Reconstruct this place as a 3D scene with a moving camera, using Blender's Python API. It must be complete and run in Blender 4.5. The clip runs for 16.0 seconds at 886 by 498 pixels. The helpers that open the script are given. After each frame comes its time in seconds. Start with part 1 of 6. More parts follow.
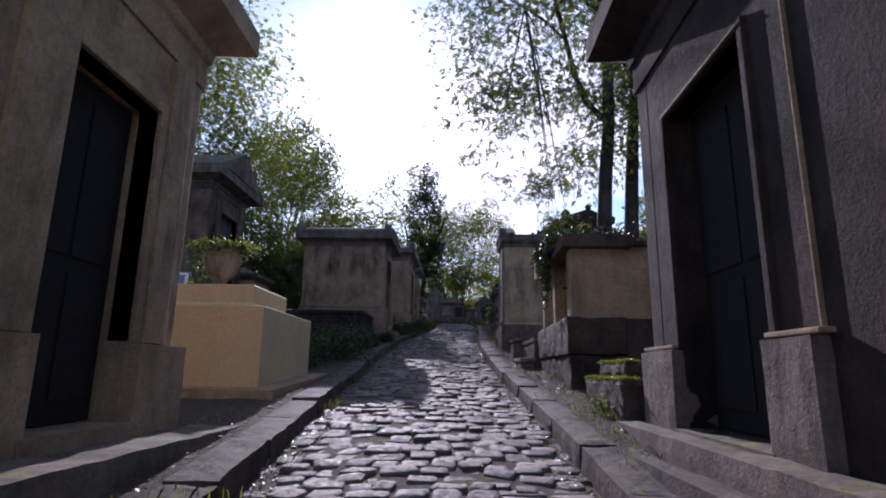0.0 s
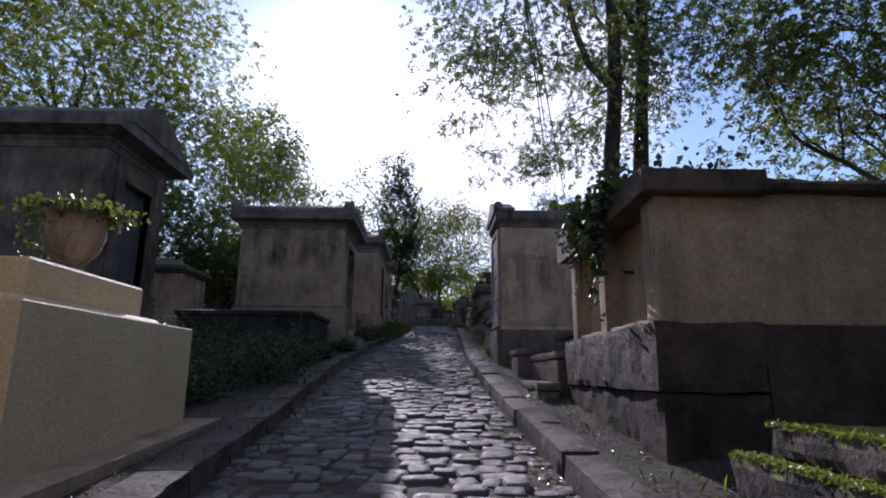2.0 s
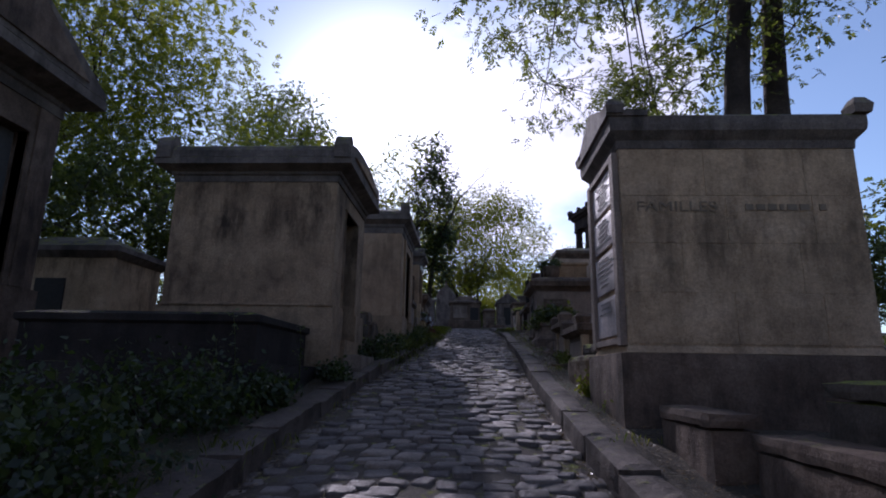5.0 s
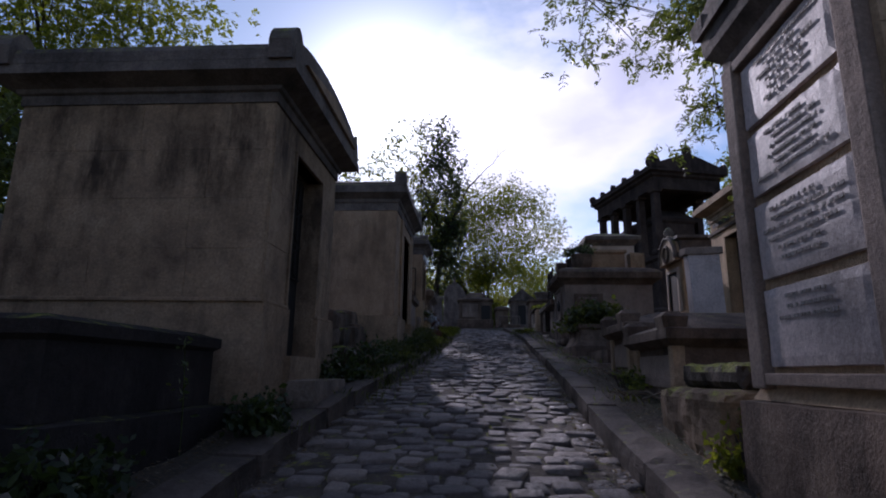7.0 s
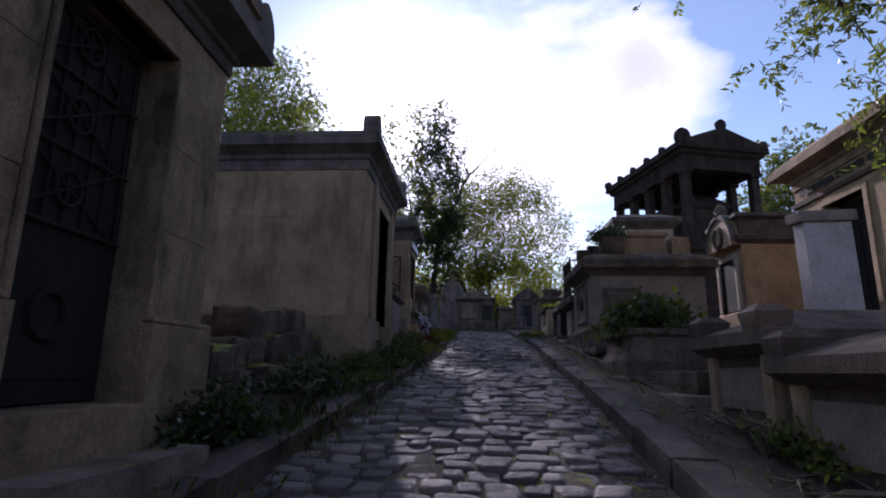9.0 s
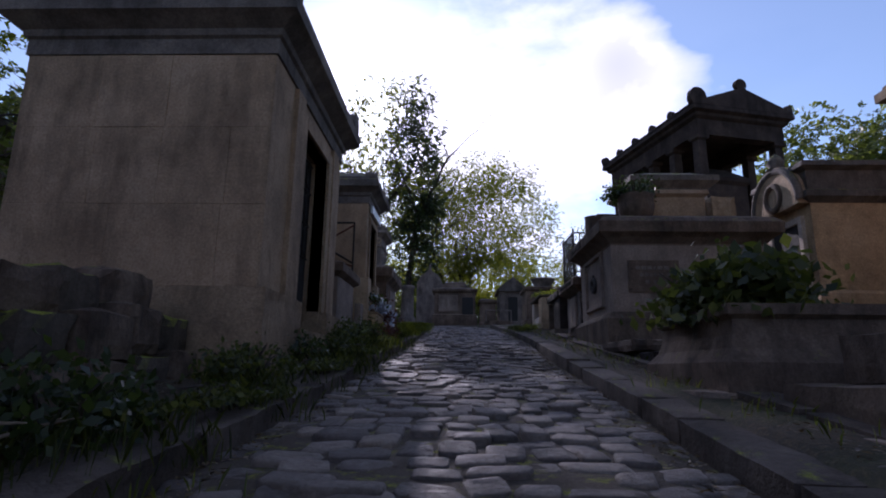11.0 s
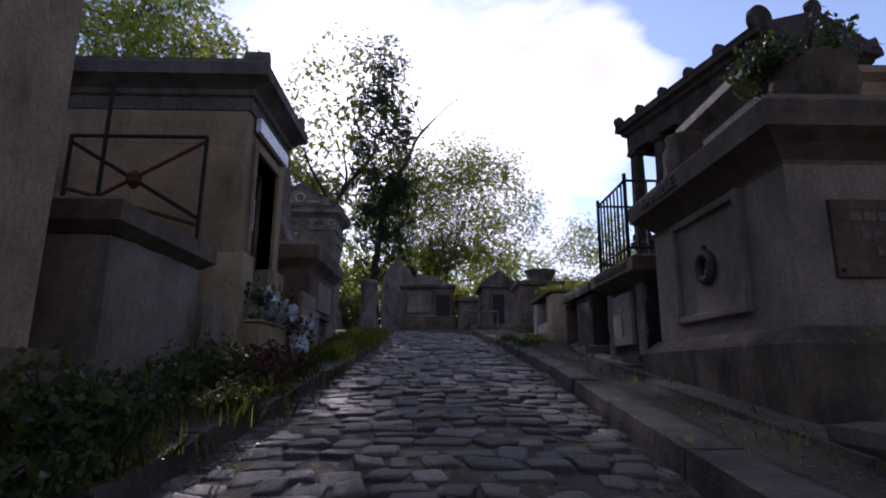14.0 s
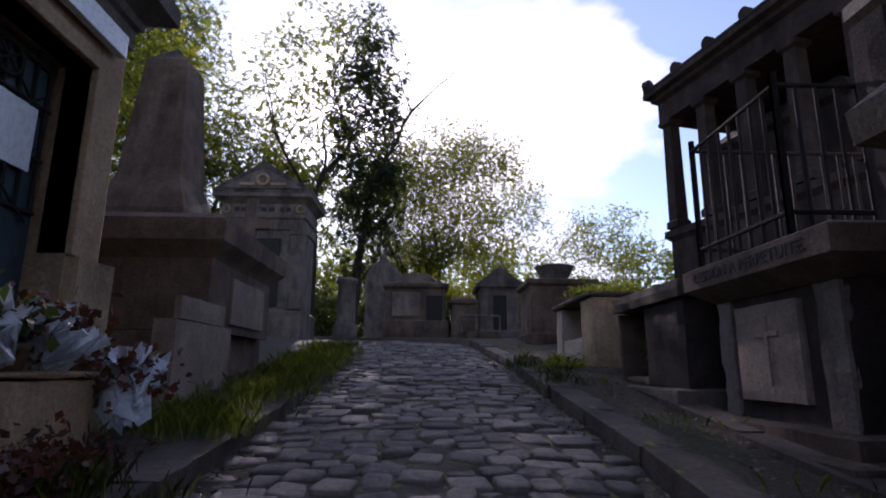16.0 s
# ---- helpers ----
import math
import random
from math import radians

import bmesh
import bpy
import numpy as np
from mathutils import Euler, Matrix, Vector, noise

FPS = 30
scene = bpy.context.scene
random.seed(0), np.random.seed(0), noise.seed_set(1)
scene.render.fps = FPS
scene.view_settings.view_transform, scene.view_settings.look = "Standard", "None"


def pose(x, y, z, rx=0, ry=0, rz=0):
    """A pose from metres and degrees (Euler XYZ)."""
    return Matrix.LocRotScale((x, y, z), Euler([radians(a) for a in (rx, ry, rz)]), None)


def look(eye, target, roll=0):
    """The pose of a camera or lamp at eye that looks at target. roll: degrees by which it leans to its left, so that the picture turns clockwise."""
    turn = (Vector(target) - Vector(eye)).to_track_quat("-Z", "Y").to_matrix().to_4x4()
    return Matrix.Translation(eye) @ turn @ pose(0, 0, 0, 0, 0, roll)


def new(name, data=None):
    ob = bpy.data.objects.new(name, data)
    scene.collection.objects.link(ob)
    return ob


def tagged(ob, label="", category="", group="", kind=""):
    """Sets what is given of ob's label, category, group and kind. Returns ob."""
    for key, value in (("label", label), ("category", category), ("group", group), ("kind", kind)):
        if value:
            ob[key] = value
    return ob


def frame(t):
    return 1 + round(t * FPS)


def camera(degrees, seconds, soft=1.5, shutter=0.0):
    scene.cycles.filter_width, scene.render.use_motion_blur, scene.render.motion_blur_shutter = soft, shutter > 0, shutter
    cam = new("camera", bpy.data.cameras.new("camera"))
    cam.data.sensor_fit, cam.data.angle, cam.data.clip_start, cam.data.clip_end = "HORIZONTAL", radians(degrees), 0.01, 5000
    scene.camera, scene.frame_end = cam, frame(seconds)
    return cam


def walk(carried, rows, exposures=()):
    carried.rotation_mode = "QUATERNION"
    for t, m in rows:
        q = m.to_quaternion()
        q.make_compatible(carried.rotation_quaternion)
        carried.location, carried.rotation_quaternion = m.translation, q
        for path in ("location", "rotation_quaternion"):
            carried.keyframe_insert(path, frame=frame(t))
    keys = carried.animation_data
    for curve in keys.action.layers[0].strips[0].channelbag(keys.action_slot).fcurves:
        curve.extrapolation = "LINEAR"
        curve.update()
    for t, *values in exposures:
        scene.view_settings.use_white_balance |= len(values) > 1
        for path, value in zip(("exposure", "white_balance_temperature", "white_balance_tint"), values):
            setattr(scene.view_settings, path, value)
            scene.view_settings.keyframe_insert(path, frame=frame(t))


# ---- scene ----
cam = camera(77.2, 16.0, soft=1.9)
METRES, EYE, TILT, LEAN, TURN = 26.0, 1.08, 0.0, 0.0, 1.7
ROWS = [
    (0.0, 0.0, 0.0, 0.0, -0.19, 12.5, -0.85),
    (0.5, -0.0001, 0.033, 0.0037, -1.38, 12.47, -1.03),
    (1.0, -0.0018, 0.0665, 0.0069, -2.29, 12.6, -0.81),
    (1.5, -0.0002, 0.1009, 0.0104, -2.7, 12.6, -0.59),
    (2.0, -0.0005, 0.1346, 0.014, -2.75, 12.65, -0.52),
    (2.5, 0.0016, 0.1672, 0.0172, -2.55, 12.53, -0.36),
    (3.0, 0.0017, 0.2025, 0.0219, -1.82, 12.52, -0.42),
    (3.5, 0.0011, 0.2359, 0.0259, -0.67, 12.53, -0.39),
    (4.0, 0.0002, 0.2692, 0.0293, 0.23, 12.58, -0.73),
    (6.5, -0.0015, 0.4233, 0.0475, 1.52, 12.48, -0.83),
    (7.0, -0.0018, 0.4536, 0.0499, 1.88, 12.4, -0.81),
    (7.5, -0.0033, 0.4858, 0.0528, 2.15, 12.38, -0.93),
    (8.0, -0.0028, 0.5162, 0.0556, 2.31, 12.35, -0.84),
    (8.5, -0.0009, 0.5467, 0.0592, 2.15, 12.4, -0.9),
    (9.0, 0.001, 0.5759, 0.0615, 1.88, 12.5, -0.82),
    (11.5, 0.0066, 0.7249, 0.0675, -0.54, 12.33, -0.63),
    (12.0, 0.007, 0.7553, 0.0729, -0.81, 12.35, -0.52),
    (12.5, 0.0087, 0.7845, 0.0754, -1.04, 12.21, -0.46),
    (13.0, 0.0097, 0.8163, 0.0807, -1.45, 12.16, -0.59),
    (13.5, 0.0127, 0.847, 0.0837, -2.02, 12.14, -0.58),
    (14.0, 0.0158, 0.877, 0.0871, -2.51, 12.21, -0.52),
    (14.5, 0.0182, 0.9046, 0.0916, -2.79, 12.27, -0.5),
    (15.0, 0.0201, 0.9336, 0.0962, -3.05, 12.16, -0.57),
    (15.5, 0.0207, 0.9627, 0.1004, -3.2, 12.15, -0.54),
    (16.0, 0.0231, 0.9926, 0.1047, -3.2, 12.09, -0.45),
]
# stops and white balance: the picture darkens a little in the middle of the walk
LOOK = [(0.0, 0.4, 5550, 31), (3.0, 0.4, 5550, 31), (4.0, 0.3, 5550, 31), (6.5, -0.15, 5600, 31), (7.5, -0.05, 5600, 32), (9.0, 0.35, 5650, 33), (11.5, 0.35, 5600, 33), (13.0, 0.45, 5750, 34), (15.0, 0.6, 5950, 35), (16.0, 0.65, 6050, 36)]
walk(cam, [(t, pose(0, 0, EYE, TILT, LEAN, TURN) @ pose(METRES * x, METRES * y, METRES * z, 90 + pitch, roll, yaw)) for t, x, y, z, yaw, pitch, roll in ROWS], LOOK)

# ---- world and light ----
SUN_AZ, SUN_EL = radians(-9.7), radians(25.3)
def aim(az, el):
    """The direction at an azimuth (0 is +y, positive towards +x) and an elevation in degrees."""
    return (math.sin(radians(az)) * math.cos(radians(el)), math.cos(radians(az)) * math.cos(radians(el)), math.sin(radians(el)))


world = bpy.data.worlds.new("sky")
scene.world = world
world.use_nodes = True
wn, wl = world.node_tree.nodes, world.node_tree.links
wn.clear()
w_out, w_bg, w_sky = wn.new("ShaderNodeOutputWorld"), wn.new("ShaderNodeBackground"), wn.new("ShaderNodeTexSky")
w_sky.sky_type, w_sky.sun_disc = "NISHITA", False
w_sky.sun_elevation, w_sky.sun_rotation = SUN_EL, SUN_AZ
w_sky.air_density, w_sky.dust_density, w_sky.ozone_density = 0.95, 0.4, 0.6
w_co, w_map, w_noise, w_ramp, w_mix = (wn.new("ShaderNodeTexCoord"), wn.new("ShaderNodeMapping"), wn.new("ShaderNodeTexNoise"),
                                       wn.new("ShaderNodeValToRGB"), wn.new("ShaderNodeMixRGB"))
w_map.inputs["Scale"].default_value = (1.6, 1.6, 3.4)
w_map.inputs["Location"].default_value = (0.55, 0.1, 0.5)
w_noise.inputs["Scale"].default_value, w_noise.inputs["Detail"].default_value, w_noise.inputs["Roughness"].default_value = 1.7, 9, 0.52
w_ramp.color_ramp.elements[0].position, w_ramp.color_ramp.elements[1].position = 0.58, 0.76
w_ramp.color_ramp.elements[0].color = (0.06, 0.06, 0.06, 1)
# clouds: white where thin, greyer in their thick parts
w_shade = wn.new("ShaderNodeValToRGB")
w_shade.color_ramp.elements[0].position, w_shade.color_ramp.elements[1].position = 0.56, 0.72
w_shade.color_ramp.elements[0].color, w_shade.color_ramp.elements[1].color = (1, 1, 1, 1), (0.76, 0.77, 0.79, 1)
w_tone = wn.new("ShaderNodeMixRGB")
w_tone.blend_type = "MULTIPLY"
w_tone.inputs["Fac"].default_value, w_tone.inputs["Color1"].default_value = 1.0, (11.0, 11.0, 11.2, 1)
wl.new(w_noise.outputs["Fac"], w_shade.inputs["Fac"])
wl.new(w_shade.outputs["Color"], w_tone.inputs["Color2"])
wl.new(w_co.outputs["Generated"], w_map.inputs["Vector"])
wl.new(w_map.outputs["Vector"], w_noise.inputs["Vector"])
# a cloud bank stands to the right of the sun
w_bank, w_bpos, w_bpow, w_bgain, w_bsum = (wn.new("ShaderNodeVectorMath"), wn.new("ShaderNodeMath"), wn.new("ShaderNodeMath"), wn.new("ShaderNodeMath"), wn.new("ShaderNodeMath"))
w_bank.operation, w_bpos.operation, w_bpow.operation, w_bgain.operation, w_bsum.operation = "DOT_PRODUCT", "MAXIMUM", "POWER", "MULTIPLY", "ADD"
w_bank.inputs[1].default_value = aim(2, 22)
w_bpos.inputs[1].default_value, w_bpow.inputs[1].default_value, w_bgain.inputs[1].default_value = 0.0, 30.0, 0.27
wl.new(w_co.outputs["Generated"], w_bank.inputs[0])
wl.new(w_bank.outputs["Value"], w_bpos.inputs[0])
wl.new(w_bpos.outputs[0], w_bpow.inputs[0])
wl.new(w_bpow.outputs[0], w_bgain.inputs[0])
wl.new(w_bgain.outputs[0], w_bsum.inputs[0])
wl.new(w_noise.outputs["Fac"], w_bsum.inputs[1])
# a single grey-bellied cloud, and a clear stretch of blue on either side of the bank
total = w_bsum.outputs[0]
for az, el, power, gain in ((17.5, 29.5, 260.0, 0.26), (33.0, 30.0, 60.0, -0.2), (-27.0, 36.0, 40.0, -0.25)):
    w_d, w_m, w_p, w_g = wn.new("ShaderNodeVectorMath"), wn.new("ShaderNodeMath"), wn.new("ShaderNodeMath"), wn.new("ShaderNodeMath")
    w_d.operation, w_m.operation, w_p.operation, w_g.operation = "DOT_PRODUCT", "MAXIMUM", "POWER", "MULTIPLY_ADD"
    w_d.inputs[1].default_value = aim(az, el)
    w_m.inputs[1].default_value, w_p.inputs[1].default_value, w_g.inputs[1].default_value = 0.0, power, gain
    wl.new(w_co.outputs["Generated"], w_d.inputs[0])
    wl.new(w_d.outputs["Value"], w_m.inputs[0])
    wl.new(w_m.outputs[0], w_p.inputs[0])
    wl.new(w_p.outputs[0], w_g.inputs[0])
    wl.new(total, w_g.inputs[2])
    total = w_g.outputs[0]
    if gain > 0:
        # the thick middle of this cloud is grey, broken up by a finer noise
        w_fine, w_cut, w_body, w_grey = wn.new("ShaderNodeTexNoise"), wn.new("ShaderNodeValToRGB"), wn.new("ShaderNodeMath"), wn.new("ShaderNodeMixRGB")
        w_fine.inputs["Scale"].default_value, w_fine.inputs["Detail"].default_value = 9.0, 7
        w_cut.color_ramp.elements[0].position, w_cut.color_ramp.elements[1].position = 0.4, 0.58
        w_body.operation = "MULTIPLY"
        w_grey.inputs["Color2"].default_value = (6.0, 6.2, 6.8, 1)
        wl.new(w_co.outputs["Generated"], w_fine.inputs["Vector"])
        wl.new(w_fine.outputs["Fac"], w_cut.inputs["Fac"])
        wl.new(w_cut.outputs["Color"], w_body.inputs[0])
        wl.new(w_p.outputs[0], w_body.inputs[1])
        wl.new(w_body.outputs[0], w_grey.inputs["Fac"])
        wl.new(w_tone.outputs["Color"], w_grey.inputs["Color1"])
        wl.new(w_grey.outputs["Color"], w_mix.inputs["Color2"])
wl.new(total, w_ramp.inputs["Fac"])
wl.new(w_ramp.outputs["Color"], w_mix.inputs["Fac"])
w_hue = wn.new("ShaderNodeMixRGB")
w_hue.blend_type = "MULTIPLY"
w_hue.inputs["Fac"].default_value, w_hue.inputs["Color2"].default_value = 1.0, (0.9, 1.05, 1.04, 1)
wl.new(w_sky.outputs["Color"], w_hue.inputs["Color1"])
wl.new(w_hue.outputs["Color"], w_mix.inputs["Color1"])
# bright haze round the sun
w_dot, w_clamp, w_pow, w_gain, w_add = wn.new("ShaderNodeVectorMath"), wn.new("ShaderNodeMath"), wn.new("ShaderNodeMath"), wn.new("ShaderNodeMath"), wn.new("ShaderNodeMixRGB")
w_dot.operation, w_clamp.operation, w_pow.operation, w_gain.operation, w_add.blend_type = "DOT_PRODUCT", "MAXIMUM", "POWER", "MULTIPLY", "ADD"
w_dot.inputs[1].default_value = (math.sin(SUN_AZ) * math.cos(SUN_EL), math.cos(SUN_AZ) * math.cos(SUN_EL), math.sin(SUN_EL))
w_clamp.inputs[1].default_value, w_pow.inputs[1].default_value, w_gain.inputs[1].default_value, w_add.inputs["Fac"].default_value = 0.0, 130.0, 18.0, 1.0
wl.new(w_co.outputs["Generated"], w_dot.inputs[0])
wl.new(w_dot.outputs["Value"], w_clamp.inputs[0])
wl.new(w_clamp.outputs[0], w_pow.inputs[0])
wl.new(w_pow.outputs[0], w_gain.inputs[0])
wl.new(w_mix.outputs["Color"], w_add.inputs["Color1"])
wl.new(w_gain.outputs[0], w_add.inputs["Color2"])
wl.new(w_add.outputs["Color"], w_bg.inputs["Color"])
wl.new(w_bg.outputs["Background"], w_out.inputs["Surface"])
w_bg.inputs["Strength"].default_value = 0.11
sun_data = bpy.data.lights.new("sun", "SUN")
sun_data.energy, sun_data.angle, sun_data.color = 3.4, radians(0.6), (1.0, 0.94, 0.84)
sun = new("sun", sun_data)
sun.matrix_world = look((0, 0, 40), (-math.sin(SUN_AZ) * math.cos(SUN_EL), -math.cos(SUN_AZ) * math.cos(SUN_EL), 40 - math.sin(SUN_EL)))
sun.location = (-10, 60, 40)


# ---- materials ----
class Nodes:
    """A small builder for one node material."""

    def __init__(self, name):
        self.mat = bpy.data.materials.new(name)
        self.mat.use_nodes = True
        self.n, self.l = self.mat.node_tree.nodes, self.mat.node_tree.links
        self.bsdf = self.n["Principled BSDF"]
        self.co = self.n.new("ShaderNodeTexCoord").outputs["Object"]

    def noise(self, scale, detail=6, rough=0.6, stretch=None, offset=0.0):
        node = self.n.new("ShaderNodeTexNoise")
        node.inputs["Scale"].default_value, node.inputs["Detail"].default_value, node.inputs["Roughness"].default_value = scale, detail, rough
        src = self.co
        if stretch or offset:
            m = self.n.new("ShaderNodeMapping")
            m.inputs["Scale"].default_value = stretch or (1, 1, 1)
            m.inputs["Location"].default_value = (offset, offset, offset)
            self.l.new(src, m.inputs["Vector"])
            src = m.outputs["Vector"]
        self.l.new(src, node.inputs["Vector"])
        return node.outputs["Fac"]

    def ramp(self, fac, *stops):
        node = self.n.new("ShaderNodeValToRGB")
        e = node.color_ramp.elements
        while len(e) < len(stops):
            e.new(0.5)
        for el, (p, c) in zip(e, stops):
            el.position = p
            el.color = (*c, 1) if isinstance(c, tuple) else (c, c, c, 1)
        self.l.new(fac, node.inputs["Fac"])
        return node.outputs["Color"]

    def mix(self, fac, a, b, blend="MIX"):
        node = self.n.new("ShaderNodeMixRGB")
        node.blend_type = blend
        for key, v in (("Fac", fac), ("Color1", a), ("Color2", b)):
            if isinstance(v, (int, float)):
                node.inputs[key].default_value = v if key == "Fac" else (v, v, v, 1)
            elif isinstance(v, tuple):
                node.inputs[key].default_value = (*v, 1)
            else:
                self.l.new(v, node.inputs[key])
        return node.outputs["Color"]

    def math(self, op, a, b):
        node = self.n.new("ShaderNodeMath")
        node.operation = op
        for i, v in enumerate((a, b)):
            if isinstance(v, (int, float)):
                node.inputs[i].default_value = v
            else:
                self.l.new(v, node.inputs[i])
        return node.outputs[0]

    def up(self):
        g, s = self.n.new("ShaderNodeNewGeometry"), self.n.new("ShaderNodeSeparateXYZ")
        self.l.new(g.outputs["Normal"], s.inputs[0])
        return s.outputs["Z"]

    def bump(self, height, strength, distance):
        b = self.n.new("ShaderNodeBump")
        b.inputs["Strength"].default_value, b.inputs["Distance"].default_value = strength, distance
        self.l.new(height, b.inputs["Height"])
        self.l.new(b.outputs["Normal"], self.bsdf.inputs["Normal"])

    def set(self, key, v):
        if isinstance(v, (int, float)):
            self.bsdf.inputs[key].default_value = v
        elif isinstance(v, tuple):
            self.bsdf.inputs[key].default_value = (*v, 1)
        else:
            self.l.new(v, self.bsdf.inputs[key])


def stone(name, base, dark, light, stain=0.5, moss=0.0, rough=0.88, grain=1.0, seed=0.0, relief=0.75):
    """Weathered stone: two tones, run-off streaks, pits and, if wanted, moss on top faces."""
    m = Nodes(name)
    base, dark, light = ((r * 1.08, g * 0.97, b * 0.97) for r, g, b in (base, dark, light))
    tone = m.ramp(m.noise(1.7, 8, 0.65, offset=seed), (0.3, dark), (0.5, base), (0.72, light))
    fine = m.ramp(m.noise(42 * grain, 6, 0.75, offset=seed), (0.3, 0.62), (0.7, 1.18))
    col = m.mix(1.0, tone, fine, "MULTIPLY")
    run = m.ramp(m.noise(1.5, 7, 0.68, (1.9, 1.9, 0.5), seed + 3), (0.44, 0.0), (0.62, 1.0))
    where = m.ramp(m.noise(0.7, 4, 0.6, offset=seed + 6), (0.38, 0.15 * stain), (0.58, stain))
    streak = m.math("MULTIPLY", run, where)
    col = m.mix(streak, col, tuple(c * 0.28 for c in dark))
    blotch = m.ramp(m.noise(5.0, 8, 0.75, offset=seed + 8), (0.5, 0.0), (0.7, 0.5 * stain))
    col = m.mix(blotch, col, tuple(c * 0.42 for c in dark))
    if moss:
        up = m.ramp(m.up(), (0.3, 0.0), (0.75, 1.0))
        patch = m.ramp(m.noise(7, 6, 0.7, offset=seed + 5), (0.62 - 0.3 * moss, 0.0), (0.72 - 0.2 * moss, 1.0))
        green = m.ramp(m.noise(60, 3, 0.6), (0.3, (0.08, 0.09, 0.014)), (0.7, (0.34, 0.34, 0.05)))
        col = m.mix(m.math("MULTIPLY", up, patch), col, green)
    m.set("Base Color", col)
    m.set("Roughness", rough)
    m.set("Specular IOR Level", 0.28)
    h = m.math("ADD", m.math("MULTIPLY", m.noise(12 * grain, 8, 0.7, offset=seed), 1.0), m.math("MULTIPLY", m.noise(90 * grain, 3, 0.6), 0.35))
    m.bump(h, relief, 0.025)
    return m.mat


LIMESTONE = stone("limestone", (0.46, 0.355, 0.215), (0.275, 0.21, 0.13), (0.57, 0.455, 0.295), 0.75)
LIMESTONE_WARM = stone("warm_limestone", (0.5, 0.375, 0.21), (0.32, 0.24, 0.14), (0.59, 0.46, 0.28), 0.55, seed=2.0)
LIMESTONE_BROWN = stone("brown_limestone", (0.36, 0.268, 0.165), (0.23, 0.17, 0.105), (0.46, 0.35, 0.225), 0.6, seed=43.0, relief=0.5)
LIMESTONE_CLEAN = stone("clean_limestone", (0.56, 0.5, 0.4), (0.38, 0.335, 0.265), (0.66, 0.6, 0.49), 0.35, seed=9.0)
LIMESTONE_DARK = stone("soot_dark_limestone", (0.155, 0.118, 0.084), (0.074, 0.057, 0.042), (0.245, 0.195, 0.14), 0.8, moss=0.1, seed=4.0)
# real run-off stains; on the cream chapel's flank this dark tone stands for shade
LIMESTONE_STAINED_SHADE = stone("stained_shade_limestone", (0.31, 0.235, 0.145), (0.16, 0.12, 0.078), (0.42, 0.33, 0.21), 1.0, seed=33.0)
GREY_STONE = stone("grey_sandstone", (0.285, 0.237, 0.186), (0.18, 0.148, 0.115), (0.365, 0.307, 0.243), 0.5, seed=6.0, relief=0.4)
PLINTH_STONE = stone("rough_plinth_stone", (0.21, 0.18, 0.14), (0.115, 0.098, 0.076), (0.3, 0.26, 0.205), 0.7, moss=0.3, grain=0.7, seed=7.0)
MOSSY_STONE = stone("mossy_stone", (0.1, 0.085, 0.064), (0.045, 0.039, 0.03), (0.15, 0.128, 0.098), 0.8, moss=1.0, grain=0.7, seed=11.0)
KERB_STONE = stone("kerb_granite", (0.11, 0.092, 0.073), (0.058, 0.048, 0.038), (0.185, 0.157, 0.125), 0.7, moss=0.12, rough=0.82, grain=0.7, seed=13.0, relief=1.0)
RENDER_CREAM = stone("cream_painted_stone", (0.68, 0.565, 0.3), (0.62, 0.51, 0.265), (0.72, 0.605, 0.33), 0.06, rough=0.62, grain=1.5, seed=15.0)
MARBLE = stone("weathered_marble", (0.54, 0.5, 0.455), (0.39, 0.36, 0.325), (0.64, 0.6, 0.55), 0.4, rough=0.55, seed=17.0, relief=0.25)
ROCK = stone("rock_faced_stone", (0.084, 0.063, 0.045), (0.036, 0.028, 0.02), (0.15, 0.116, 0.083), 0.8, grain=0.45, seed=37.0, relief=1.0)
GREY_DARK = stone("weathered_grey_stone", (0.21, 0.182, 0.152), (0.115, 0.1, 0.083), (0.3, 0.265, 0.225), 0.7, seed=39.0)
# stone with deep shade put into its colour, for shaded and backlit walls
SHADE_DARK_STONE = stone("shade_dark_stone", (0.058, 0.045, 0.037), (0.028, 0.022, 0.019), (0.1, 0.08, 0.063), 0.7, rough=0.95, seed=35.0, relief=0.45)
ROOF_STONE = stone("lichened_roof_slab", (0.15, 0.135, 0.115), (0.075, 0.07, 0.06), (0.25, 0.225, 0.185), 0.7, moss=0.45, seed=19.0)


def plain(name, color, rough=0.6, metal=0.0, var=0.25, scale=14, bump=0.2):
    m = Nodes(name)
    lo, hi = tuple(c * (1 - var) for c in color), tuple(min(1, c * (1 + var)) for c in color)
    m.set("Base Color", m.ramp(m.noise(scale, 6, 0.65), (0.3, lo), (0.7, hi)))
    m.set("Roughness", m.ramp(m.noise(scale * 2, 4, 0.6), (0.3, max(0.05, rough - 0.12)), (0.7, min(1, rough + 0.12))))
    m.set("Metallic", metal)
    m.bump(m.noise(scale * 4, 4, 0.6), bump, 0.008)
    return m.mat


IRON = plain("rusty_black_iron", (0.024, 0.017, 0.014), 0.85, 0.2, 0.5)
RUST = plain("red_rusted_iron", (0.12, 0.04, 0.022), 0.8, 0.3, 0.4)
DOOR_METAL = plain("dark_cast_iron", (0.015, 0.011, 0.009), 0.97, 0.0, 0.4)
DOOR_BLUE = plain("blue_grey_painted_iron", (0.045, 0.065, 0.085), 0.5, 0.3, 0.3)
# near black that paints the shade of closed rooms, niches and doorways
INSIDE_SHADE = plain("inside_shade", (0.03, 0.027, 0.024), 0.9)
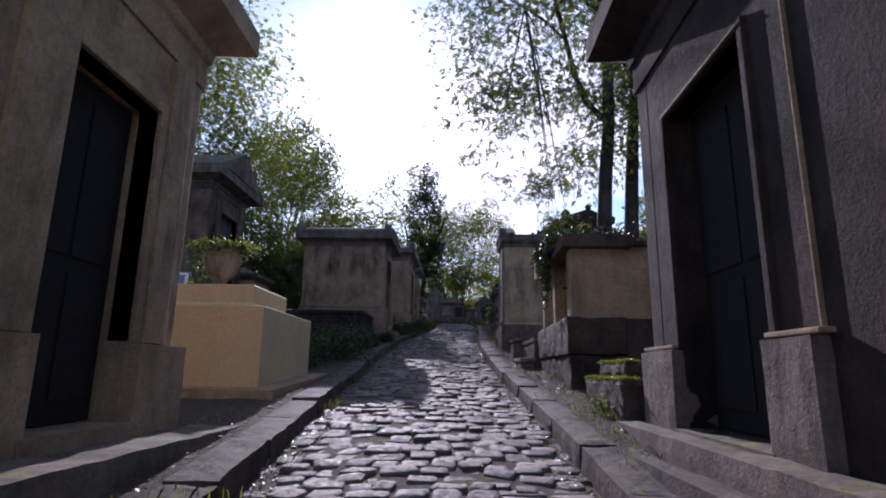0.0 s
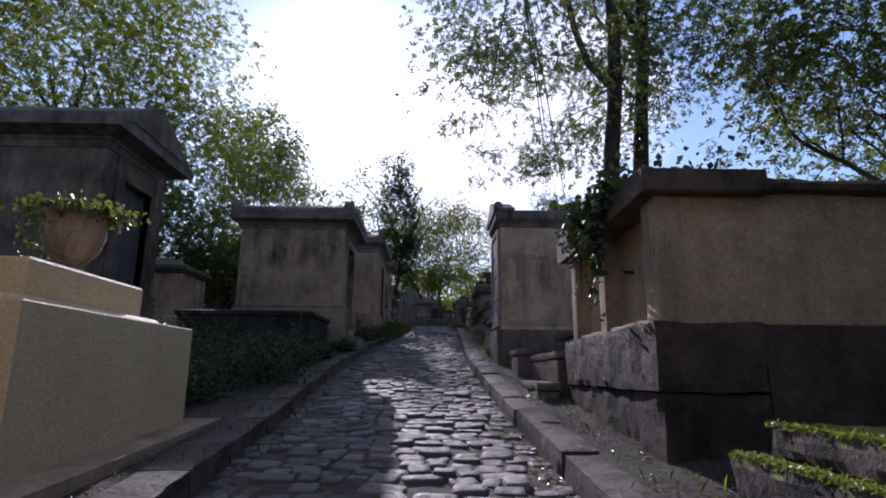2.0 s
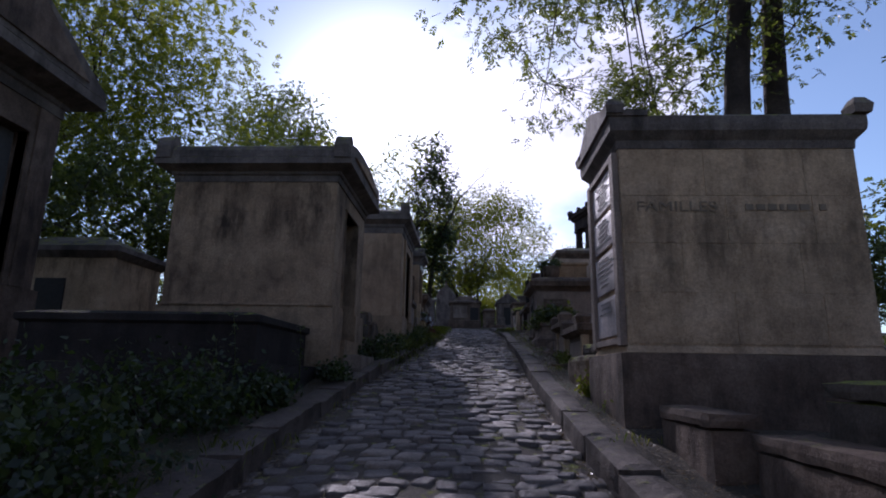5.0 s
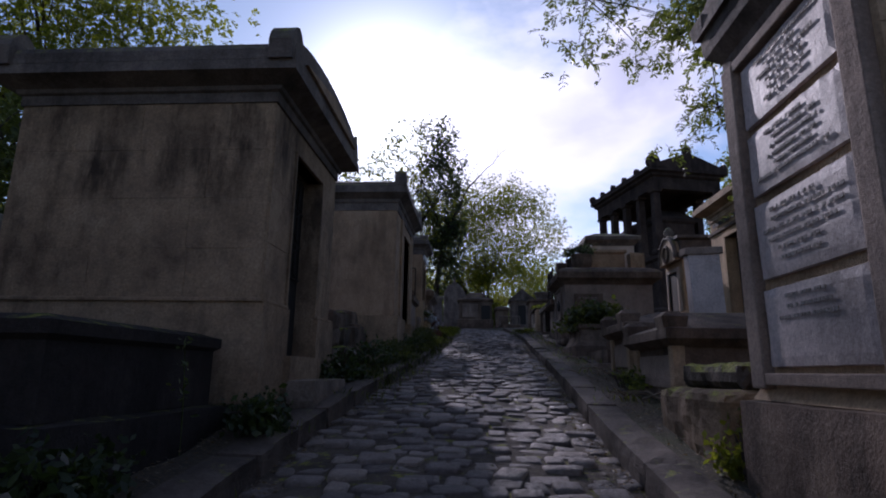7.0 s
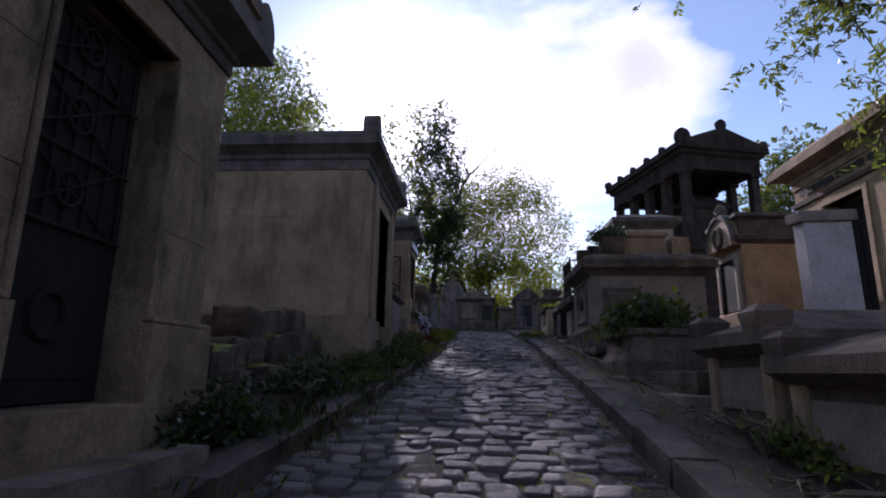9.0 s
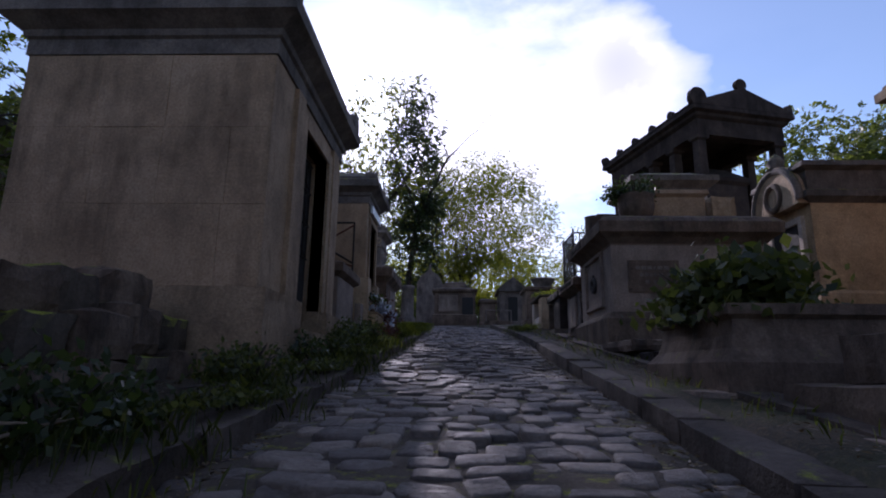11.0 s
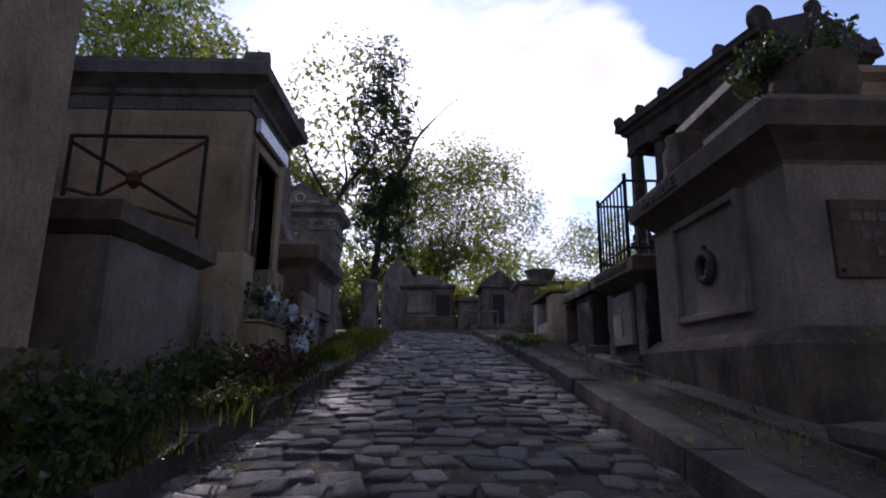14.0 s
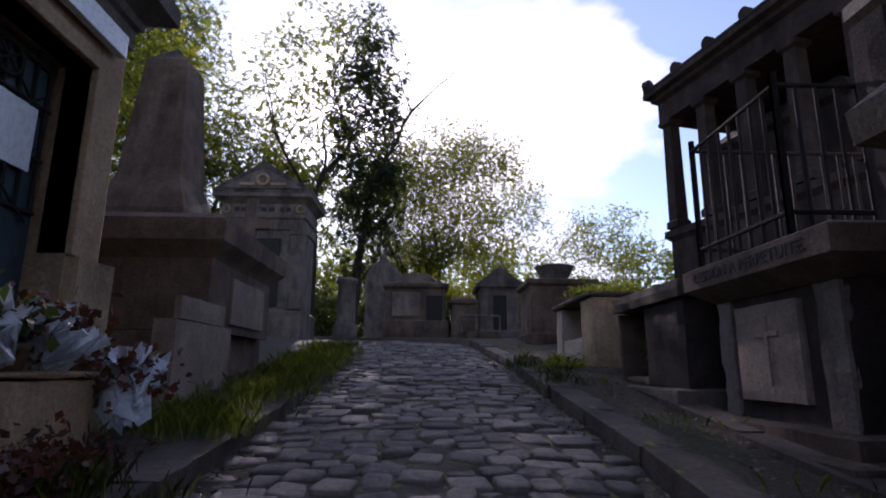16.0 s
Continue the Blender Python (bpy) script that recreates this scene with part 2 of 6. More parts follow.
# the low tomb's deep shade, put into its stone colour
SHADED_TOMB_STONE = stone("shaded_tomb_stone", (0.034, 0.029, 0.025), (0.017, 0.015, 0.013), (0.06, 0.052, 0.045), 0.6, moss=0.3, rough=0.95, seed=23.0)
FADED = plain("faded_letter_paint", (0.26, 0.235, 0.21), 0.85, var=0.3)
WORN_LETTER = plain("worn_incised_letter", (0.2, 0.15, 0.1), 0.9, var=0.3)
LETTER = plain("dark_incised_letter", (0.05, 0.043, 0.037), 0.85, var=0.2)
WHITE_ENAMEL = plain("white_enamel_plate", (0.72, 0.74, 0.76), 0.3, var=0.08)
BLUE_ENAMEL = plain("blue_enamel", (0.12, 0.2, 0.42), 0.3, var=0.1)
TERRACOTTA = plain("old_terracotta", (0.2, 0.13, 0.085), 0.85, var=0.35)
DRY_WOOD = plain("dry_grey_wood", (0.2, 0.15, 0.1), 0.9, var=0.35)
BRONZE = plain("dull_bronze", (0.06, 0.05, 0.042), 0.7, 0.3, var=0.3)
BARK = stone("bark", (0.06, 0.05, 0.04), (0.03, 0.026, 0.022), (0.1, 0.085, 0.068), 0.5, rough=0.95, grain=0.5, seed=21.0)


def cobble_material(name, info, socket):
    m = Nodes(name)
    node = m.n.new(info)
    rnd = node.outputs[socket]
    tone = m.ramp(rnd, (0.0, (0.085, 0.066, 0.058)), (0.4, (0.136, 0.108, 0.093)), (0.75, (0.19, 0.151, 0.127)), (1.0, (0.275, 0.215, 0.17)))
    fine = m.ramp(m.noise(45, 6, 0.7), (0.25, 0.6), (0.75, 1.25))
    col = m.mix(1.0, tone, fine, "MULTIPLY")
    dirt = m.ramp(m.noise(5, 5, 0.65), (0.5, 0.0), (0.75, 0.55))
    col = m.mix(dirt, col, (0.06, 0.05, 0.036))
    m.set("Base Color", col)
    m.set("Roughness", m.ramp(m.noise(18, 5, 0.6), (0.3, 0.56), (0.7, 0.88)))
    m.set("Specular IOR Level", 0.5)
    m.bump(m.math("ADD", m.noise(34, 7, 0.75), m.math("MULTIPLY", m.noise(11, 4, 0.55), 1.8)), 0.75, 0.018)
    return m.mat


COBBLE = cobble_material("cobble_sett", "ShaderNodeObjectInfo", "Random")
COBBLE_REST = cobble_material("cobble_setts_joined", "ShaderNodeNewGeometry", "Random Per Island")


def soil_material():
    m = Nodes("soil_with_leaf_litter")
    a = m.ramp(m.noise(3.0, 8, 0.7), (0.3, (0.035, 0.027, 0.018)), (0.55, (0.06, 0.047, 0.032)), (0.75, (0.09, 0.073, 0.05)))
    litter = m.ramp(m.noise(38, 4, 0.75), (0.45, 0.0), (0.62, 0.8))
    col = m.mix(litter, a, m.ramp(m.noise(70, 2, 0.5), (0.35, (0.07, 0.045, 0.025)), (0.7, (0.2, 0.15, 0.085))))
    grass = m.ramp(m.noise(0.8, 5, 0.6, offset=4.0), (0.5, 0.0), (0.66, 0.75))
    col = m.mix(grass, col, m.ramp(m.noise(50, 3, 0.6), (0.3, (0.025, 0.035, 0.01)), (0.7, (0.08, 0.095, 0.025))))
    m.set("Base Color", col)
    m.set("Roughness", 0.95)
    m.bump(m.math("ADD", m.noise(38, 6, 0.75), m.noise(9, 5, 0.6)), 0.9, 0.03)
    return m.mat


SOIL = soil_material()
JOINT = stone("sandy_joint_dirt", (0.1, 0.087, 0.066), (0.055, 0.047, 0.035), (0.16, 0.142, 0.11), 0.3, moss=0.25, rough=0.95, grain=1.6, seed=31.0)


def leaf_material(name, dark, light, through_amount=0.45, gloss=0.42, socket="Random Per Island"):
    m = Nodes(name)
    g = m.n.new("ShaderNodeNewGeometry")
    col = m.ramp(g.outputs[socket], (0.0, dark), (0.55, tuple((a + b) / 2 for a, b in zip(dark, light))), (1.0, light))
    m.set("Base Color", col)
    m.set("Roughness", gloss)
    tr = m.n.new("ShaderNodeBsdfTranslucent")
    m.l.new(m.mix(1.0, col, (2.15, 2.15, 0.85), "MULTIPLY"), tr.inputs["Color"])
    mix = m.n.new("ShaderNodeMixShader")
    mix.inputs[0].default_value = through_amount
    m.l.new(m.bsdf.outputs[0], mix.inputs[1])
    m.l.new(tr.outputs[0], mix.inputs[2])
    m.l.new(mix.outputs[0], m.n["Material Output"].inputs["Surface"])
    return m.mat


LEAF = leaf_material("leaf_mid_green", (0.04, 0.054, 0.02), (0.118, 0.138, 0.045), 0.52)
LEAF_BRIGHT = leaf_material("leaf_spring_green", (0.06, 0.075, 0.012), (0.175, 0.188, 0.028), 0.62)
LEAF_DARK = leaf_material("leaf_dark_ivy", (0.012, 0.022, 0.008), (0.05, 0.07, 0.022), 0.4, 0.42)
LEAF_WEED = leaf_material("leaf_weed_green", (0.02, 0.03, 0.01), (0.095, 0.105, 0.032), 0.45, 0.5)
LEAF_IVY = leaf_material("leaf_glossy_ivy", (0.01, 0.017, 0.007), (0.04, 0.055, 0.02), 0.22, 0.5)
LEAF_GREY = leaf_material("leaf_grey_green", (0.05, 0.07, 0.03), (0.12, 0.14, 0.06), 0.4)
GRASS = leaf_material("grass_blade", (0.05, 0.075, 0.014), (0.17, 0.18, 0.045), 0.45)
DRY_LEAF = leaf_material("dry_leaf", (0.06, 0.035, 0.02), (0.2, 0.14, 0.075), 0.2)
RED_LEAF = leaf_material("dried_red_petal", (0.035, 0.012, 0.009), (0.13, 0.04, 0.028), 0.25, 0.6)


def film_material():
    m = Nodes("clear_cellophane")
    m.set("Base Color", (0.85, 0.88, 0.92))
    m.set("Roughness", 0.16)
    m.set("Transmission Weight", 0.55)
    m.set("IOR", 1.2)
    m.bump(m.noise(26, 4, 0.6), 0.8, 0.02)
    return m.mat


CELLOPHANE = film_material()

# ---- building blocks ----
ORIGIN = {}


def ground_z(y):
    return float(np.interp(y, [-60, 0, 3.8, 10.5, 16.3, 20.1, 24, 28.6, 33.3, 39, 46, 60, 100, 400],
                           [-6.4, .02, .42, 1.085, 1.83, 2.36, 2.76, 3.27, 3.80, 4.36, 4.75, 5.0, 5.2, 5.4]))


def kerb_l(y):
    return float(np.interp(y, [-40, 3.3, 4.6, 6.6, 9.7, 11, 13.4, 16.2, 17.7, 20, 22, 26, 30, 34, 36, 38, 40, 42, 44],
                           [-1.2, -1.3, -1.4, -1.54, -1.68, -1.78, -1.84, -1.8, -1.72, -1.5, -1.42, -1.4, -1.27, -1.31, -1.6, -2.5, -4.2, -7.5, -12]))


def kerb_r(y):
    return float(np.interp(y, [-40, 3.5, 4.7, 6.9, 10.5, 13.5, 17, 20, 22.6, 26, 29, 33.5, 38, 40, 42, 44],
                           [0.9, .88, .87, .81, .70, .61, .62, .70, .80, .86, 1.0, .95, .85, 0.4, -1.5, -6]))


def thing(name, label, category, at, rz=0.0, group="", kind="", local=False):
    """A top-level thing: an Empty at its base. Its parts are given in world metres, or in its own if local."""
    ob = new(name)
    ob.empty_display_size = 0.1
    ob.matrix_basis = pose(*at, 0, 0, rz)
    ORIGIN[ob] = Vector((0, 0, 0)) if local else Vector(at)
    return tagged(ob, label, category, group, kind)


def link_mesh(name, me, mat, parent=None, label="", smooth=False):
    if mat is not None:
        me.materials.append(mat)
    if smooth:
        me.polygons.foreach_set("use_smooth", [True] * len(me.polygons))
    ob = new(name, me)
    if parent is not None:
        o = ORIGIN[parent]
        if o.length > 0:
            me.transform(Matrix.Translation(-o))
        ob.parent = parent
        ORIGIN[ob] = o
    if label:
        ob["label"] = label
    return ob


def part(name, bm, mat, parent, label="", smooth=False):
    me = bpy.data.meshes.new(name)
    bm.normal_update()
    bm.to_mesh(me)
    bm.free()
    return link_mesh(name, me, mat, parent, label, smooth)


def quads(name, verts, faces, mat, parent=None, label="", smooth=False):
    """A mesh object from arrays of corners and equal-sided faces."""
    me = bpy.data.meshes.new(name)
    faces = np.asarray(faces, dtype=np.int32)
    k = faces.shape[1]
    me.vertices.add(len(verts))
    me.vertices.foreach_set("co", np.asarray(verts, dtype=np.float32).ravel())
    me.loops.add(faces.size)
    me.loops.foreach_set("vertex_index", faces.ravel())
    me.polygons.add(len(faces))
    me.polygons.foreach_set("loop_start", np.arange(0, faces.size, k, dtype=np.int32))
    me.update(calc_edges=True)
    return link_mesh(name, me, mat, parent, label, smooth)


def box(bm, x0, x1, y0, y1, z0, z1, bev=0.012, seg=2):
    x0, x1, y0, y1, z0, z1 = min(x0, x1), max(x0, x1), min(y0, y1), max(y0, y1), min(z0, z1), max(z0, z1)
    m = Matrix.Translation(((x0 + x1) / 2, (y0 + y1) / 2, (z0 + z1) / 2)) @ Matrix.Diagonal((x1 - x0, y1 - y0, z1 - z0, 1))
    made = bmesh.ops.create_cube(bm, size=1, matrix=m)["verts"]
    if bev:
        edges = {e for v in made for e in v.link_edges}
        bev = min(bev, 0.3 * min(x1 - x0, y1 - y0, z1 - z0))
        bmesh.ops.bevel(bm, geom=list(edges), offset=bev, segments=seg, affect="EDGES", profile=0.6)
    return bm


def B(*a, **k):
    return box(bmesh.new(), *a, **k)


def boxes(*rows, bev=0.012):
    bm = bmesh.new()
    for r in rows:
        box(bm, *r, bev=bev)
    return bm


def stack(x0, x1, y0, y1, profile, bm=None):
    """Rings of a rectangle pushed out by each profile row's first number at the height of its second: plinths, cornices, slabs, hipped lids."""
    bm = bm or bmesh.new()
    x0, x1 = min(x0, x1), max(x0, x1)
    rings = []
    for o, z in profile:
        rings.append([bm.verts.new(p) for p in ((x0 - o, y0 - o, z), (x1 + o, y0 - o, z), (x1 + o, y1 + o, z), (x0 - o, y1 + o, z))])
    for a, b in zip(rings, rings[1:]):
        for i in range(4):
            bm.faces.new((a[i], a[(i + 1) % 4], b[(i + 1) % 4], b[i]))
    bm.faces.new(rings[0][::-1])
    bm.faces.new(rings[-1])
    return bm


def worn(x0, x1, y0, y1, z0, z1, step=0.09, amp=0.012, seed=0.0, chip=1.0):
    """A block with uneven faces and broken edges."""
    nx, ny, nz = (max(2, min(26, round(abs(d) / step))) for d in (x1 - x0, y1 - y0, z1 - z0))
    bm = bmesh.new()
    cache = {}

    def vert(i, j, k):
        key = (i, j, k)
        if key not in cache:
            p = Vector((x0 + (x1 - x0) * i / nx, y0 + (y1 - y0) * j / ny, z0 + (z1 - z0) * k / nz))
            n = Vector(((i == nx) - (i == 0), (j == ny) - (j == 0), (k == nz) - (k == 0)))
            on = n.length_squared
            q = p * 4 + Vector((seed, seed * 2, 0))
            d = noise.noise(q) * amp + noise.noise(q * 3.1) * amp * 0.6
            if on > 1:
                d -= amp * chip * (0.7 + 1.6 * abs(noise.noise(q * 1.7)))
            cache[key] = bm.verts.new(p + n.normalized() * d * (1 if on else 0))
        return cache[key]

    for a, b, f in ((nx, ny, lambda i, j, s: (i, j, nz * s)), (nx, nz, lambda i, k, s: (i, ny * s, k)), (ny, nz, lambda j, k, s: (nx * s, j, k))):
        for s in (0, 1):
            for i in range(a):
                for j in range(b):
                    bm.faces.new([vert(*f(*c, s)) for c in ((i, j), (i + 1, j), (i + 1, j + 1), (i, j + 1))])
    bmesh.ops.recalc_face_normals(bm, faces=bm.faces)
    return bm


def prism(points, axis, a, b):
    """A flat outline drawn along an axis from a to b. For axis x the outline is (y, z); for y it is (x, z); for z it is (x, y)."""
    bm = bmesh.new()

    def at(p, v):
        return {"x": (v, p[0], p[1]), "y": (p[0], v, p[1]), "z": (p[0], p[1], v)}[axis]

    r0, r1 = [bm.verts.new(at(p, a)) for p in points], [bm.verts.new(at(p, b)) for p in points]
    n = len(points)
    bm.faces.new(r0)
    bm.faces.new(r1[::-1])
    for i in range(n):
        bm.faces.new((r0[(i + 1) % n], r0[i], r1[i], r1[(i + 1) % n]))
    bmesh.ops.recalc_face_normals(bm, faces=bm.faces)
    return bm


def lathe(x, y, profile, sides=16, bm=None):
    """A turned solid about an upright axis: rows of (radius, height)."""
    bm = bm or bmesh.new()
    rings = []
    for r, z in profile:
        rings.append([bm.verts.new((x + r * math.cos(2 * math.pi * i / sides), y + r * math.sin(2 * math.pi * i / sides), z)) for i in range(sides)])
    for a, b in zip(rings, rings[1:]):
        for i in range(sides):
            bm.faces.new((a[i], a[(i + 1) % sides], b[(i + 1) % sides], b[i]))
    bm.faces.new(rings[0][::-1])
    bm.faces.new(rings[-1])
    return bm


def bar(p, q, r, sides=6, bm=None):
    """A round rod from p to q."""
    bm = bm or bmesh.new()
    p, q = Vector(p), Vector(q)
    m = Matrix.Translation((p + q) / 2) @ (q - p).to_track_quat("Z", "Y").to_matrix().to_4x4()
    bmesh.ops.create_cone(bm, cap_ends=True, segments=sides, radius1=r, radius2=r, depth=(q - p).length, matrix=m)
    return bm


def ring(center, normal_axis, R, r, bm=None, a0=0.0, a1=2 * math.pi, n=24, k=8):
    """A torus or a part of one, standing in the plane across the axis x or y."""
    bm = bm or bmesh.new()
    c = Vector(center)
    rows = []
    full = a1 - a0 > 6.28
    for i in range(n + (not full)):
        a = a0 + (a1 - a0) * i / n
        radial = Vector((0, math.cos(a), math.sin(a))) if normal_axis == "x" else Vector((math.cos(a), 0, math.sin(a)))
        out = Vector((1, 0, 0)) if normal_axis == "x" else Vector((0, 1, 0))
        rows.append([bm.verts.new(c + radial * (R + r * math.cos(b)) + out * (r * math.sin(b))) for b in (2 * math.pi * j / k for j in range(k))])
    pairs = list(zip(rows, rows[1:])) + ([(rows[-1], rows[0])] if full else [])
    for a, b in pairs:
        for j in range(k):
            bm.faces.new((a[j], a[(j + 1) % k], b[(j + 1) % k], b[j]))
    bmesh.ops.recalc_face_normals(bm, faces=bm.faces)
    return bm


def lettering(text, size, depth, mat, parent, m, name="lettering", width=0.0):
    """Raised or cut letters: the text's plane is x right, y up, placed by m in the parent's metres."""
    cu = bpy.data.curves.new("letters", "FONT")
    cu.body, cu.size, cu.extrude, cu.align_x, cu.align_y = text, size, depth, "CENTER", "CENTER"
    tmp = bpy.data.objects.new("letters", cu)
    me = bpy.data.meshes.new_from_object(tmp)
    bpy.data.objects.remove(tmp)
    if width:
        xs = [v.co.x for v in me.vertices]
        me.transform(Matrix.Diagonal((width / (max(xs) - min(xs)), 1, 1, 1)))
    me.transform(m)
    me.materials.clear()
    return link_mesh(name, me, mat, parent)


def ashlar(t, axis, at, a0, a1, z0, z1, rows, mat, seed, side=-1, length=0.8):
    """Squared blocks in courses, a few millimetres proud of a wall's face at y = at (axis y) or x = at (axis x); side: the way the face looks."""
    rng = random.Random(seed)
    h = (z1 - z0) / rows
    for k in range(rows):
        a = a0
        first = True
        while a < a1 - 0.02:
            l = length * rng.uniform(0.7, 1.3) * (rng.uniform(0.4, 0.8) if first and k % 2 else 1)
            b = a1 if a1 - a - l < 0.25 else a + l
            d = 0.004 + rng.uniform(0, 0.004)
            lo, hi = sorted((at - 0.01 * side, at + d * side))
            za, zb2 = z0 + k * h + 0.001, z0 + (k + 1) * h - 0.001
            if axis == "y":
                bm = box(bmesh.new(), a + 0.002, b - 0.002, lo, hi, za, zb2, bev=0.0025, seg=1)
            else:
                bm = box(bmesh.new(), lo, hi, a + 0.002, b - 0.002, za, zb2, bev=0.0025, seg=1)
            part("ashlar_block", bm, mat, t)
            a, first = b, False


# planes for writing: facing -y, facing +x, facing -x
def facing_s(x, y, z):
    return pose(x, y, z, 90, 0, 0)


def facing_e(x, y, z):
    return pose(x, y, z, 90, 0, 90)


def facing_w(x, y, z):
    return pose(x, y, z, 90, 0, -90)


def bars_on(parent, plane, rows, mat, height=0.02, depth=0.004, gap=0.008, rng=None):
    """Unreadable writing: short bars in rows (x centre, y, width) on a plane."""
    rng = rng or random.Random(5)
    bm = bmesh.new()
    for cx, cy, w in rows:
        x = cx - w / 2
        while x < cx + w / 2:
            l = rng.uniform(0.6, 1.5) * height
            made = bmesh.ops.create_cube(bm, size=1, matrix=plane @ Matrix.Translation((x + l / 2, cy, 0)) @ Matrix.Diagonal((l, height, depth, 1)))
            x += l + gap * (3 if rng.random() < 0.2 else 1)
    return tagged(part("worn_inscription", bm, mat, parent), kind="stuff")


# ---- plants ----
def leaf_faces(pos, size, rng, droop=0.3, aspect=0.45):
    """Folded leaves, two triangles each, at the given places."""
    n = len(pos)
    d = rng.normal(size=(n, 3))
    d[:, 2] -= droop
    d /= np.linalg.norm(d, axis=1)[:, None]
    s = np.cross(d, rng.normal(size=(n, 3)))
    s /= np.linalg.norm(s, axis=1)[:, None] + 1e-9
    up = np.cross(s, d)
    L = size * rng.uniform(0.6, 1.35, size=(n, 1))
    base, tip = pos - d * L * 0.5, pos + d * L * 0.5
    mid = pos + d * L * 0.05
    left, right = mid + s * L * aspect * 0.5 + up * L * 0.08, mid - s * L * aspect * 0.5 + up * L * 0.08
    v = np.stack([base, left, tip, right], axis=1).reshape(-1, 3)
    i = np.arange(n)[:, None] * 4
    return v, np.concatenate([i, i + 1, i + 2, i + 3], axis=1)


def tube(path, radii, sides, verts, faces):
    path = np.asarray(path)
    k0 = sum(len(v) for v in verts)
    tang = np.gradient(path, axis=0)
    tang /= np.linalg.norm(tang, axis=1)[:, None] + 1e-9
    ref = np.array([0.31, 0.95, 0.05])
    s = np.cross(tang, ref)
    s /= np.linalg.norm(s, axis=1)[:, None] + 1e-9
    u = np.cross(s, tang)
    a = np.linspace(0, 2 * np.pi, sides, endpoint=False)
    rings = path[:, None, :] + np.asarray(radii)[:, None, None] * (np.cos(a)[None, :, None] * s[:, None, :] + np.sin(a)[None, :, None] * u[:, None, :])
    verts.append(rings.reshape(-1, 3))
    m = len(path)
    for i in range(m - 1):
        for j in range(sides):
            j2 = (j + 1) % sides
            faces.append((k0 + i * sides + j, k0 + i * sides + j2, k0 + (i + 1) * sides + j2, k0 + (i + 1) * sides + j))


def grow(p, d, length, r, level, top, rng, verts, faces, twigs, spread=0.75, sag=0.0):
    """One limb with its side limbs; the outer wood is collected in twigs."""
    n = 6 if level < 2 else 4
    path, q, dirn = [p.copy()], p.copy(), d / np.linalg.norm(d)
    for i in range(n):
        dirn = dirn + rng.normal(size=3) * (0.05 if level == 0 else 0.16)
        dirn[2] += (0.1 if level else 0.02) - sag * level * 0.08
        dirn /= np.linalg.norm(dirn)
        q = q + dirn * length / n
        path.append(q.copy())
    radii = np.linspace(r, r * (0.55 if level < top else 0.2), n + 1)
    if level == 0:
        radii[0] *= 1.35
    tube(path, radii, (9, 7, 5, 4, 3)[min(level, 4)], verts, faces)
    if level >= top - 1:
        for a, b in zip(path[1:], path[2:]):
            twigs.append((a, b))
    if level < top:
        count = (4, 4, 4, 3)[min(level, 3)]
        for c in range(count):
            i = n if c == 0 else int(rng.integers(max(1, n // 3) if level else n - 2, n + 1))
            az = rng.uniform(0, 2 * np.pi)
            side = np.array([np.cos(az), np.sin(az), rng.uniform(0.0, 0.6)])
            nd = dirn * (1 - spread * 0.6) + side * spread * (0.5 if c == 0 else 1.0)
            grow(path[i], nd, length * rng.uniform(0.5, 0.72), radii[i] * (0.75 if c == 0 else 0.55), level + 1, top, rng, verts, faces, twigs, spread, sag)


def sprays(pos, out, rng, length, count, size, droop, aspect):
    """Leafy twigs: from each place a short drooping twig with leaflets set along both sides. Gives leaves and twigs as arrays."""
    n = len(pos)
    d = out + rng.normal(size=(n, 3)) * 0.55
    d[:, 2] -= droop
    d /= np.linalg.norm(d, axis=1)[:, None] + 1e-9
    s = np.cross(d, rng.normal(size=(n, 3)) * 0.5 + np.array([0, 0, 1.0]))
    s /= np.linalg.norm(s, axis=1)[:, None] + 1e-9
    up = np.cross(s, d)
    L = length * rng.uniform(0.6, 1.3, (n, 1))
    leaves = []
    for k in range(count):
        f = (k // 2 + 1) / (count / 2 + 0.5)
        sgn = 1 if k % 2 else -1
        base = pos + d * L * f - np.array([0, 0, 1.0]) * L * 0.25 * f * f
        ld = d * 0.75 + s * sgn * 0.8 + rng.normal(size=(n, 3)) * 0.28
        ld /= np.linalg.norm(ld, axis=1)[:, None]
        ls = np.cross(ld, up + rng.normal(size=(n, 3)) * 0.35)
        ls /= np.linalg.norm(ls, axis=1)[:, None] + 1e-9
        l = size * rng.uniform(0.65, 1.3, (n, 1))
        mid = base + ld * l * 0.5
        lift = np.cross(ls, ld) * l * 0.07
        leaves.append(np.stack([base, mid + ls * l * aspect * 0.5 + lift, base + ld * l, mid - ls * l * aspect * 0.5 + lift], axis=1))
    v = np.stack(leaves, axis=1).reshape(-1, 3)
    i = np.arange(n * count)[:, None] * 4
    w = s * 0.004 + up * 0.002
    e = pos + d * L * 0.95 - np.array([0, 0, 1.0]) * L * 0.23
    tv = np.stack([pos - w, pos + w, e + w * 0.3, e - w * 0.3], axis=1).reshape(-1, 3)
    ti = np.arange(n)[:, None] * 4
    return v, np.concatenate([i, i + 1, i + 2, i + 3], axis=1), tv, np.concatenate([ti, ti + 1, ti + 2, ti + 3], axis=1)


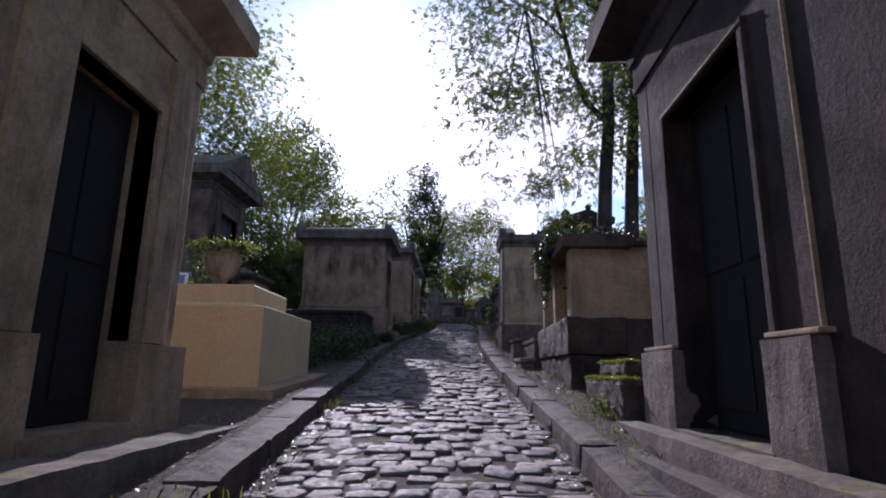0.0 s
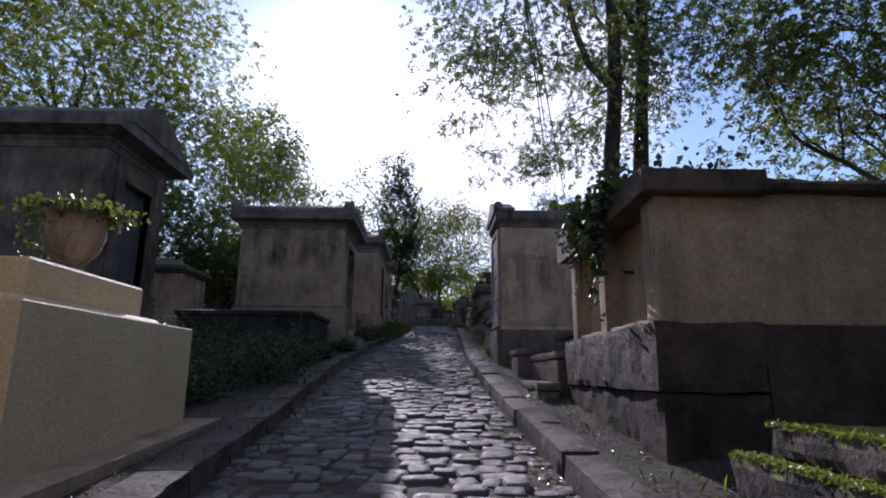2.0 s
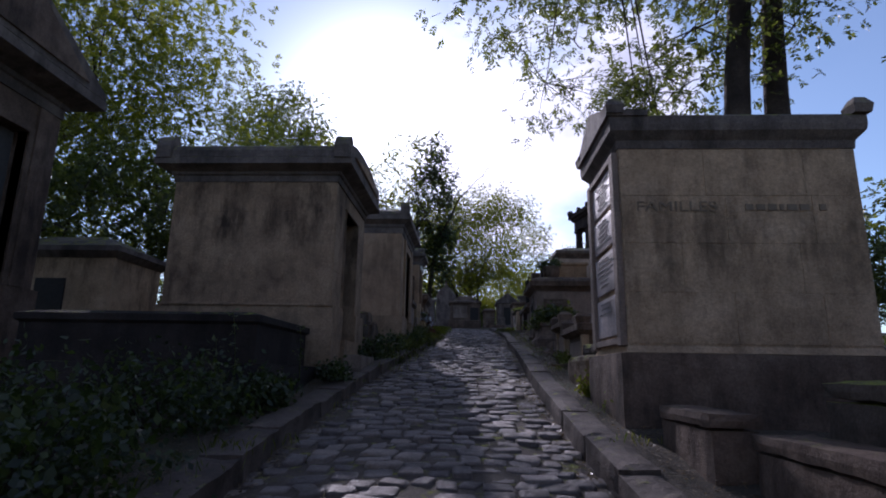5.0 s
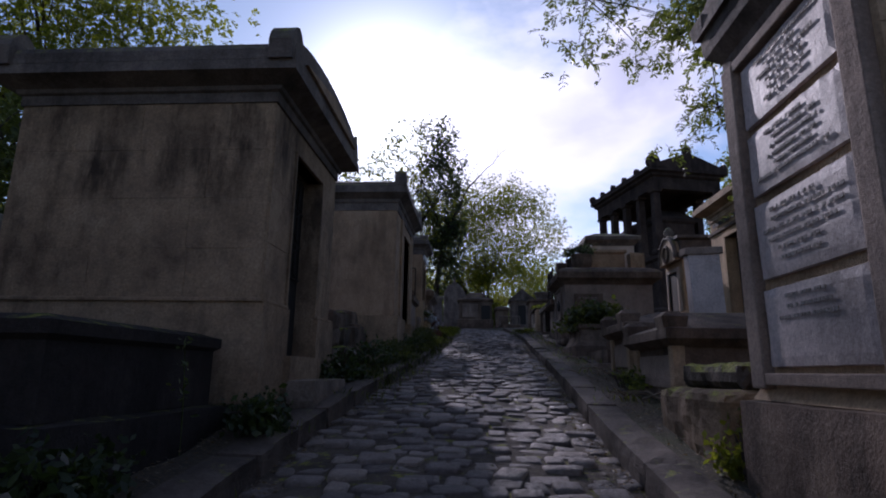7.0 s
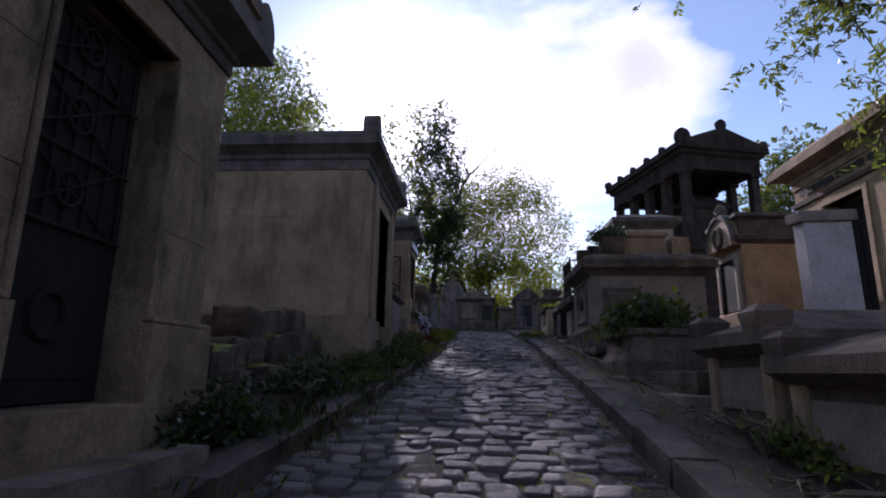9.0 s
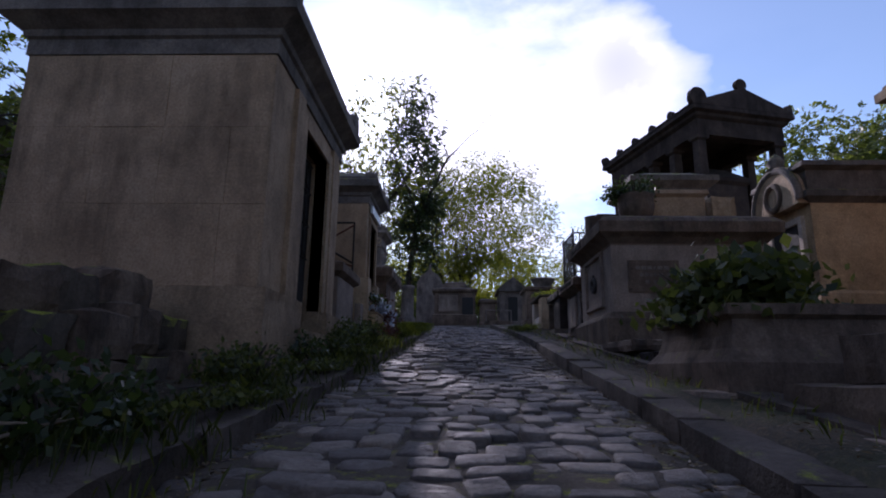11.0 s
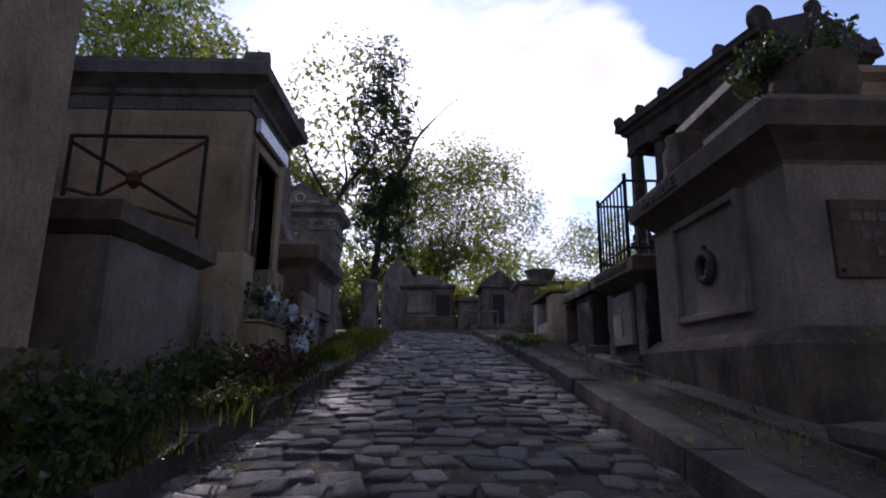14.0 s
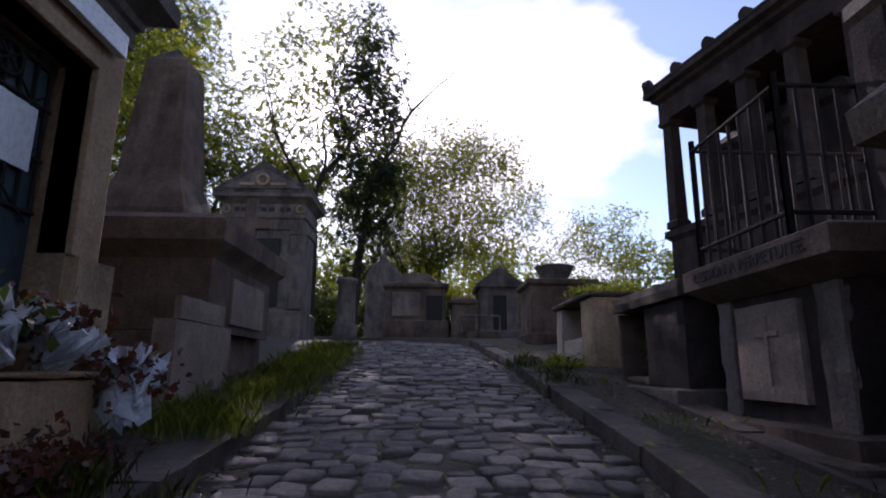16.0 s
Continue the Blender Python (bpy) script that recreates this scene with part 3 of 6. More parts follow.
def tree(label, at, height, seed, leaves, size, mat, crown=(4, 4, 4), first=None, stems=((0, 0, 0, 0),), r=0.2, spread=0.75, blob=0.7, group="", sag=0.0, droop=0.22, trunk=0.4, gaps=0.5, aspect=0.5, lobes=(), category="tree", name="tree"):
    """A tapered trunk with limbs; boughs run out to clumps of an uneven crown, and each clump is a bunch of leafy twigs."""
    rng = np.random.default_rng(seed)
    t = thing(name, label, category, at, group=group)
    verts, faces, twigs = [], [], []
    for dx, dy, lx, ly in stems:
        grow(np.array([at[0] + dx, at[1] + dy, at[2] - 0.2]), np.array([lx, ly, 1.0]), height * trunk, r, 0, 3, rng, verts, faces, twigs, spread, sag)
    tw = np.array(twigs)
    base = np.array(at) + np.array([0, 0, height - crown[2]]) if first is None else np.array(first)
    cr = np.array(crown)
    # clumps, denser towards the outside, with gaps left by a coarse noise
    k_want = max(40, leaves // 170)
    clump = []
    while len(clump) < k_want:
        u = rng.normal(size=3)
        u /= np.linalg.norm(u)
        q = u * rng.uniform(0.12, 1.0) ** 0.45 * cr * (1 + 0.16 * noise.noise(Vector(u) * 2.3 + Vector((seed, 0, 0))))
        if noise.noise(Vector(base + q) * (2.6 / min(crown)) + Vector((seed * 1.3, 0, 0))) > gaps - 0.75 + rng.uniform(-0.12, 0.12):
            clump.append(base + q)
    clump = np.array(clump)
    k = len(clump)
    ends = tw[:, 1]
    pool, order = ends.copy(), np.argsort([np.min(np.linalg.norm(ends - c, axis=1)) for c in clump])
    for n_in, i in enumerate(order[: min(k, 420)]):
        c = clump[i]
        a = pool[np.argmin(np.linalg.norm(pool - c, axis=1))]
        pool = np.concatenate([pool, c[None, :]])
        dist = np.linalg.norm(c - a)
        mid = (a + c) / 2 + rng.normal(size=3) * 0.1 * dist + np.array([0, 0, 0.1 * dist])
        tube([a, mid, c], [0.016 + 0.008 * dist, 0.014 + 0.004 * dist, 0.01], 4, verts, faces)
    quads("trunk", np.concatenate(verts), faces, BARK, t, smooth=True)
    per = 8
    n = leaves // per
    pick = rng.integers(0, k, n)
    spr = (0.13 * min(crown) + 0.12) * rng.uniform(0.6, 1.2, size=(k, 1))
    off = rng.normal(size=(n, 3)) * np.array([1, 1, 0.7])
    ln = np.linalg.norm(off, axis=1)[:, None]
    off *= np.minimum(1.0, 1.5 / ln)
    pos = clump[pick] + off * spr[pick]
    out = off / (ln + 1e-9) * 0.8 + (pos - base) / cr * 0.4
    v, f, tv, tf = sprays(pos, out, rng, size * 1.9, per, size, droop, aspect)
    for c, rad, m in lobes:
        c, rad = np.array(c), np.array(rad)
        a = ends[np.argmin(np.linalg.norm(ends - c, axis=1))]
        lv, lf = [], []
        tube([a, (a + c) / 2 + np.array([0, 0, 0.5]), c], [0.04, 0.025, 0.008], 5, lv, lf)
        subs = c + rng.normal(size=(9, 3)) * rad * 0.55
        for q in subs:
            tube([c + np.array([0, 0, 0.15]), (c + q) / 2 + np.array([0, 0, 0.12]), q], [0.012, 0.008, 0.004], 4, lv, lf)
        quads("bough", np.concatenate(lv), lf, BARK, t)
        k2 = m // per
        po = subs[rng.integers(0, 9, k2)] + rng.normal(size=(k2, 3)) * rad * 0.22
        v2, f2, tv2, tf2 = sprays(po, rng.normal(size=(k2, 3)) * 0.4, rng, size * 2.1, per, size * 0.85, 0.5, 0.38)
        f, v = np.concatenate([f, f2 + len(v)]), np.concatenate([v, v2])
        tf, tv = np.concatenate([tf, tf2 + len(tv)]), np.concatenate([tv, tv2])
    tagged(quads("crown", v, f, mat, t), kind="stuff")
    tagged(quads("twig", tv, tf, BARK, t), kind="stuff")
    return t


def shrub(name, label, at, radius, n, size, mat, seed, category="shrub", flat=1.0, stems=10, aspect=0.5, group=""):
    rng = np.random.default_rng(seed)
    t = thing(name, label, category, at, group=group)
    verts, faces = [], []
    tips = []
    for i in range(stems):
        a = rng.uniform(0, 2 * np.pi)
        rr = rng.uniform(0.2, 1.0)
        tip = np.array(at) + np.array([np.cos(a) * radius[0] * rr, np.sin(a) * radius[1] * rr, radius[2] * rng.uniform(0.5, 1.0)])
        b = np.array(at) + np.array([np.cos(a) * radius[0] * rr * 0.35, np.sin(a) * radius[1] * rr * 0.35, -0.05])
        tube([b, (b + tip) / 2 + np.array([0, 0, 0.08]), tip], [0.012, 0.009, 0.003], 4, verts, faces)
        tips.append(tip)
    quads("stem", np.concatenate(verts), faces, BARK, t)
    k = max(8, n // 60)
    u = rng.normal(size=(k, 3))
    u /= np.linalg.norm(u, axis=1)[:, None]
    u[:, 2] = np.abs(u[:, 2])
    c = np.array(at) + u * np.array(radius) * rng.uniform(0.45, 1.05, size=(k, 1))
    p = c[rng.integers(0, k, n)] + rng.normal(size=(n, 3)) * 0.2 * np.array(radius) * np.array([1, 1, flat])
    p[:, 2] = np.maximum(p[:, 2], at[2] + 0.01)
    v, f = leaf_faces(p, size, rng, 0.1, aspect)
    tagged(quads("foliage", v, f, mat, t), kind="stuff")
    return t


def grass(name, label, spots, n, height, mat, seed, spread=0.18):
    """Blades in tufts round the spots (x, y); one object of stuff on the ground."""
    rng = np.random.default_rng(seed)
    sp = np.array([(x, y, edge_z(x, y)) for x, y in spots])
    p = sp[rng.integers(0, len(sp), n)] + np.concatenate([rng.normal(size=(n, 2)) * spread, np.zeros((n, 1))], axis=1)
    a = rng.uniform(0, 2 * np.pi, n)
    lean = np.stack([np.cos(a), np.sin(a), np.zeros(n)], axis=1) * rng.uniform(0.1, 0.7, (n, 1))
    h = height * rng.uniform(0.4, 1.2, (n, 1))
    w = np.stack([-np.sin(a), np.cos(a), np.zeros(n)], axis=1) * rng.uniform(0.0015, 0.0045, (n, 1))
    up = np.array([0, 0, 1.0])
    mid, tip = p + up * h * 0.6 + lean * h * 0.35, p + up * h * 0.95 + lean * h
    v = np.stack([p - w, p + w, mid + w * 0.8, tip, mid - w * 0.8], axis=1).reshape(-1, 3)
    i = np.arange(n)[:, None] * 5
    f = np.concatenate([i, i + 1, i + 2, i + 3, i + 4], axis=1)
    ob = quads(name, v, f, mat)
    return tagged(ob, label, "grass", kind="stuff")


def edge_z(x, y):
    """Height of the earth beside the road or of the road bed."""
    a, b = kerb_l(y), kerb_r(y)
    return ground_z(y) + (0.0 if a < x < b else 0.1)


# ---- ground ----
def ground_sheet():
    ys = np.concatenate([[-60, -40, -25, -12, -6, -2], np.arange(0, 47, 0.5), [50, 55, 60, 70, 85, 100, 140, 220, 400]])
    offs = [-400, -150, -60, -30, -15, -8, -5, -3.5, -2.4, -1.6, -1.0, -0.6, -0.31, -0.29, -0.02, 0.0]
    verts, cols = [], 0
    rng = np.random.default_rng(3)
    for y in ys:
        a, b = kerb_l(y), kerb_r(y)
        if y > 44:
            a, b = -0.6, 0.6
        road, side = ground_z(y) - (0.12 if y < 43 else 0.03), ground_z(y) + (0.1 if y < 44 else 0.02)
        row = [(a + o, y, (side + (rng.uniform(-0.02, 0.03) if -8 < o < -0.35 else 0)) if o < -0.1 else road) for o in offs]
        row += [(a + (b - a) * f, y, road) for f in (0.25, 0.5, 0.75)]
        row += [(b - o, y, (side + (rng.uniform(-0.02, 0.03) if -8 < o < -0.35 else 0)) if o < -0.1 else road) for o in reversed(offs)]
        cols = len(row)
        verts += row
    faces = [(r * cols + c, r * cols + c + 1, (r + 1) * cols + c + 1, (r + 1) * cols + c) for r in range(len(ys) - 1) for c in range(cols - 1)]
    return tagged(quads("ground", verts, faces, SOIL, smooth=True), "dark soil with leaf litter and thin grass", "ground", kind="structure")


ground_sheet()


# ---- chapels ----
def chapel(name, label, fx, s, y0, y1, deep, zb, zp, zt, door, wall_mat, plinth_mat, roof_mat, over=0.22, roof_h=0.3, cornice_h=0.35, plinth_out=0.06,
           leaf="plain", pilaster=0.0, pediment=0.0, acro=True, leaf_mat=None, sill=True, frame_w=0.09, plinth_from=None, courses=0, side_mat=None, arc=False, acro_h=1.0, rear_acro=False):
    """A small burial chapel whose front at x = fx looks along s (+1: towards +x). door: y from, y to, z from, z to."""
    t = thing(name, label, "burial chapel", (fx - s * deep / 2, (y0 + y1) / 2, zb))
    X = lambda u: fx - s * u
    da, db, dz0, dz1 = door
    th = 0.24
    # the near flank can take its own stone, darker to hold painted shade
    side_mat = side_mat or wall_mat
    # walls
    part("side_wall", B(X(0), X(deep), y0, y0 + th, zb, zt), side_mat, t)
    part("side_wall", B(X(0), X(deep), y1 - th, y1, zb, zt), wall_mat, t)
    part("back_wall", B(X(deep - th), X(deep), y0 + th, y1 - th, zb, zt, bev=0), wall_mat, t)
    part("front_wall", boxes((X(0.003), X(th), y0 + th, da, zb, zt), (X(0.003), X(th), db, y1 - th, zb, zt), (X(0.003), X(th), da, db, dz1, zt), (X(0.003), X(th), da, db, zb, dz0), bev=0.004), wall_mat, t)
    part("ceiling_slab", B(X(th), X(deep - th), y0 + th, y1 - th, zt - 0.12, zt - 0.02, bev=0), INSIDE_SHADE, t)
    part("inner_floor", B(X(th), X(deep - th), y0 + th, y1 - th, dz0 - 0.1, dz0 - 0.02, bev=0), INSIDE_SHADE, t)
    if courses:
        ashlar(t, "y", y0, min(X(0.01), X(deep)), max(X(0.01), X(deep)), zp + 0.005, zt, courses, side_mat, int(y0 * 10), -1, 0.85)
    # plinth blocks on either side of the door, and along the flanks
    o = plinth_out
    for k, (a, b) in enumerate(((plinth_from or y0 - o, da), (db, y1 + o))):
        part("plinth", worn(X(-o), X(0.3), a, b, zb - 0.25, zp, 0.1, 0.009, seed=fx + k + y0), plinth_mat, t, smooth=False)
    for k, (a, b) in enumerate(((y0 - o, y0 + 0.05), (y1 - 0.05, y1 + o))):
        part("plinth", worn(X(0.3), X(deep + o), a, b, zb - 0.25, zp, 0.16, 0.009, seed=fx + k + 5 + y0), plinth_mat, t)
    # pilasters and door frame
    if pilaster:
        for a, b in ((da - pilaster, da - frame_w - 0.01), (db + frame_w + 0.01, db + pilaster)):
            part("pilaster", B(X(-0.045), X(0.1), a, b, zp, zt - 0.02, bev=0.01), wall_mat, t)
    fr = bmesh.new()
    for a, b in ((da - frame_w, da), (db, db + frame_w)):
        box(fr, X(-0.03), X(0.16), a, b, zp, dz1 + frame_w, bev=0.008)
    box(fr, X(-0.033), X(0.16), da, db, dz1, dz1 + frame_w, bev=0.008)
    part("door_frame", fr, wall_mat, t)
    if sill:
        part("door_sill", worn(X(-0.1), X(0.25), da - 0.05, db + 0.05, zb - 0.25, dz0, 0.08, 0.008, seed=y1), plinth_mat, t)
    # door leaf, set back
    lm = leaf_mat or DOOR_METAL
    d = part("door", boxes((X(0.2), X(0.235), da + 0.01, db - 0.01, dz0 + 0.01, dz1 - 0.01), bev=0.004), lm, t, "dark iron door leaf")
    mid = dz0 + (dz1 - dz0) * 0.42
    w = db - da
    if leaf == "grille":
        bm = bmesh.new()
        for k in range(7):
            y = da + w * (k + 0.5) / 7
            bar((X(0.185), y, mid), (X(0.185), y, dz1 - 0.06), 0.009, bm=bm)
        for z in (mid, mid + (dz1 - mid) * 0.33, mid + (dz1 - mid) * 0.66, dz1 - 0.06):
            bar((X(0.182), da + 0.03, z), (X(0.182), db - 0.03, z), 0.012, bm=bm)
        for k in range(3):
            z = mid + (dz1 - mid) * (k + 0.5) / 3
            bar((X(0.18), da + 0.08, z - 0.2), (X(0.18), db - 0.08, z + 0.2), 0.008, bm=bm)
            bar((X(0.18), da + 0.08, z + 0.2), (X(0.18), db - 0.08, z - 0.2), 0.008, bm=bm)
            ring((X(0.178), (da + db) / 2, z), "x", 0.09, 0.012, bm=bm, n=14, k=5)
        part("grille", bm, IRON, d, "wrought-iron grille")
        bm = boxes((X(0.19), X(0.2), da + 0.09, db - 0.09, dz0 + 0.12, mid - 0.1), bev=0.004)
        ring((X(0.185), (da + db) / 2, (dz0 + mid) / 2), "x", 0.11, 0.025, bm=bm, n=18, k=6)
        part("panel", bm, lm, d)
    else:
        for a, b in ((da + 0.1, (da + db) / 2 - 0.03), ((da + db) / 2 + 0.03, db - 0.1)):
            for za, zc in ((dz0 + 0.15, mid), (mid + 0.1, dz1 - 0.15)):
                part("panel", B(X(0.188), X(0.2), a, b, za, zc, bev=0.004), lm, d)
    # entablature and cornice
    h = cornice_h
    part("cornice", stack(X(0), X(deep), y0, y1, [(0.02, zt), (0.02, zt + 0.3 * h), (0.05, zt + 0.34 * h), (0.06, zt + 0.46 * h), (over * 0.75, zt + 0.6 * h), (over, zt + 0.66 * h), (over, zt + 0.95 * h), (over - 0.03, zt + h)]), roof_mat, t)
    z1 = zt + h
    if pediment:
        ym = (y0 + y1) / 2
        oo = over - 0.02
        top = [(y1 + oo, z1 + 0.1), (ym, z1 + pediment), (y0 - oo, z1 + 0.1)]
        if arc:
            top = [(ym + (ym - y0 + oo) * math.cos(a), z1 + 0.1 + (pediment - 0.1) * math.sin(a)) for a in np.linspace(0, math.pi, 15)]
        part("roof", prism([(y0 - oo, z1), (y1 + oo, z1)] + top, "x", X(-over + 0.02), X(deep + over - 0.02)), roof_mat, t)
        part("tympanum", prism([(y0 + 0.06, z1 + 0.09), (y1 - 0.06, z1 + 0.09), (ym, z1 + pediment - 0.12)], "x", X(-over - 0.012), X(-over + 0.06)), wall_mat, t)
    else:
        part("roof", stack(X(0), X(deep), y0, y1, [(over - 0.06, z1), (over - 0.06, z1 + 0.05), (-0.2, z1 + roof_h), (-min(deep, y1 - y0) * 0.46, z1 + roof_h * 1.25)]), roof_mat, t)
    if acro:
        for k, y in enumerate((y0 - over + 0.12, y1 + over - 0.12)):
            pts = [(y + a * acro_h, z1 + b * acro_h) for a, b in ((-0.13, -0.02), (0.13, -0.02), (0.14, 0.14), (0.11, 0.22), (0.06, 0.28), (0, 0.31), (-0.06, 0.28), (-0.11, 0.22), (-0.14, 0.14))]
            part("acroterion", prism(pts, "x", X(-over + 0.03), X(-over + 0.25)), roof_mat, t)
            if rear_acro:
                part("acroterion", prism(pts, "x", X(deep + over - 0.25), X(deep + over - 0.03)), roof_mat, t)
    return t


# chapel beside the start of the walk, left
L1 = chapel("burial_chapel", "pale limestone chapel with a dark recessed door beside the kerb", -2.3, 1, 1.7, 4.46, 2.6, 0.62, 1.25, 3.5, (2.92, 3.86, 0.72, 2.98),
            LIMESTONE, LIMESTONE, LIMESTONE, over=0.34, cornice_h=0.8, plinth_out=0.08, acro=False, pilaster=0.4)
st = thing("chapel_step", "long low stone step in front of the chapel", "step", (-2.05, 3.1, 0.45))
part("step_stone", worn(-2.22, -1.78, 1.6, 4.75, 0.35, 0.63, 0.1, 0.012, seed=3.3), PLINTH_STONE, st)

# chapel beside the start of the walk, right; its wall colour holds its shade
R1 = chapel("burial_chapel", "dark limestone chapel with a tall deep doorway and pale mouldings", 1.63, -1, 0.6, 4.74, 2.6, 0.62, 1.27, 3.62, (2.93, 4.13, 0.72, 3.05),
            SHADE_DARK_STONE, PLINTH_STONE, SHADE_DARK_STONE, over=0.36, cornice_h=0.8, plinth_out=0.09, acro=False, pilaster=0.0, frame_w=0.06, plinth_from=2.5)
bm = bmesh.new()
for y in (2.52, 2.9, 4.15):
    box(bm, 1.608, 1.64, y - 0.007, y + 0.007, 1.27, 3.12, bev=0.003)
box(bm, 1.59, 1.64, 2.9, 4.15, 3.07, 3.085, bev=0.003)
part("fillet_moulding", bm, LIMESTONE, R1, "pale chipped moulding edges")
for a, b in ((2.46, 2.91), (4.15, 4.78)):
    part("plinth_cap", B(1.56, 1.66, a, b, 1.272, 1.3), LIMESTONE, R1)
st = thing("chapel_step", "worn double stone step before the dark chapel", "step", (1.4, 3.2, 0.4))
part("step_stone", worn(1.34, 1.6, 1.6, 5.0, 0.4, 0.7, 0.1, 0.012, seed=4.1), PLINTH_STONE, st)
part("step_stone", worn(1.16, 1.36, 1.5, 5.3, 0.25, 0.56, 0.1, 0.014, seed=4.9), KERB_STONE, st)

# cream tomb
t = thing("tomb", "freshly painted cream stone tomb with a stepped top slab", "tomb", (-3.3, 7.5, 0.7))
part("base_slab", prism([(6.2, 0.55), (8.75, 0.75), (8.75, 1.03), (6.2, 0.86)], "x", -4.6, -2.02), LIMESTONE, t)
body = bmesh.new()
stack(-4.35, -2.28, 6.45, 8.57, [(0, 0.8), (0, 1.8), (-0.006, 1.812), (-0.03, 1.815)], body)
part("body", body, RENDER_CREAM, t)
part("moulding", stack(-4.35, -2.28, 6.45, 8.57, [(-0.2, 1.812), (-0.2, 1.84), (-0.23, 1.87), (-0.245, 1.875)]), RENDER_CREAM, t)
part("top_slab", stack(-4.1, -2.56, 6.83, 8.17, [(0.0, 1.873), (0, 2.1), (-0.012, 2.118), (-0.03, 2.12)]), RENDER_CREAM, t)
pl = thing("memorial_plaque", "small white and blue enamel plaque leaning on the cream tomb", "plaque", (-3.72, 7.1, 2.12), local=True)
pl.matrix_basis = pose(-3.72, 7.1, 2.12, -14, 0, 8)
part("plate", B(-0.15, 0.15, -0.012, 0.012, 0.0, 0.2, bev=0.008), WHITE_ENAMEL, pl)
part("picture_field", B(-0.11, 0.11, -0.018, -0.01, 0.04, 0.16, bev=0.002), BLUE_ENAMEL, pl, "blue field")

# ivy-grown urn on a pillar behind the cream tomb
t = thing("urn_planter", "stone urn on a pillar overgrown with trailing ivy", "planter", (-4.35, 9.9, 1.1))
part("pillar", stack(-4.55, -4.15, 9.7, 10.1, [(0.12, 0.9), (0.12, 1.3), (0, 1.36), (0, 2.35), (0.08, 2.42), (0.08, 2.5)]), LIMESTONE, t)
part("urn", lathe(-4.35, 9.9, [(0.16, 2.5), (0.1, 2.56), (0.12, 2.62), (0.27, 2.78), (0.34, 3.0), (0.33, 3.12), (0.4, 3.2), (0.38, 3.24)], 18), LIMESTONE, t, smooth=True)
rng = np.random.default_rng(8)
a = rng.uniform(0, 6.28, 900)
rr = np.abs(rng.normal(0.36, 0.1, 900))
p = np.stack([-4.35 + np.cos(a) * rr * 1.25, 9.9 + np.sin(a) * rr, 3.25 + rng.normal(0, 0.05, 900) - np.where(rng.random(900) < 0.4, rng.uniform(0, 0.9, 900) * (np.cos(a) < -0.1), 0)], axis=1)
v, f = leaf_faces(p, 0.085, rng, 0.5, 0.7)
tagged(quads("ivy", v, f, LEAF, t), kind="stuff")

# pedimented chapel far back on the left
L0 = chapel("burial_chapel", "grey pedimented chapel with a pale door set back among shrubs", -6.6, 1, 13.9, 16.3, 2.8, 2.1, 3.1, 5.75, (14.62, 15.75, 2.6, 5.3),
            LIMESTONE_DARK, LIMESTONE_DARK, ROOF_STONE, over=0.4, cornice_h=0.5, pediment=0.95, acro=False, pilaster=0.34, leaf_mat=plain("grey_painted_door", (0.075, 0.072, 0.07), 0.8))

# family tomb wall with panels and ivy, right
t = thing("family_tomb", "broad stone family tomb with a rough plinth and two sunk panels", "tomb", (2.6, 8.6, 0.8))
for k, (a, b, za, zb2) in enumerate(((7.38, 9.98, 0.5, 1.33), (7.36, 10.0, 1.332, 1.82))):
    part("plinth_block", worn(1.42 + 0.03 * (k < 1), 2.2, a, b, za, zb2, 0.06, 0.02, seed=20.0 + k, chip=0.6), ROCK, t)
part("plinth_side", worn(2.2, 5.4, 7.375, 7.9, 0.5, 1.8, 0.14, 0.008, seed=27.0), ROCK, t)
part("upper_wall", B(1.66, 5.4, 7.4, 9.9, 1.8, 2.78, bev=0.01), LIMESTONE_WARM, t)
for y0_, y1_ in ((7.39, 7.68), (8.68, 8.86), (9.74, 9.92)):
    part("pilaster", worn(1.5, 1.7, y0_, y1_, 1.8, 2.74, 0.06, 0.006, seed=y0_), LIMESTONE, t)
for a, b in ((7.68, 8.68), (8.86, 9.74)):
    part("panel_sill", worn(1.52, 1.665, a + 0.03, b - 0.03, 1.805, 1.87, 0.05, 0.008, seed=a), LIMESTONE, t)
    part("hook", bar((1.66, (a + b) / 2 + 0.15, 2.34), (1.57, (a + b) / 2 + 0.15, 2.34), 0.014, 8), IRON, t)
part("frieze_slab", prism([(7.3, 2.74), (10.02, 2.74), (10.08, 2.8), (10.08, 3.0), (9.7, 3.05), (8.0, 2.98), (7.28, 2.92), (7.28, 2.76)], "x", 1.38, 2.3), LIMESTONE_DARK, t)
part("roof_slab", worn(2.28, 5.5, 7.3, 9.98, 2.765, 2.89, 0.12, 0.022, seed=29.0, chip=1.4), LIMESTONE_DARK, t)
lettering("FAMILLE", 0.17, 0.012, LETTER, t, facing_w(1.378, 9.2, 2.88), width=1.25)
rng = np.random.default_rng(12)
n = 5200
c = rng.random(n)
yy = 8.5 + rng.normal(0, 0.33, n)
hang = np.abs(rng.normal(0, 1, n)) * (0.12 + 0.3 * np.exp(-((yy - 8.35) / 0.2) ** 2) + 0.18 * np.exp(-((yy - 9.1) / 0.15) ** 2))
p = np.stack([np.where(c < 0.5, rng.uniform(1.3, 2.5, n), 1.36 - np.abs(rng.normal(0, 0.05, n))), np.where(c < 0.5, yy + rng.normal(0, 0.25, n), yy), np.where(c < 0.5, 3.02 + np.abs(rng.normal(0, 0.07, n)), 3.06 - hang)], axis=1)
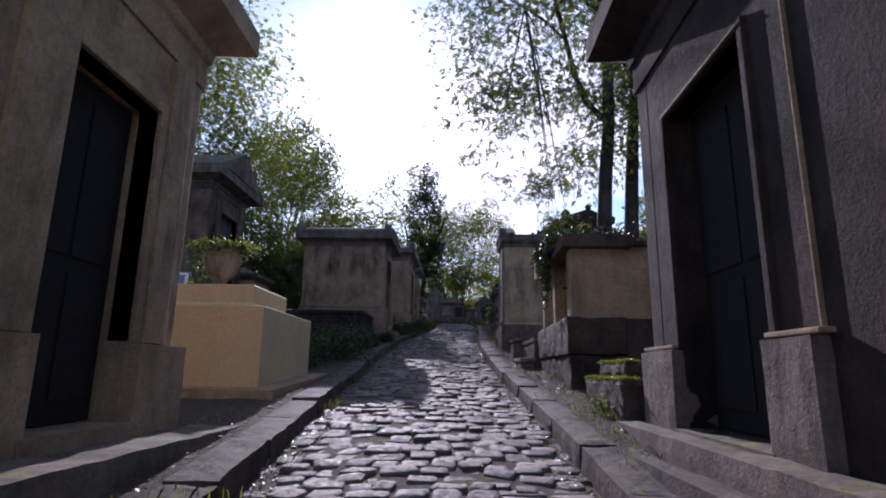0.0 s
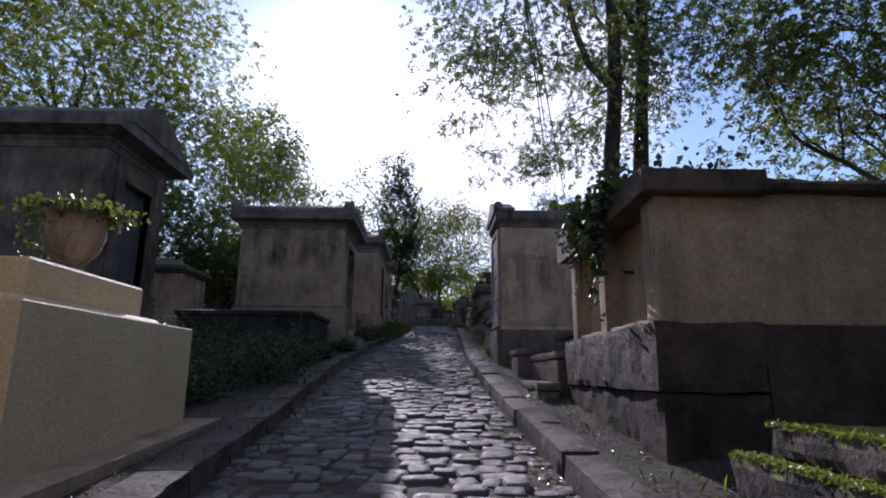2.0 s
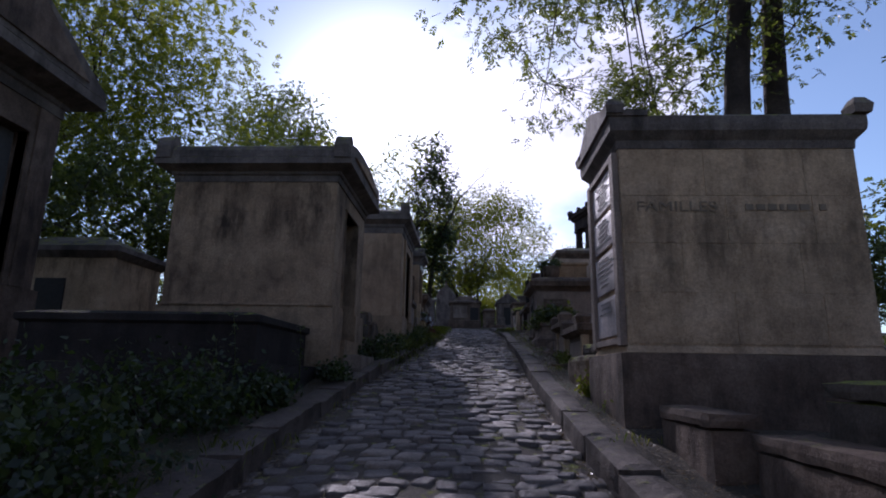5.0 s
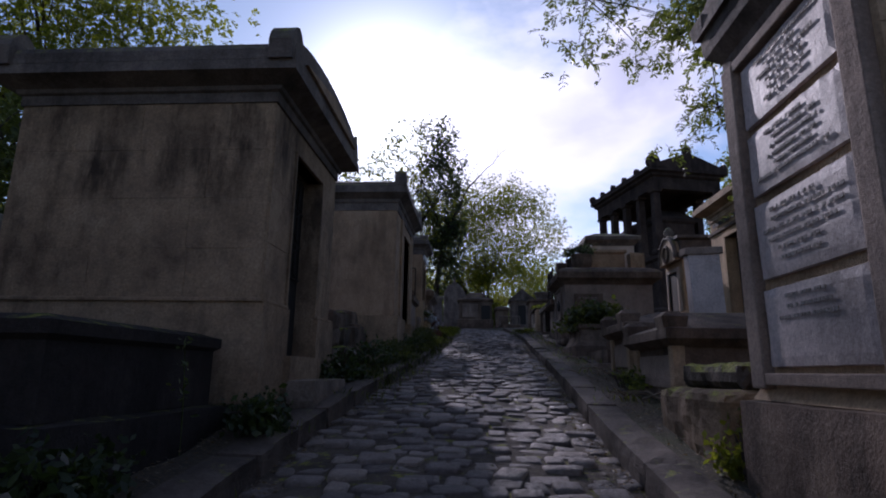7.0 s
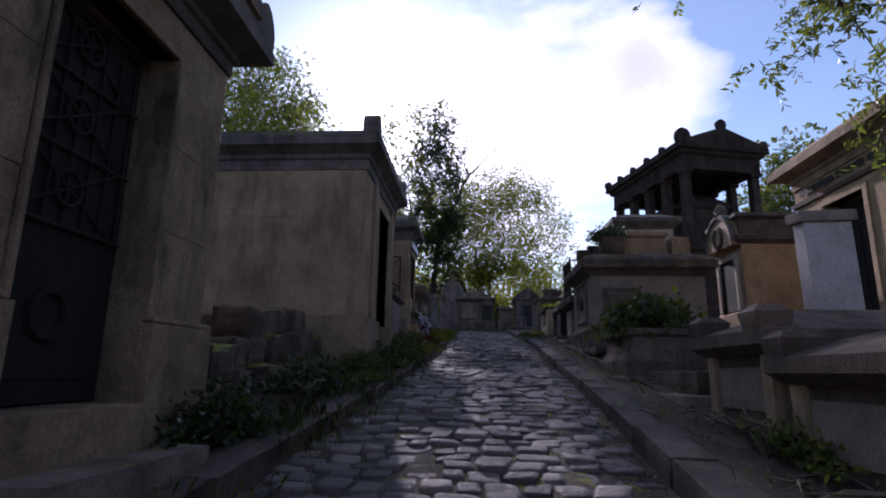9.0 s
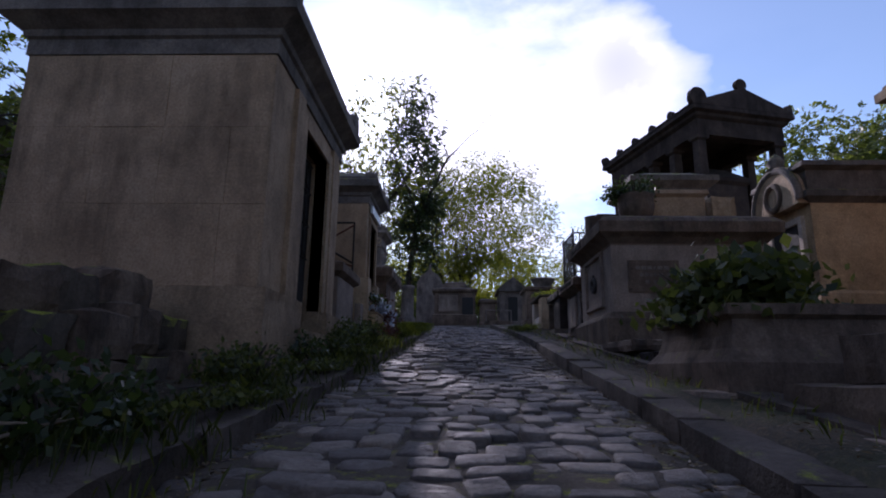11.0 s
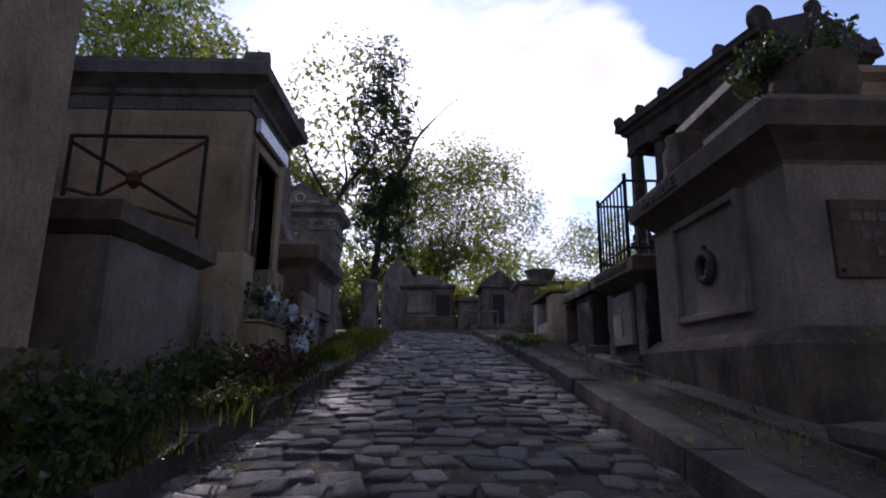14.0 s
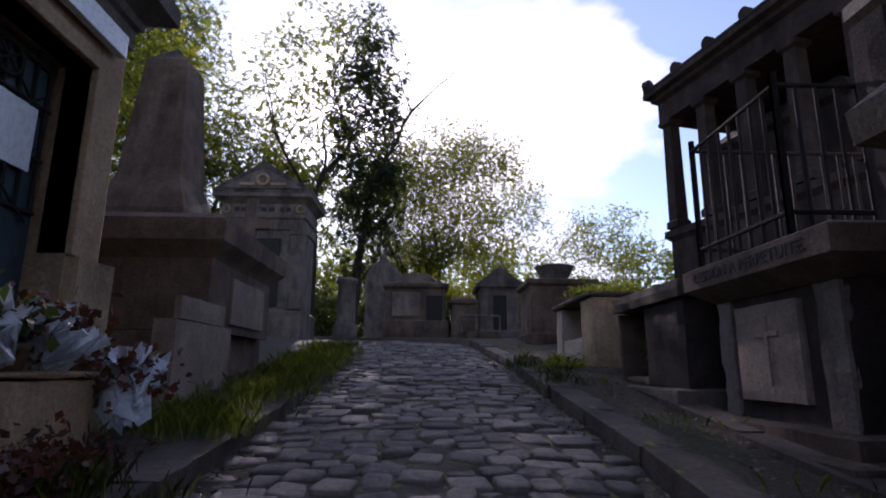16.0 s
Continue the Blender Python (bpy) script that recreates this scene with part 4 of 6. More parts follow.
v, f = leaf_faces(p, 0.056, rng, 0.9, 0.8)
ivy = thing("ivy", "dark glossy ivy hanging over the family tomb", "ivy", (1.6, 8.9, 3.05))
tagged(quads("ivy_leaves", v, f, LEAF_IVY, ivy), kind="stuff")
verts, faces = [], []
for k in range(7):
    y = 8.2 + rng.random() * 0.8
    tube([np.array([1.9, y, 3.04]), np.array([1.36, y + 0.05, 3.04]), np.array([1.34, y - 0.03, 2.7]), np.array([1.36, y + 0.05, 2.5 - 0.35 * rng.random()])], [0.012, 0.01, 0.007, 0.003], 4, verts, faces)
quads("ivy_stem", np.concatenate(verts), faces, BARK, ivy)

# mossy blocks in front of it
for k, (x0, x1, y0_, y1_, z0, z1) in enumerate(((1.45, 2.5, 5.1, 6.57, 0.45, 1.05), (1.57, 2.6, 5.35, 6.4, 1.05, 1.21))):
    rng = np.random.default_rng(90 + k)
    t = thing("stone_block", "moss-topped weathered stone block by the path", "stone block", ((x0 + x1) / 2, (y0_ + y1_) / 2, z0))
    part("block", worn(x0, x1, y0_, y1_, z0, z1, 0.06, 0.02, seed=31.0 + k), MOSSY_STONE, t, smooth=False)
    u = rng.random(2600)
    p = np.where((rng.random(2600) < 0.6)[:, None], np.stack([x0 + np.abs(rng.normal(0, 0.06, 2600)), y0_ + (y1_ - y0_) * u, np.full(2600, z1)], axis=1),
                 np.stack([x0 + (x1 - x0) * u, y0_ + np.abs(rng.normal(0, 0.06, 2600)), np.full(2600, z1)], axis=1))
    v, f = leaf_faces(p + rng.normal(size=p.shape) * 0.008, 0.028, rng, -0.5, 0.3)
    tagged(quads("moss_fringe", v, f, GRASS, t, "bright yellow-green moss along the top edges"), kind="stuff")

# low graves stepping up to the next mausoleum
for k, (x0, x1, y0_, y1_, z0, z1, lab) in enumerate(((1.12, 1.38, 10.2, 12.5, 1.0, 1.36, "flat worn grave slab beside the kerb"), (1.38, 1.72, 10.3, 12.15, 1.05, 1.73, "plain dark stone grave block"),
                                                    (1.2, 1.5, 12.3, 13.2, 1.25, 1.83, "small upright stone block"), (1.72, 3.6, 10.06, 12.0, 1.1, 2.03, "large low tomb with moss on its flat top"))):
    t = thing("low_grave", lab, "grave", ((x0 + x1) / 2, (y0_ + y1_) / 2, z0))
    m = (PLINTH_STONE, LIMESTONE_DARK, LIMESTONE_DARK, MOSSY_STONE)[k]
    part("stone", worn(x0, x1, y0_, y1_, z0, z1 - 0.104, 0.1, 0.01, seed=41.0 + k), m, t)
    part("cover", worn(x0 - 0.015, x1 + 0.015, y0_ - 0.015, y1_ + 0.015, z1 - 0.1, z1, 0.1, 0.012, seed=45.0 + k), m, t)

# mausoleum with marble plaques
t = thing("mausoleum", "square limestone mausoleum with marble plaques on its narrow front", "mausoleum", (2.25, 14.4, 1.5))
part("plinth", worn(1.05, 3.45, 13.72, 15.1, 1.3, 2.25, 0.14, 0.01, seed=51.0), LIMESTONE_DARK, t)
part("wall", stack(1.15, 3.37, 13.8, 15.03, [(0.03, 2.25), (0, 2.31), (0, 4.2)]), LIMESTONE, t)
ashlar(t, "y", 13.8, 1.15, 3.37, 2.33, 4.19, 4, LIMESTONE, 9, -1, 1.0)
part("cornice", stack(1.15, 3.37, 13.8, 15.03, [(0.01, 4.2), (0.02, 4.28), (0.09, 4.36), (0.1, 4.42), (0.1, 4.5), (0.06, 4.53)]), ROOF_STONE, t)
part("pediment", prism([(13.68, 4.5), (15.15, 4.5), (15.15, 4.56), (14.41, 4.86), (13.68, 4.56)], "x", 1.02, 1.42), ROOF_STONE, t)
for x in (1.1, 3.42):
    for y in (13.74, 15.1):
        part("acroterion", stack(x - 0.08, x + 0.08, y - 0.08, y + 0.08, [(0, 4.52), (0.015, 4.6), (-0.03, 4.68), (-0.075, 4.7)]), ROOF_STONE, t)
bm = bmesh.new()
for a, b in ((13.83, 13.97), (14.86, 15.0)):
    box(bm, 1.09, 1.17, a, b, 2.31, 4.18, bev=0.012)
for z in (2.33, 4.12):
    box(bm, 1.093, 1.17, 13.97, 14.86, z, z + 0.06, bev=0.008)
part("plaque_frame", bm, GREY_STONE, t)
rngp = random.Random(4)
for k, (za, zb2) in enumerate(((2.42, 2.82), (2.87, 3.28), (3.33, 3.68), (3.73, 4.1))):
    pq = part("plaque", worn(1.118, 1.16, 14.0, 14.83, za, zb2, 0.05, 0.004, seed=60.0 + k, chip=1.6), MARBLE, t, "cracked white marble plaque")
    rows = [(rngp.uniform(-0.05, 0.05), (zb2 - za) * (0.36 - 0.13 * j), rngp.uniform(0.3, 0.66)) for j in range(6 if k else 3)]
    bars_on(pq, facing_w(1.112, 14.415, (za + zb2) / 2), rows, FADED, 0.017, 0.004, 0.01, rngp)
lettering("FAMILLES", 0.14, 0.004, WORN_LETTER, t, facing_s(1.66, 13.787, 3.61), width=0.74)
bars_on(t, facing_s(2.65, 13.787, 3.61), [(0, 0, 0.7)], WORN_LETTER, 0.06, 0.01, 0.03)

# broken blocks beyond it
for k, (x0, x1, y0_, y1_, z0, z1) in enumerate(((1.08, 1.95, 15.4, 16.62, 1.75, 2.27), (1.3, 2.2, 15.6, 16.68, 2.27, 2.46))):
    t = thing("stone_block", "crumbling ochre stone block with moss", "stone block", ((x0 + x1) / 2, (y0_ + y1_) / 2, z0))
    part("block", worn(x0, x1, y0_, y1_, z0, z1, 0.06, 0.03, seed=71.0 + k), stone("ochre_block", (0.19, 0.14, 0.08), (0.085, 0.064, 0.04), (0.29, 0.22, 0.125), 0.6, moss=0.5, grain=0.6, seed=3.0) if k == 0 else MOSSY_STONE, t)

# table tombs
for k, (y0_, y1_, z0, zt_) in enumerate(((17.05, 18.45, 1.95, 2.92), (18.55, 19.6, 2.15, 3.1))):
    t = thing("table_tomb", "heavy dark table tomb with a hipped lid and corner horns", "tomb", (2.4, (y0_ + y1_) / 2, z0))
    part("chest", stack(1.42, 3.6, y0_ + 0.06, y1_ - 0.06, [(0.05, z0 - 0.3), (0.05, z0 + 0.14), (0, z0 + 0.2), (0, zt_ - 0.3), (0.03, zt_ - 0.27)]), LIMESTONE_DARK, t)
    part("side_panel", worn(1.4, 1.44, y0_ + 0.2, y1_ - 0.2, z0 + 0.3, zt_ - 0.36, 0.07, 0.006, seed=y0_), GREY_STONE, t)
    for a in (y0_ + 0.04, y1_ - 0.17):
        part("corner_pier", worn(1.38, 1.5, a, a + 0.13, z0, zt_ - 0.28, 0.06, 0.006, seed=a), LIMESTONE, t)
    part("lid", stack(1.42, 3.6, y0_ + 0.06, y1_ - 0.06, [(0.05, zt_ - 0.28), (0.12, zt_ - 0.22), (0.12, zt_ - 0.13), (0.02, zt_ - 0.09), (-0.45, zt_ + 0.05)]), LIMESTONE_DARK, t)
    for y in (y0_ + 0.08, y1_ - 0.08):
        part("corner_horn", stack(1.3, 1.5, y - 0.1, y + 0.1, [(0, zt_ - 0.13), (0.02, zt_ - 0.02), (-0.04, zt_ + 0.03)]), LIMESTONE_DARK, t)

# steps and planter tomb
t = thing("stepped_grave", "stepped stone grave base behind the kerb", "grave", (1.9, 20.6, 2.3))
for k, (x0, y0_, y1_, z0, z1) in enumerate(((1.25, 19.75, 21.4, 2.15, 2.52), (1.42, 19.9, 21.3, 2.52, 2.72), (1.7, 20.0, 21.2, 2.72, 2.98))):
    part("step_stone", worn(x0, 3.2, y0_, y1_, z0, z1, 0.12, 0.01, seed=81.0 + k), (GREY_STONE, LIMESTONE_DARK, LIMESTONE_DARK)[k], t)
t = thing("grave_planter", "wide flared stone grave planter", "planter", (1.75, 22.6, 2.5))
part("foot", stack(1.4, 2.5, 21.75, 23.0, [(0.12, 2.4), (0.12, 2.84), (0.1, 2.86), (0.04, 2.93), (0.01, 3.02), (0.0, 3.12), (0.04, 3.15), (0.04, 3.22), (-0.06, 3.22), (-0.08, 3.14)]), LIMESTONE_DARK, t)
part("slab", worn(1.1, 2.6, 21.6, 24.6, 2.3, 2.66, 0.13, 0.01, seed=88.0), GREY_STONE, t)
shrub("bush", "dark leafy green bush growing out of the grave planter", (1.75, 22.35, 3.14), (0.55, 0.66, 0.46), 2600, 0.1, LEAF_WEED, 5, aspect=0.7)
t = thing("low_grave", "broken low grave with a cracked cover slab", "grave", (2.0, 24.4, 2.9))
# near-black body paints the shaded hollow under the cover
part("stone", worn(1.5, 2.7, 23.6, 25.3, 2.65, 2.98, 0.1, 0.02, seed=89.0), SHADE_DARK_STONE, t)
part("cover", worn(1.45, 2.75, 24.1, 25.35, 2.985, 3.13, 0.1, 0.02, seed=90.0), LIMESTONE_DARK, t)

# leaning white stele
t = thing("stele", "pale slab stele leaning slightly", "headstone", (3.33, 21.05, 3.1), local=True)
t.matrix_basis = pose(3.33, 21.05, 2.7, 3, -3, 4)
part("slab", B(-0.26, 0.26, -0.09, 0.09, 0, 1.6, bev=0.01), MARBLE, t)
part("cap", B(-0.31, 0.31, -0.13, 0.13, 1.6, 1.72, bev=0.02), GREY_STONE, t)

# cream mausoleum behind; shade is painted into the darker stone of its near flank
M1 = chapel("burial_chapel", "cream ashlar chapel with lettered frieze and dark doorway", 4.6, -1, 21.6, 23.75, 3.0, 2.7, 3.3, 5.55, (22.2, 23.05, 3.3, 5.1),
            LIMESTONE_WARM, LIMESTONE_WARM, LIMESTONE, over=0.26, cornice_h=0.36, roof_h=0.35, acro=False, courses=5, side_mat=LIMESTONE_STAINED_SHADE)
ashlar(M1, "x", 4.6, 23.12, 23.75, 3.3, 5.24, 5, LIMESTONE_WARM, 5, -1, 0.5)
ashlar(M1, "x", 4.6, 21.6, 22.1, 3.3, 5.24, 5, LIMESTONE_WARM, 6, -1, 0.4)
part("string_course", stack(4.6, 7.6, 21.6, 23.75, [(0.0, 5.25), (0.035, 5.27), (0.035, 5.33), (0, 5.35)]), LIMESTONE_DARK, M1)
bars_on(M1, facing_w(4.575, 22.7, 5.45), [(0, 0.0, 1.7)], LETTER, 0.09, 0.01, 0.03)

# arched chapel
t = thing("burial_chapel", "small ochre chapel with a round-arched front", "burial chapel", (5.6, 26.7, 3.3))
part("wall", stack(4.78, 6.6, 26.05, 27.3, [(0.05, 3.0), (0.05, 3.9), (0, 3.95), (0, 5.25)]), LIMESTONE_WARM, t)
part("cornice", stack(4.78, 6.6, 26.05, 27.3, [(0.01, 5.25), (0.1, 5.33), (0.1, 5.42), (0.02, 5.46), (0.02, 5.75), (0.12, 5.8), (0.1, 5.88)]), ROOF_STONE, t)
arch = [(26.05 + 0.0, 5.25)] + [(26.675 - 0.62 * math.cos(a), 5.3 + 0.7 * math.sin(a)) for a in np.linspace(0, math.pi, 14)] + [(27.3, 5.25)]
part("arch_front", prism(arch, "x", 4.62, 4.84), LIMESTONE, t)
part("oculus_wreath", ring((4.62, 26.675, 5.5), "x", 0.2, 0.05), LIMESTONE_DARK, t)
part("archivolt", ring((4.64, 26.675, 5.3), "x", 0.63, 0.06, a0=0.0, a1=math.pi), ROOF_STONE, t)
part("finial", lathe(4.72, 26.675, [(0.16, 5.98), (0.1, 6.03), (0.14, 6.1), (0.08, 6.2), (0.01, 6.26)], 10), ROOF_STONE, t, smooth=True)
part("door", B(4.755, 4.8, 26.32, 27.03, 3.95, 5.0, bev=0.004), INSIDE_SHADE, t, "dark iron door")
part("door_frame", boxes((4.72, 4.79, 26.22, 26.32, 3.95, 5.1), (4.72, 4.79, 27.03, 27.13, 3.95, 5.1), (4.723, 4.79, 26.32, 27.03, 5.0, 5.1)), LIMESTONE_CLEAN, t)

# stub pillar and tall pedestal
t = thing("broken_pillar", "mossy broken pillar stack", "pillar", (3.95, 27.0, 3.2))
part("shaft", worn(3.75, 4.2, 26.8, 27.2, 3.1, 4.6, 0.09, 0.02, seed=91.0), LIMESTONE, t)
part("capital", worn(3.65, 4.25, 26.7, 27.3, 4.6, 4.85, 0.07, 0.02, seed=92.0), MOSSY_STONE, t)
part("top_block", worn(3.7, 4.1, 26.8, 27.2, 4.85, 5.6, 0.09, 0.02, seed=93.0), LIMESTONE, t)
t = thing("tall_pedestal", "tall pale tomb pedestal with a moulded cap", "tomb", (3.5, 28.4, 3.2))
part("shaft", stack(2.85, 4.1, 27.8, 29.0, [(0.08, 3.1), (0.08, 3.9), (0, 3.98), (0, 6.0)]), LIMESTONE_CLEAN, t)
part("cap", stack(2.85, 4.1, 27.8, 29.0, [(0.01, 6.0), (0.05, 6.06), (0.17, 6.16), (0.17, 6.26), (0.05, 6.3), (-0.2, 6.42)]), ROOF_STONE, t)
part("side_panel", B(2.83, 2.87, 28.1, 28.7, 4.3, 5.8), MARBLE, t)

# canopy monument with an antefixed roof, coloured near black for its backlit shade
t = thing("canopy_monument", "dark stone canopy on pillars with rows of antefixes along its roof", "monument", (8.05, 33.8, 4.2), rz=13.8, local=True)
W, D, ZT = 1.5, 5.0, 6.35
part("base", stack(-W + 0.1, W - 0.1, 0.1, D - 0.1, [(0.2, -0.6), (0.2, 0.6), (0.05, 0.7), (0.05, 2.5), (0.15, 2.6), (0.15, 2.75), (0, 2.8)]), SHADE_DARK_STONE, t)
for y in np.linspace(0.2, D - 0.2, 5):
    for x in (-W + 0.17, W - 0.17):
        part("pillar", stack(x - 0.15, x + 0.15, y - 0.15, y + 0.15, [(0.04, 2.8), (0.04, 2.95), (0, 3.0), (-0.02, 5.3), (0.05, 5.36), (0.05, 5.46)]), SHADE_DARK_STONE, t)
# added block that fills the dark between the pillars; its kind is unknown
part("inner_sarcophagus", stack(-0.8, 0.8, 0.9, D - 0.7, [(0.1, 2.78), (0.1, 3.0), (0, 3.08), (0, 4.3), (0.1, 4.4), (0.1, 4.52), (-0.4, 4.95)]), SHADE_DARK_STONE, t)
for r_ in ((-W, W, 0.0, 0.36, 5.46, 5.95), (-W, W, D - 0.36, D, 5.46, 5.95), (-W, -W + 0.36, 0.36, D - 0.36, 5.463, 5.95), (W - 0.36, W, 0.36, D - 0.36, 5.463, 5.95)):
    part("architrave", B(*r_), SHADE_DARK_STONE, t)
part("cornice", stack(-W, W, 0, D, [(0, 5.95), (0.1, 6.02), (0.12, 6.1), (0.24, 6.16), (0.24, 6.28), (0.2, 6.3)]), SHADE_DARK_STONE, t)
part("roof", prism([(-W - 0.24, 6.3), (W + 0.24, 6.3), (W + 0.24, 6.36), (0, 7.0), (-W - 0.24, 6.36)], "y", -0.22, D + 0.22), SHADE_DARK_STONE, t)


def antefix(cx, cy, z, r):
    pts = [(cx - r * 0.6, z), (cx + r * 0.6, z)] + [(cx + r * math.cos(a), z + r * 0.9 + r * math.sin(a)) for a in np.linspace(-0.5, math.pi + 0.5, 9)]
    return prism(pts, "y", cy - 0.07, cy + 0.07)


for k in range(6):
    y = -0.1 + k * (D + 0.2) / 5
    for x in (-W - 0.16, W + 0.16):
        m = antefix(0, 0, 0, 0.13 if 0 < k < 5 else 0.17)
        bmesh.ops.rotate(m, verts=m.verts, cent=(0, 0, 0), matrix=Matrix.Rotation(radians(90 if 0 < k < 5 else 20), 3, "Z"))
        bmesh.ops.translate(m, verts=m.verts, vec=(x, y, 6.32))
        part("antefix", m, SHADE_DARK_STONE, t)
part("acroterion", antefix(0, -0.12, 6.95, 0.19), SHADE_DARK_STONE, t)
part("acroterion", antefix(-W - 0.05, -0.16, 6.3, 0.28), SHADE_DARK_STONE, t)

# sarcophagus tomb with a wreath panel
t = thing("sarcophagus_tomb", "massive grey sarcophagus tomb with a bronze wreath panel", "tomb", (2.7, 26.9, 2.9))
part("plinth", stack(1.78, 3.95, 25.88, 27.85, [(0.16, 2.7), (0.16, 2.98), (0.13, 3.05), (0.13, 3.5), (0.05, 3.58), (0.02, 3.6)]), LIMESTONE_DARK, t)
part("body", stack(1.78, 3.95, 25.88, 27.85, [(0.0, 3.5), (0.0, 4.55), (0.02, 4.57)]), GREY_STONE, t)
part("cornice", stack(1.78, 3.95, 25.88, 27.72, [(0.02, 4.57), (0.05, 4.6), (0.1, 4.65), (0.2, 4.71), (0.21, 4.86), (0.12, 4.94), (-0.1, 5.02)]), LIMESTONE_DARK, t)
fr = bmesh.new()
for r_ in ((1.735, 1.79, 26.34, 26.41, 3.72, 4.56), (1.735, 1.79, 27.36, 27.43, 3.72, 4.56), (1.738, 1.79, 26.41, 27.36, 3.72, 3.78), (1.738, 1.79, 26.41, 27.36, 4.5, 4.56)):
    box(fr, *r_, bev=0.015)
part("panel_frame", fr, GREY_STONE, t)
w = part("wreath", ring((1.755, 26.88, 4.11), "x", 0.1, 0.034, n=26, k=8), BRONZE, t, "dark bronze ring wreath")
part("bow", B(1.74, 1.77, 26.865, 26.895, 4.2, 4.28, bev=0.008), BRONZE, w)
lettering("FAMILLE", 0.13, 0.006, LETTER, t, facing_w(1.568, 27.2, 4.785), width=0.7)
pq = part("plaque", worn(2.0, 2.72, 25.85, 25.883, 3.87, 4.33, 0.06, 0.003, seed=95.0), LIMESTONE_DARK, t, "worn grey inscription plaque")
bars_on(pq, facing_s(2.36, 25.847, 4.1), [(0, 0.12, 0.5), (0, 0.02, 0.4), (0, -0.08, 0.25)], GREY_DARK, 0.05, 0.006, 0.02)
for x, y in ((2.03, 25.97), (2.69, 25.97)):
    part("plaque_bolt", lathe(x, y - 0.12, [(0.012, 3.9), (0.012, 3.92)], 8), IRON, t)
for k, (x, y, r_) in enumerate(((2.3, 26.25, 0.27), (1.95, 27.45, 0.16))):
    b = thing("stone_bowl", "round stone bowl planter with a pale rim on the sarcophagus", "planter", (x, y, 4.95))
    part("bowl", lathe(x, y, [(r_ * 0.5, 4.93), (r_ * 0.45, 5.0), (r_ * 0.9, 5.1), (r_, 5.22), (r_ * 0.95, 5.36), (r_ * 1.02, 5.4), (r_ * 0.9, 5.4)], 18), LIMESTONE_DARK, b, smooth=True)
shrub("fern", "fern and weeds growing from the stone bowl", (2.3, 26.3, 5.38), (0.4, 0.36, 0.3), 1500, 0.06, LEAF_DARK, 15, category="plant")
part("rear_pedestal", stack(2.6, 3.5, 26.6, 27.5, [(0.08, 4.95), (0.08, 5.1), (0, 5.15), (0, 5.5), (0.06, 5.55), (0.04, 5.62)]), LIMESTONE_BROWN, t)

# railed tomb with lettered cornice
t = thing("railed_tomb", "tomb with a lettered cornice and an iron railing on top", "tomb", (2.7, 29.1, 3.2))
part("step", stack(1.9, 4.0, 28.5, 29.7, [(0.3, 3.0), (0.3, 3.4), (0.16, 3.41), (0.16, 3.5), (0.02, 3.51)]), LIMESTONE_DARK, t)
# body coloured near black for the shade on its near side
part("body", stack(1.9, 4.0, 28.5, 29.7, [(0.02, 3.45), (0.0, 3.55), (0.0, 4.26)]), SHADE_DARK_STONE, t)
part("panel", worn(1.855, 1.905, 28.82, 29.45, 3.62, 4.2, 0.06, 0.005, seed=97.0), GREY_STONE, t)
# added slab; it fills the shaded space above the tomb with near black
part("back_slab", worn(2.25, 3.6, 28.4, 28.66, 4.53, 5.75, 0.16, 0.01, seed=98.0), SHADE_DARK_STONE, t)
part("panel_cross", boxes((1.845, 1.858, 29.1, 29.13, 3.72, 4.12), (1.846, 1.858, 29.0, 29.23, 4.0, 4.03), bev=0.003), GREY_STONE, t)
for a, b in ((28.5, 28.7), (29.52, 29.7)):
    part("pilaster", worn(1.87, 1.95, a, b, 3.5, 4.26, 0.06, 0.012, seed=a), GREY_DARK, t)
part("cornice", stack(1.9, 4.0, 28.5, 29.7, [(0.02, 4.26), (0.14, 4.34), (0.17, 4.36), (0.17, 4.5), (0.1, 4.53), (-0.1, 4.54)]), LIMESTONE_DARK, t)
lettering("CESSION A PERPETUITE.", 0.1, 0.006, LETTER, t, facing_w(1.73, 29.1, 4.43), width=1.2)
rail = thing("railing", "black iron railing with upright bars round the tomb top", "railing", (2.4, 29.1, 4.53))
for i, (p, q) in enumerate((((1.86, 28.78, 0), (1.86, 29.82, 0)), ((1.86, 29.82, 0), (3.9, 29.82, 0)), ((1.86, 28.78, 0), (2.6, 28.78, 0)))):
    p, q = Vector(p), Vector(q)
    for z in (4.68, 5.46):
        part("rail", bar(p + Vector((0, 0, z)), q + Vector((0, 0, z)), 0.017), IRON, rail)
    n = round((q - p).length / 0.13)
    for k in range(n + (i == 0)):
        c = p + (q - p) * (k / n)
        post = k == 0 or k == n
        part("post" if post else "baluster", bar(c + Vector((0, 0, 4.52)), c + Vector((0, 0, 5.54 if post else 5.46)), 0.022 if post else 0.012), IRON, rail)

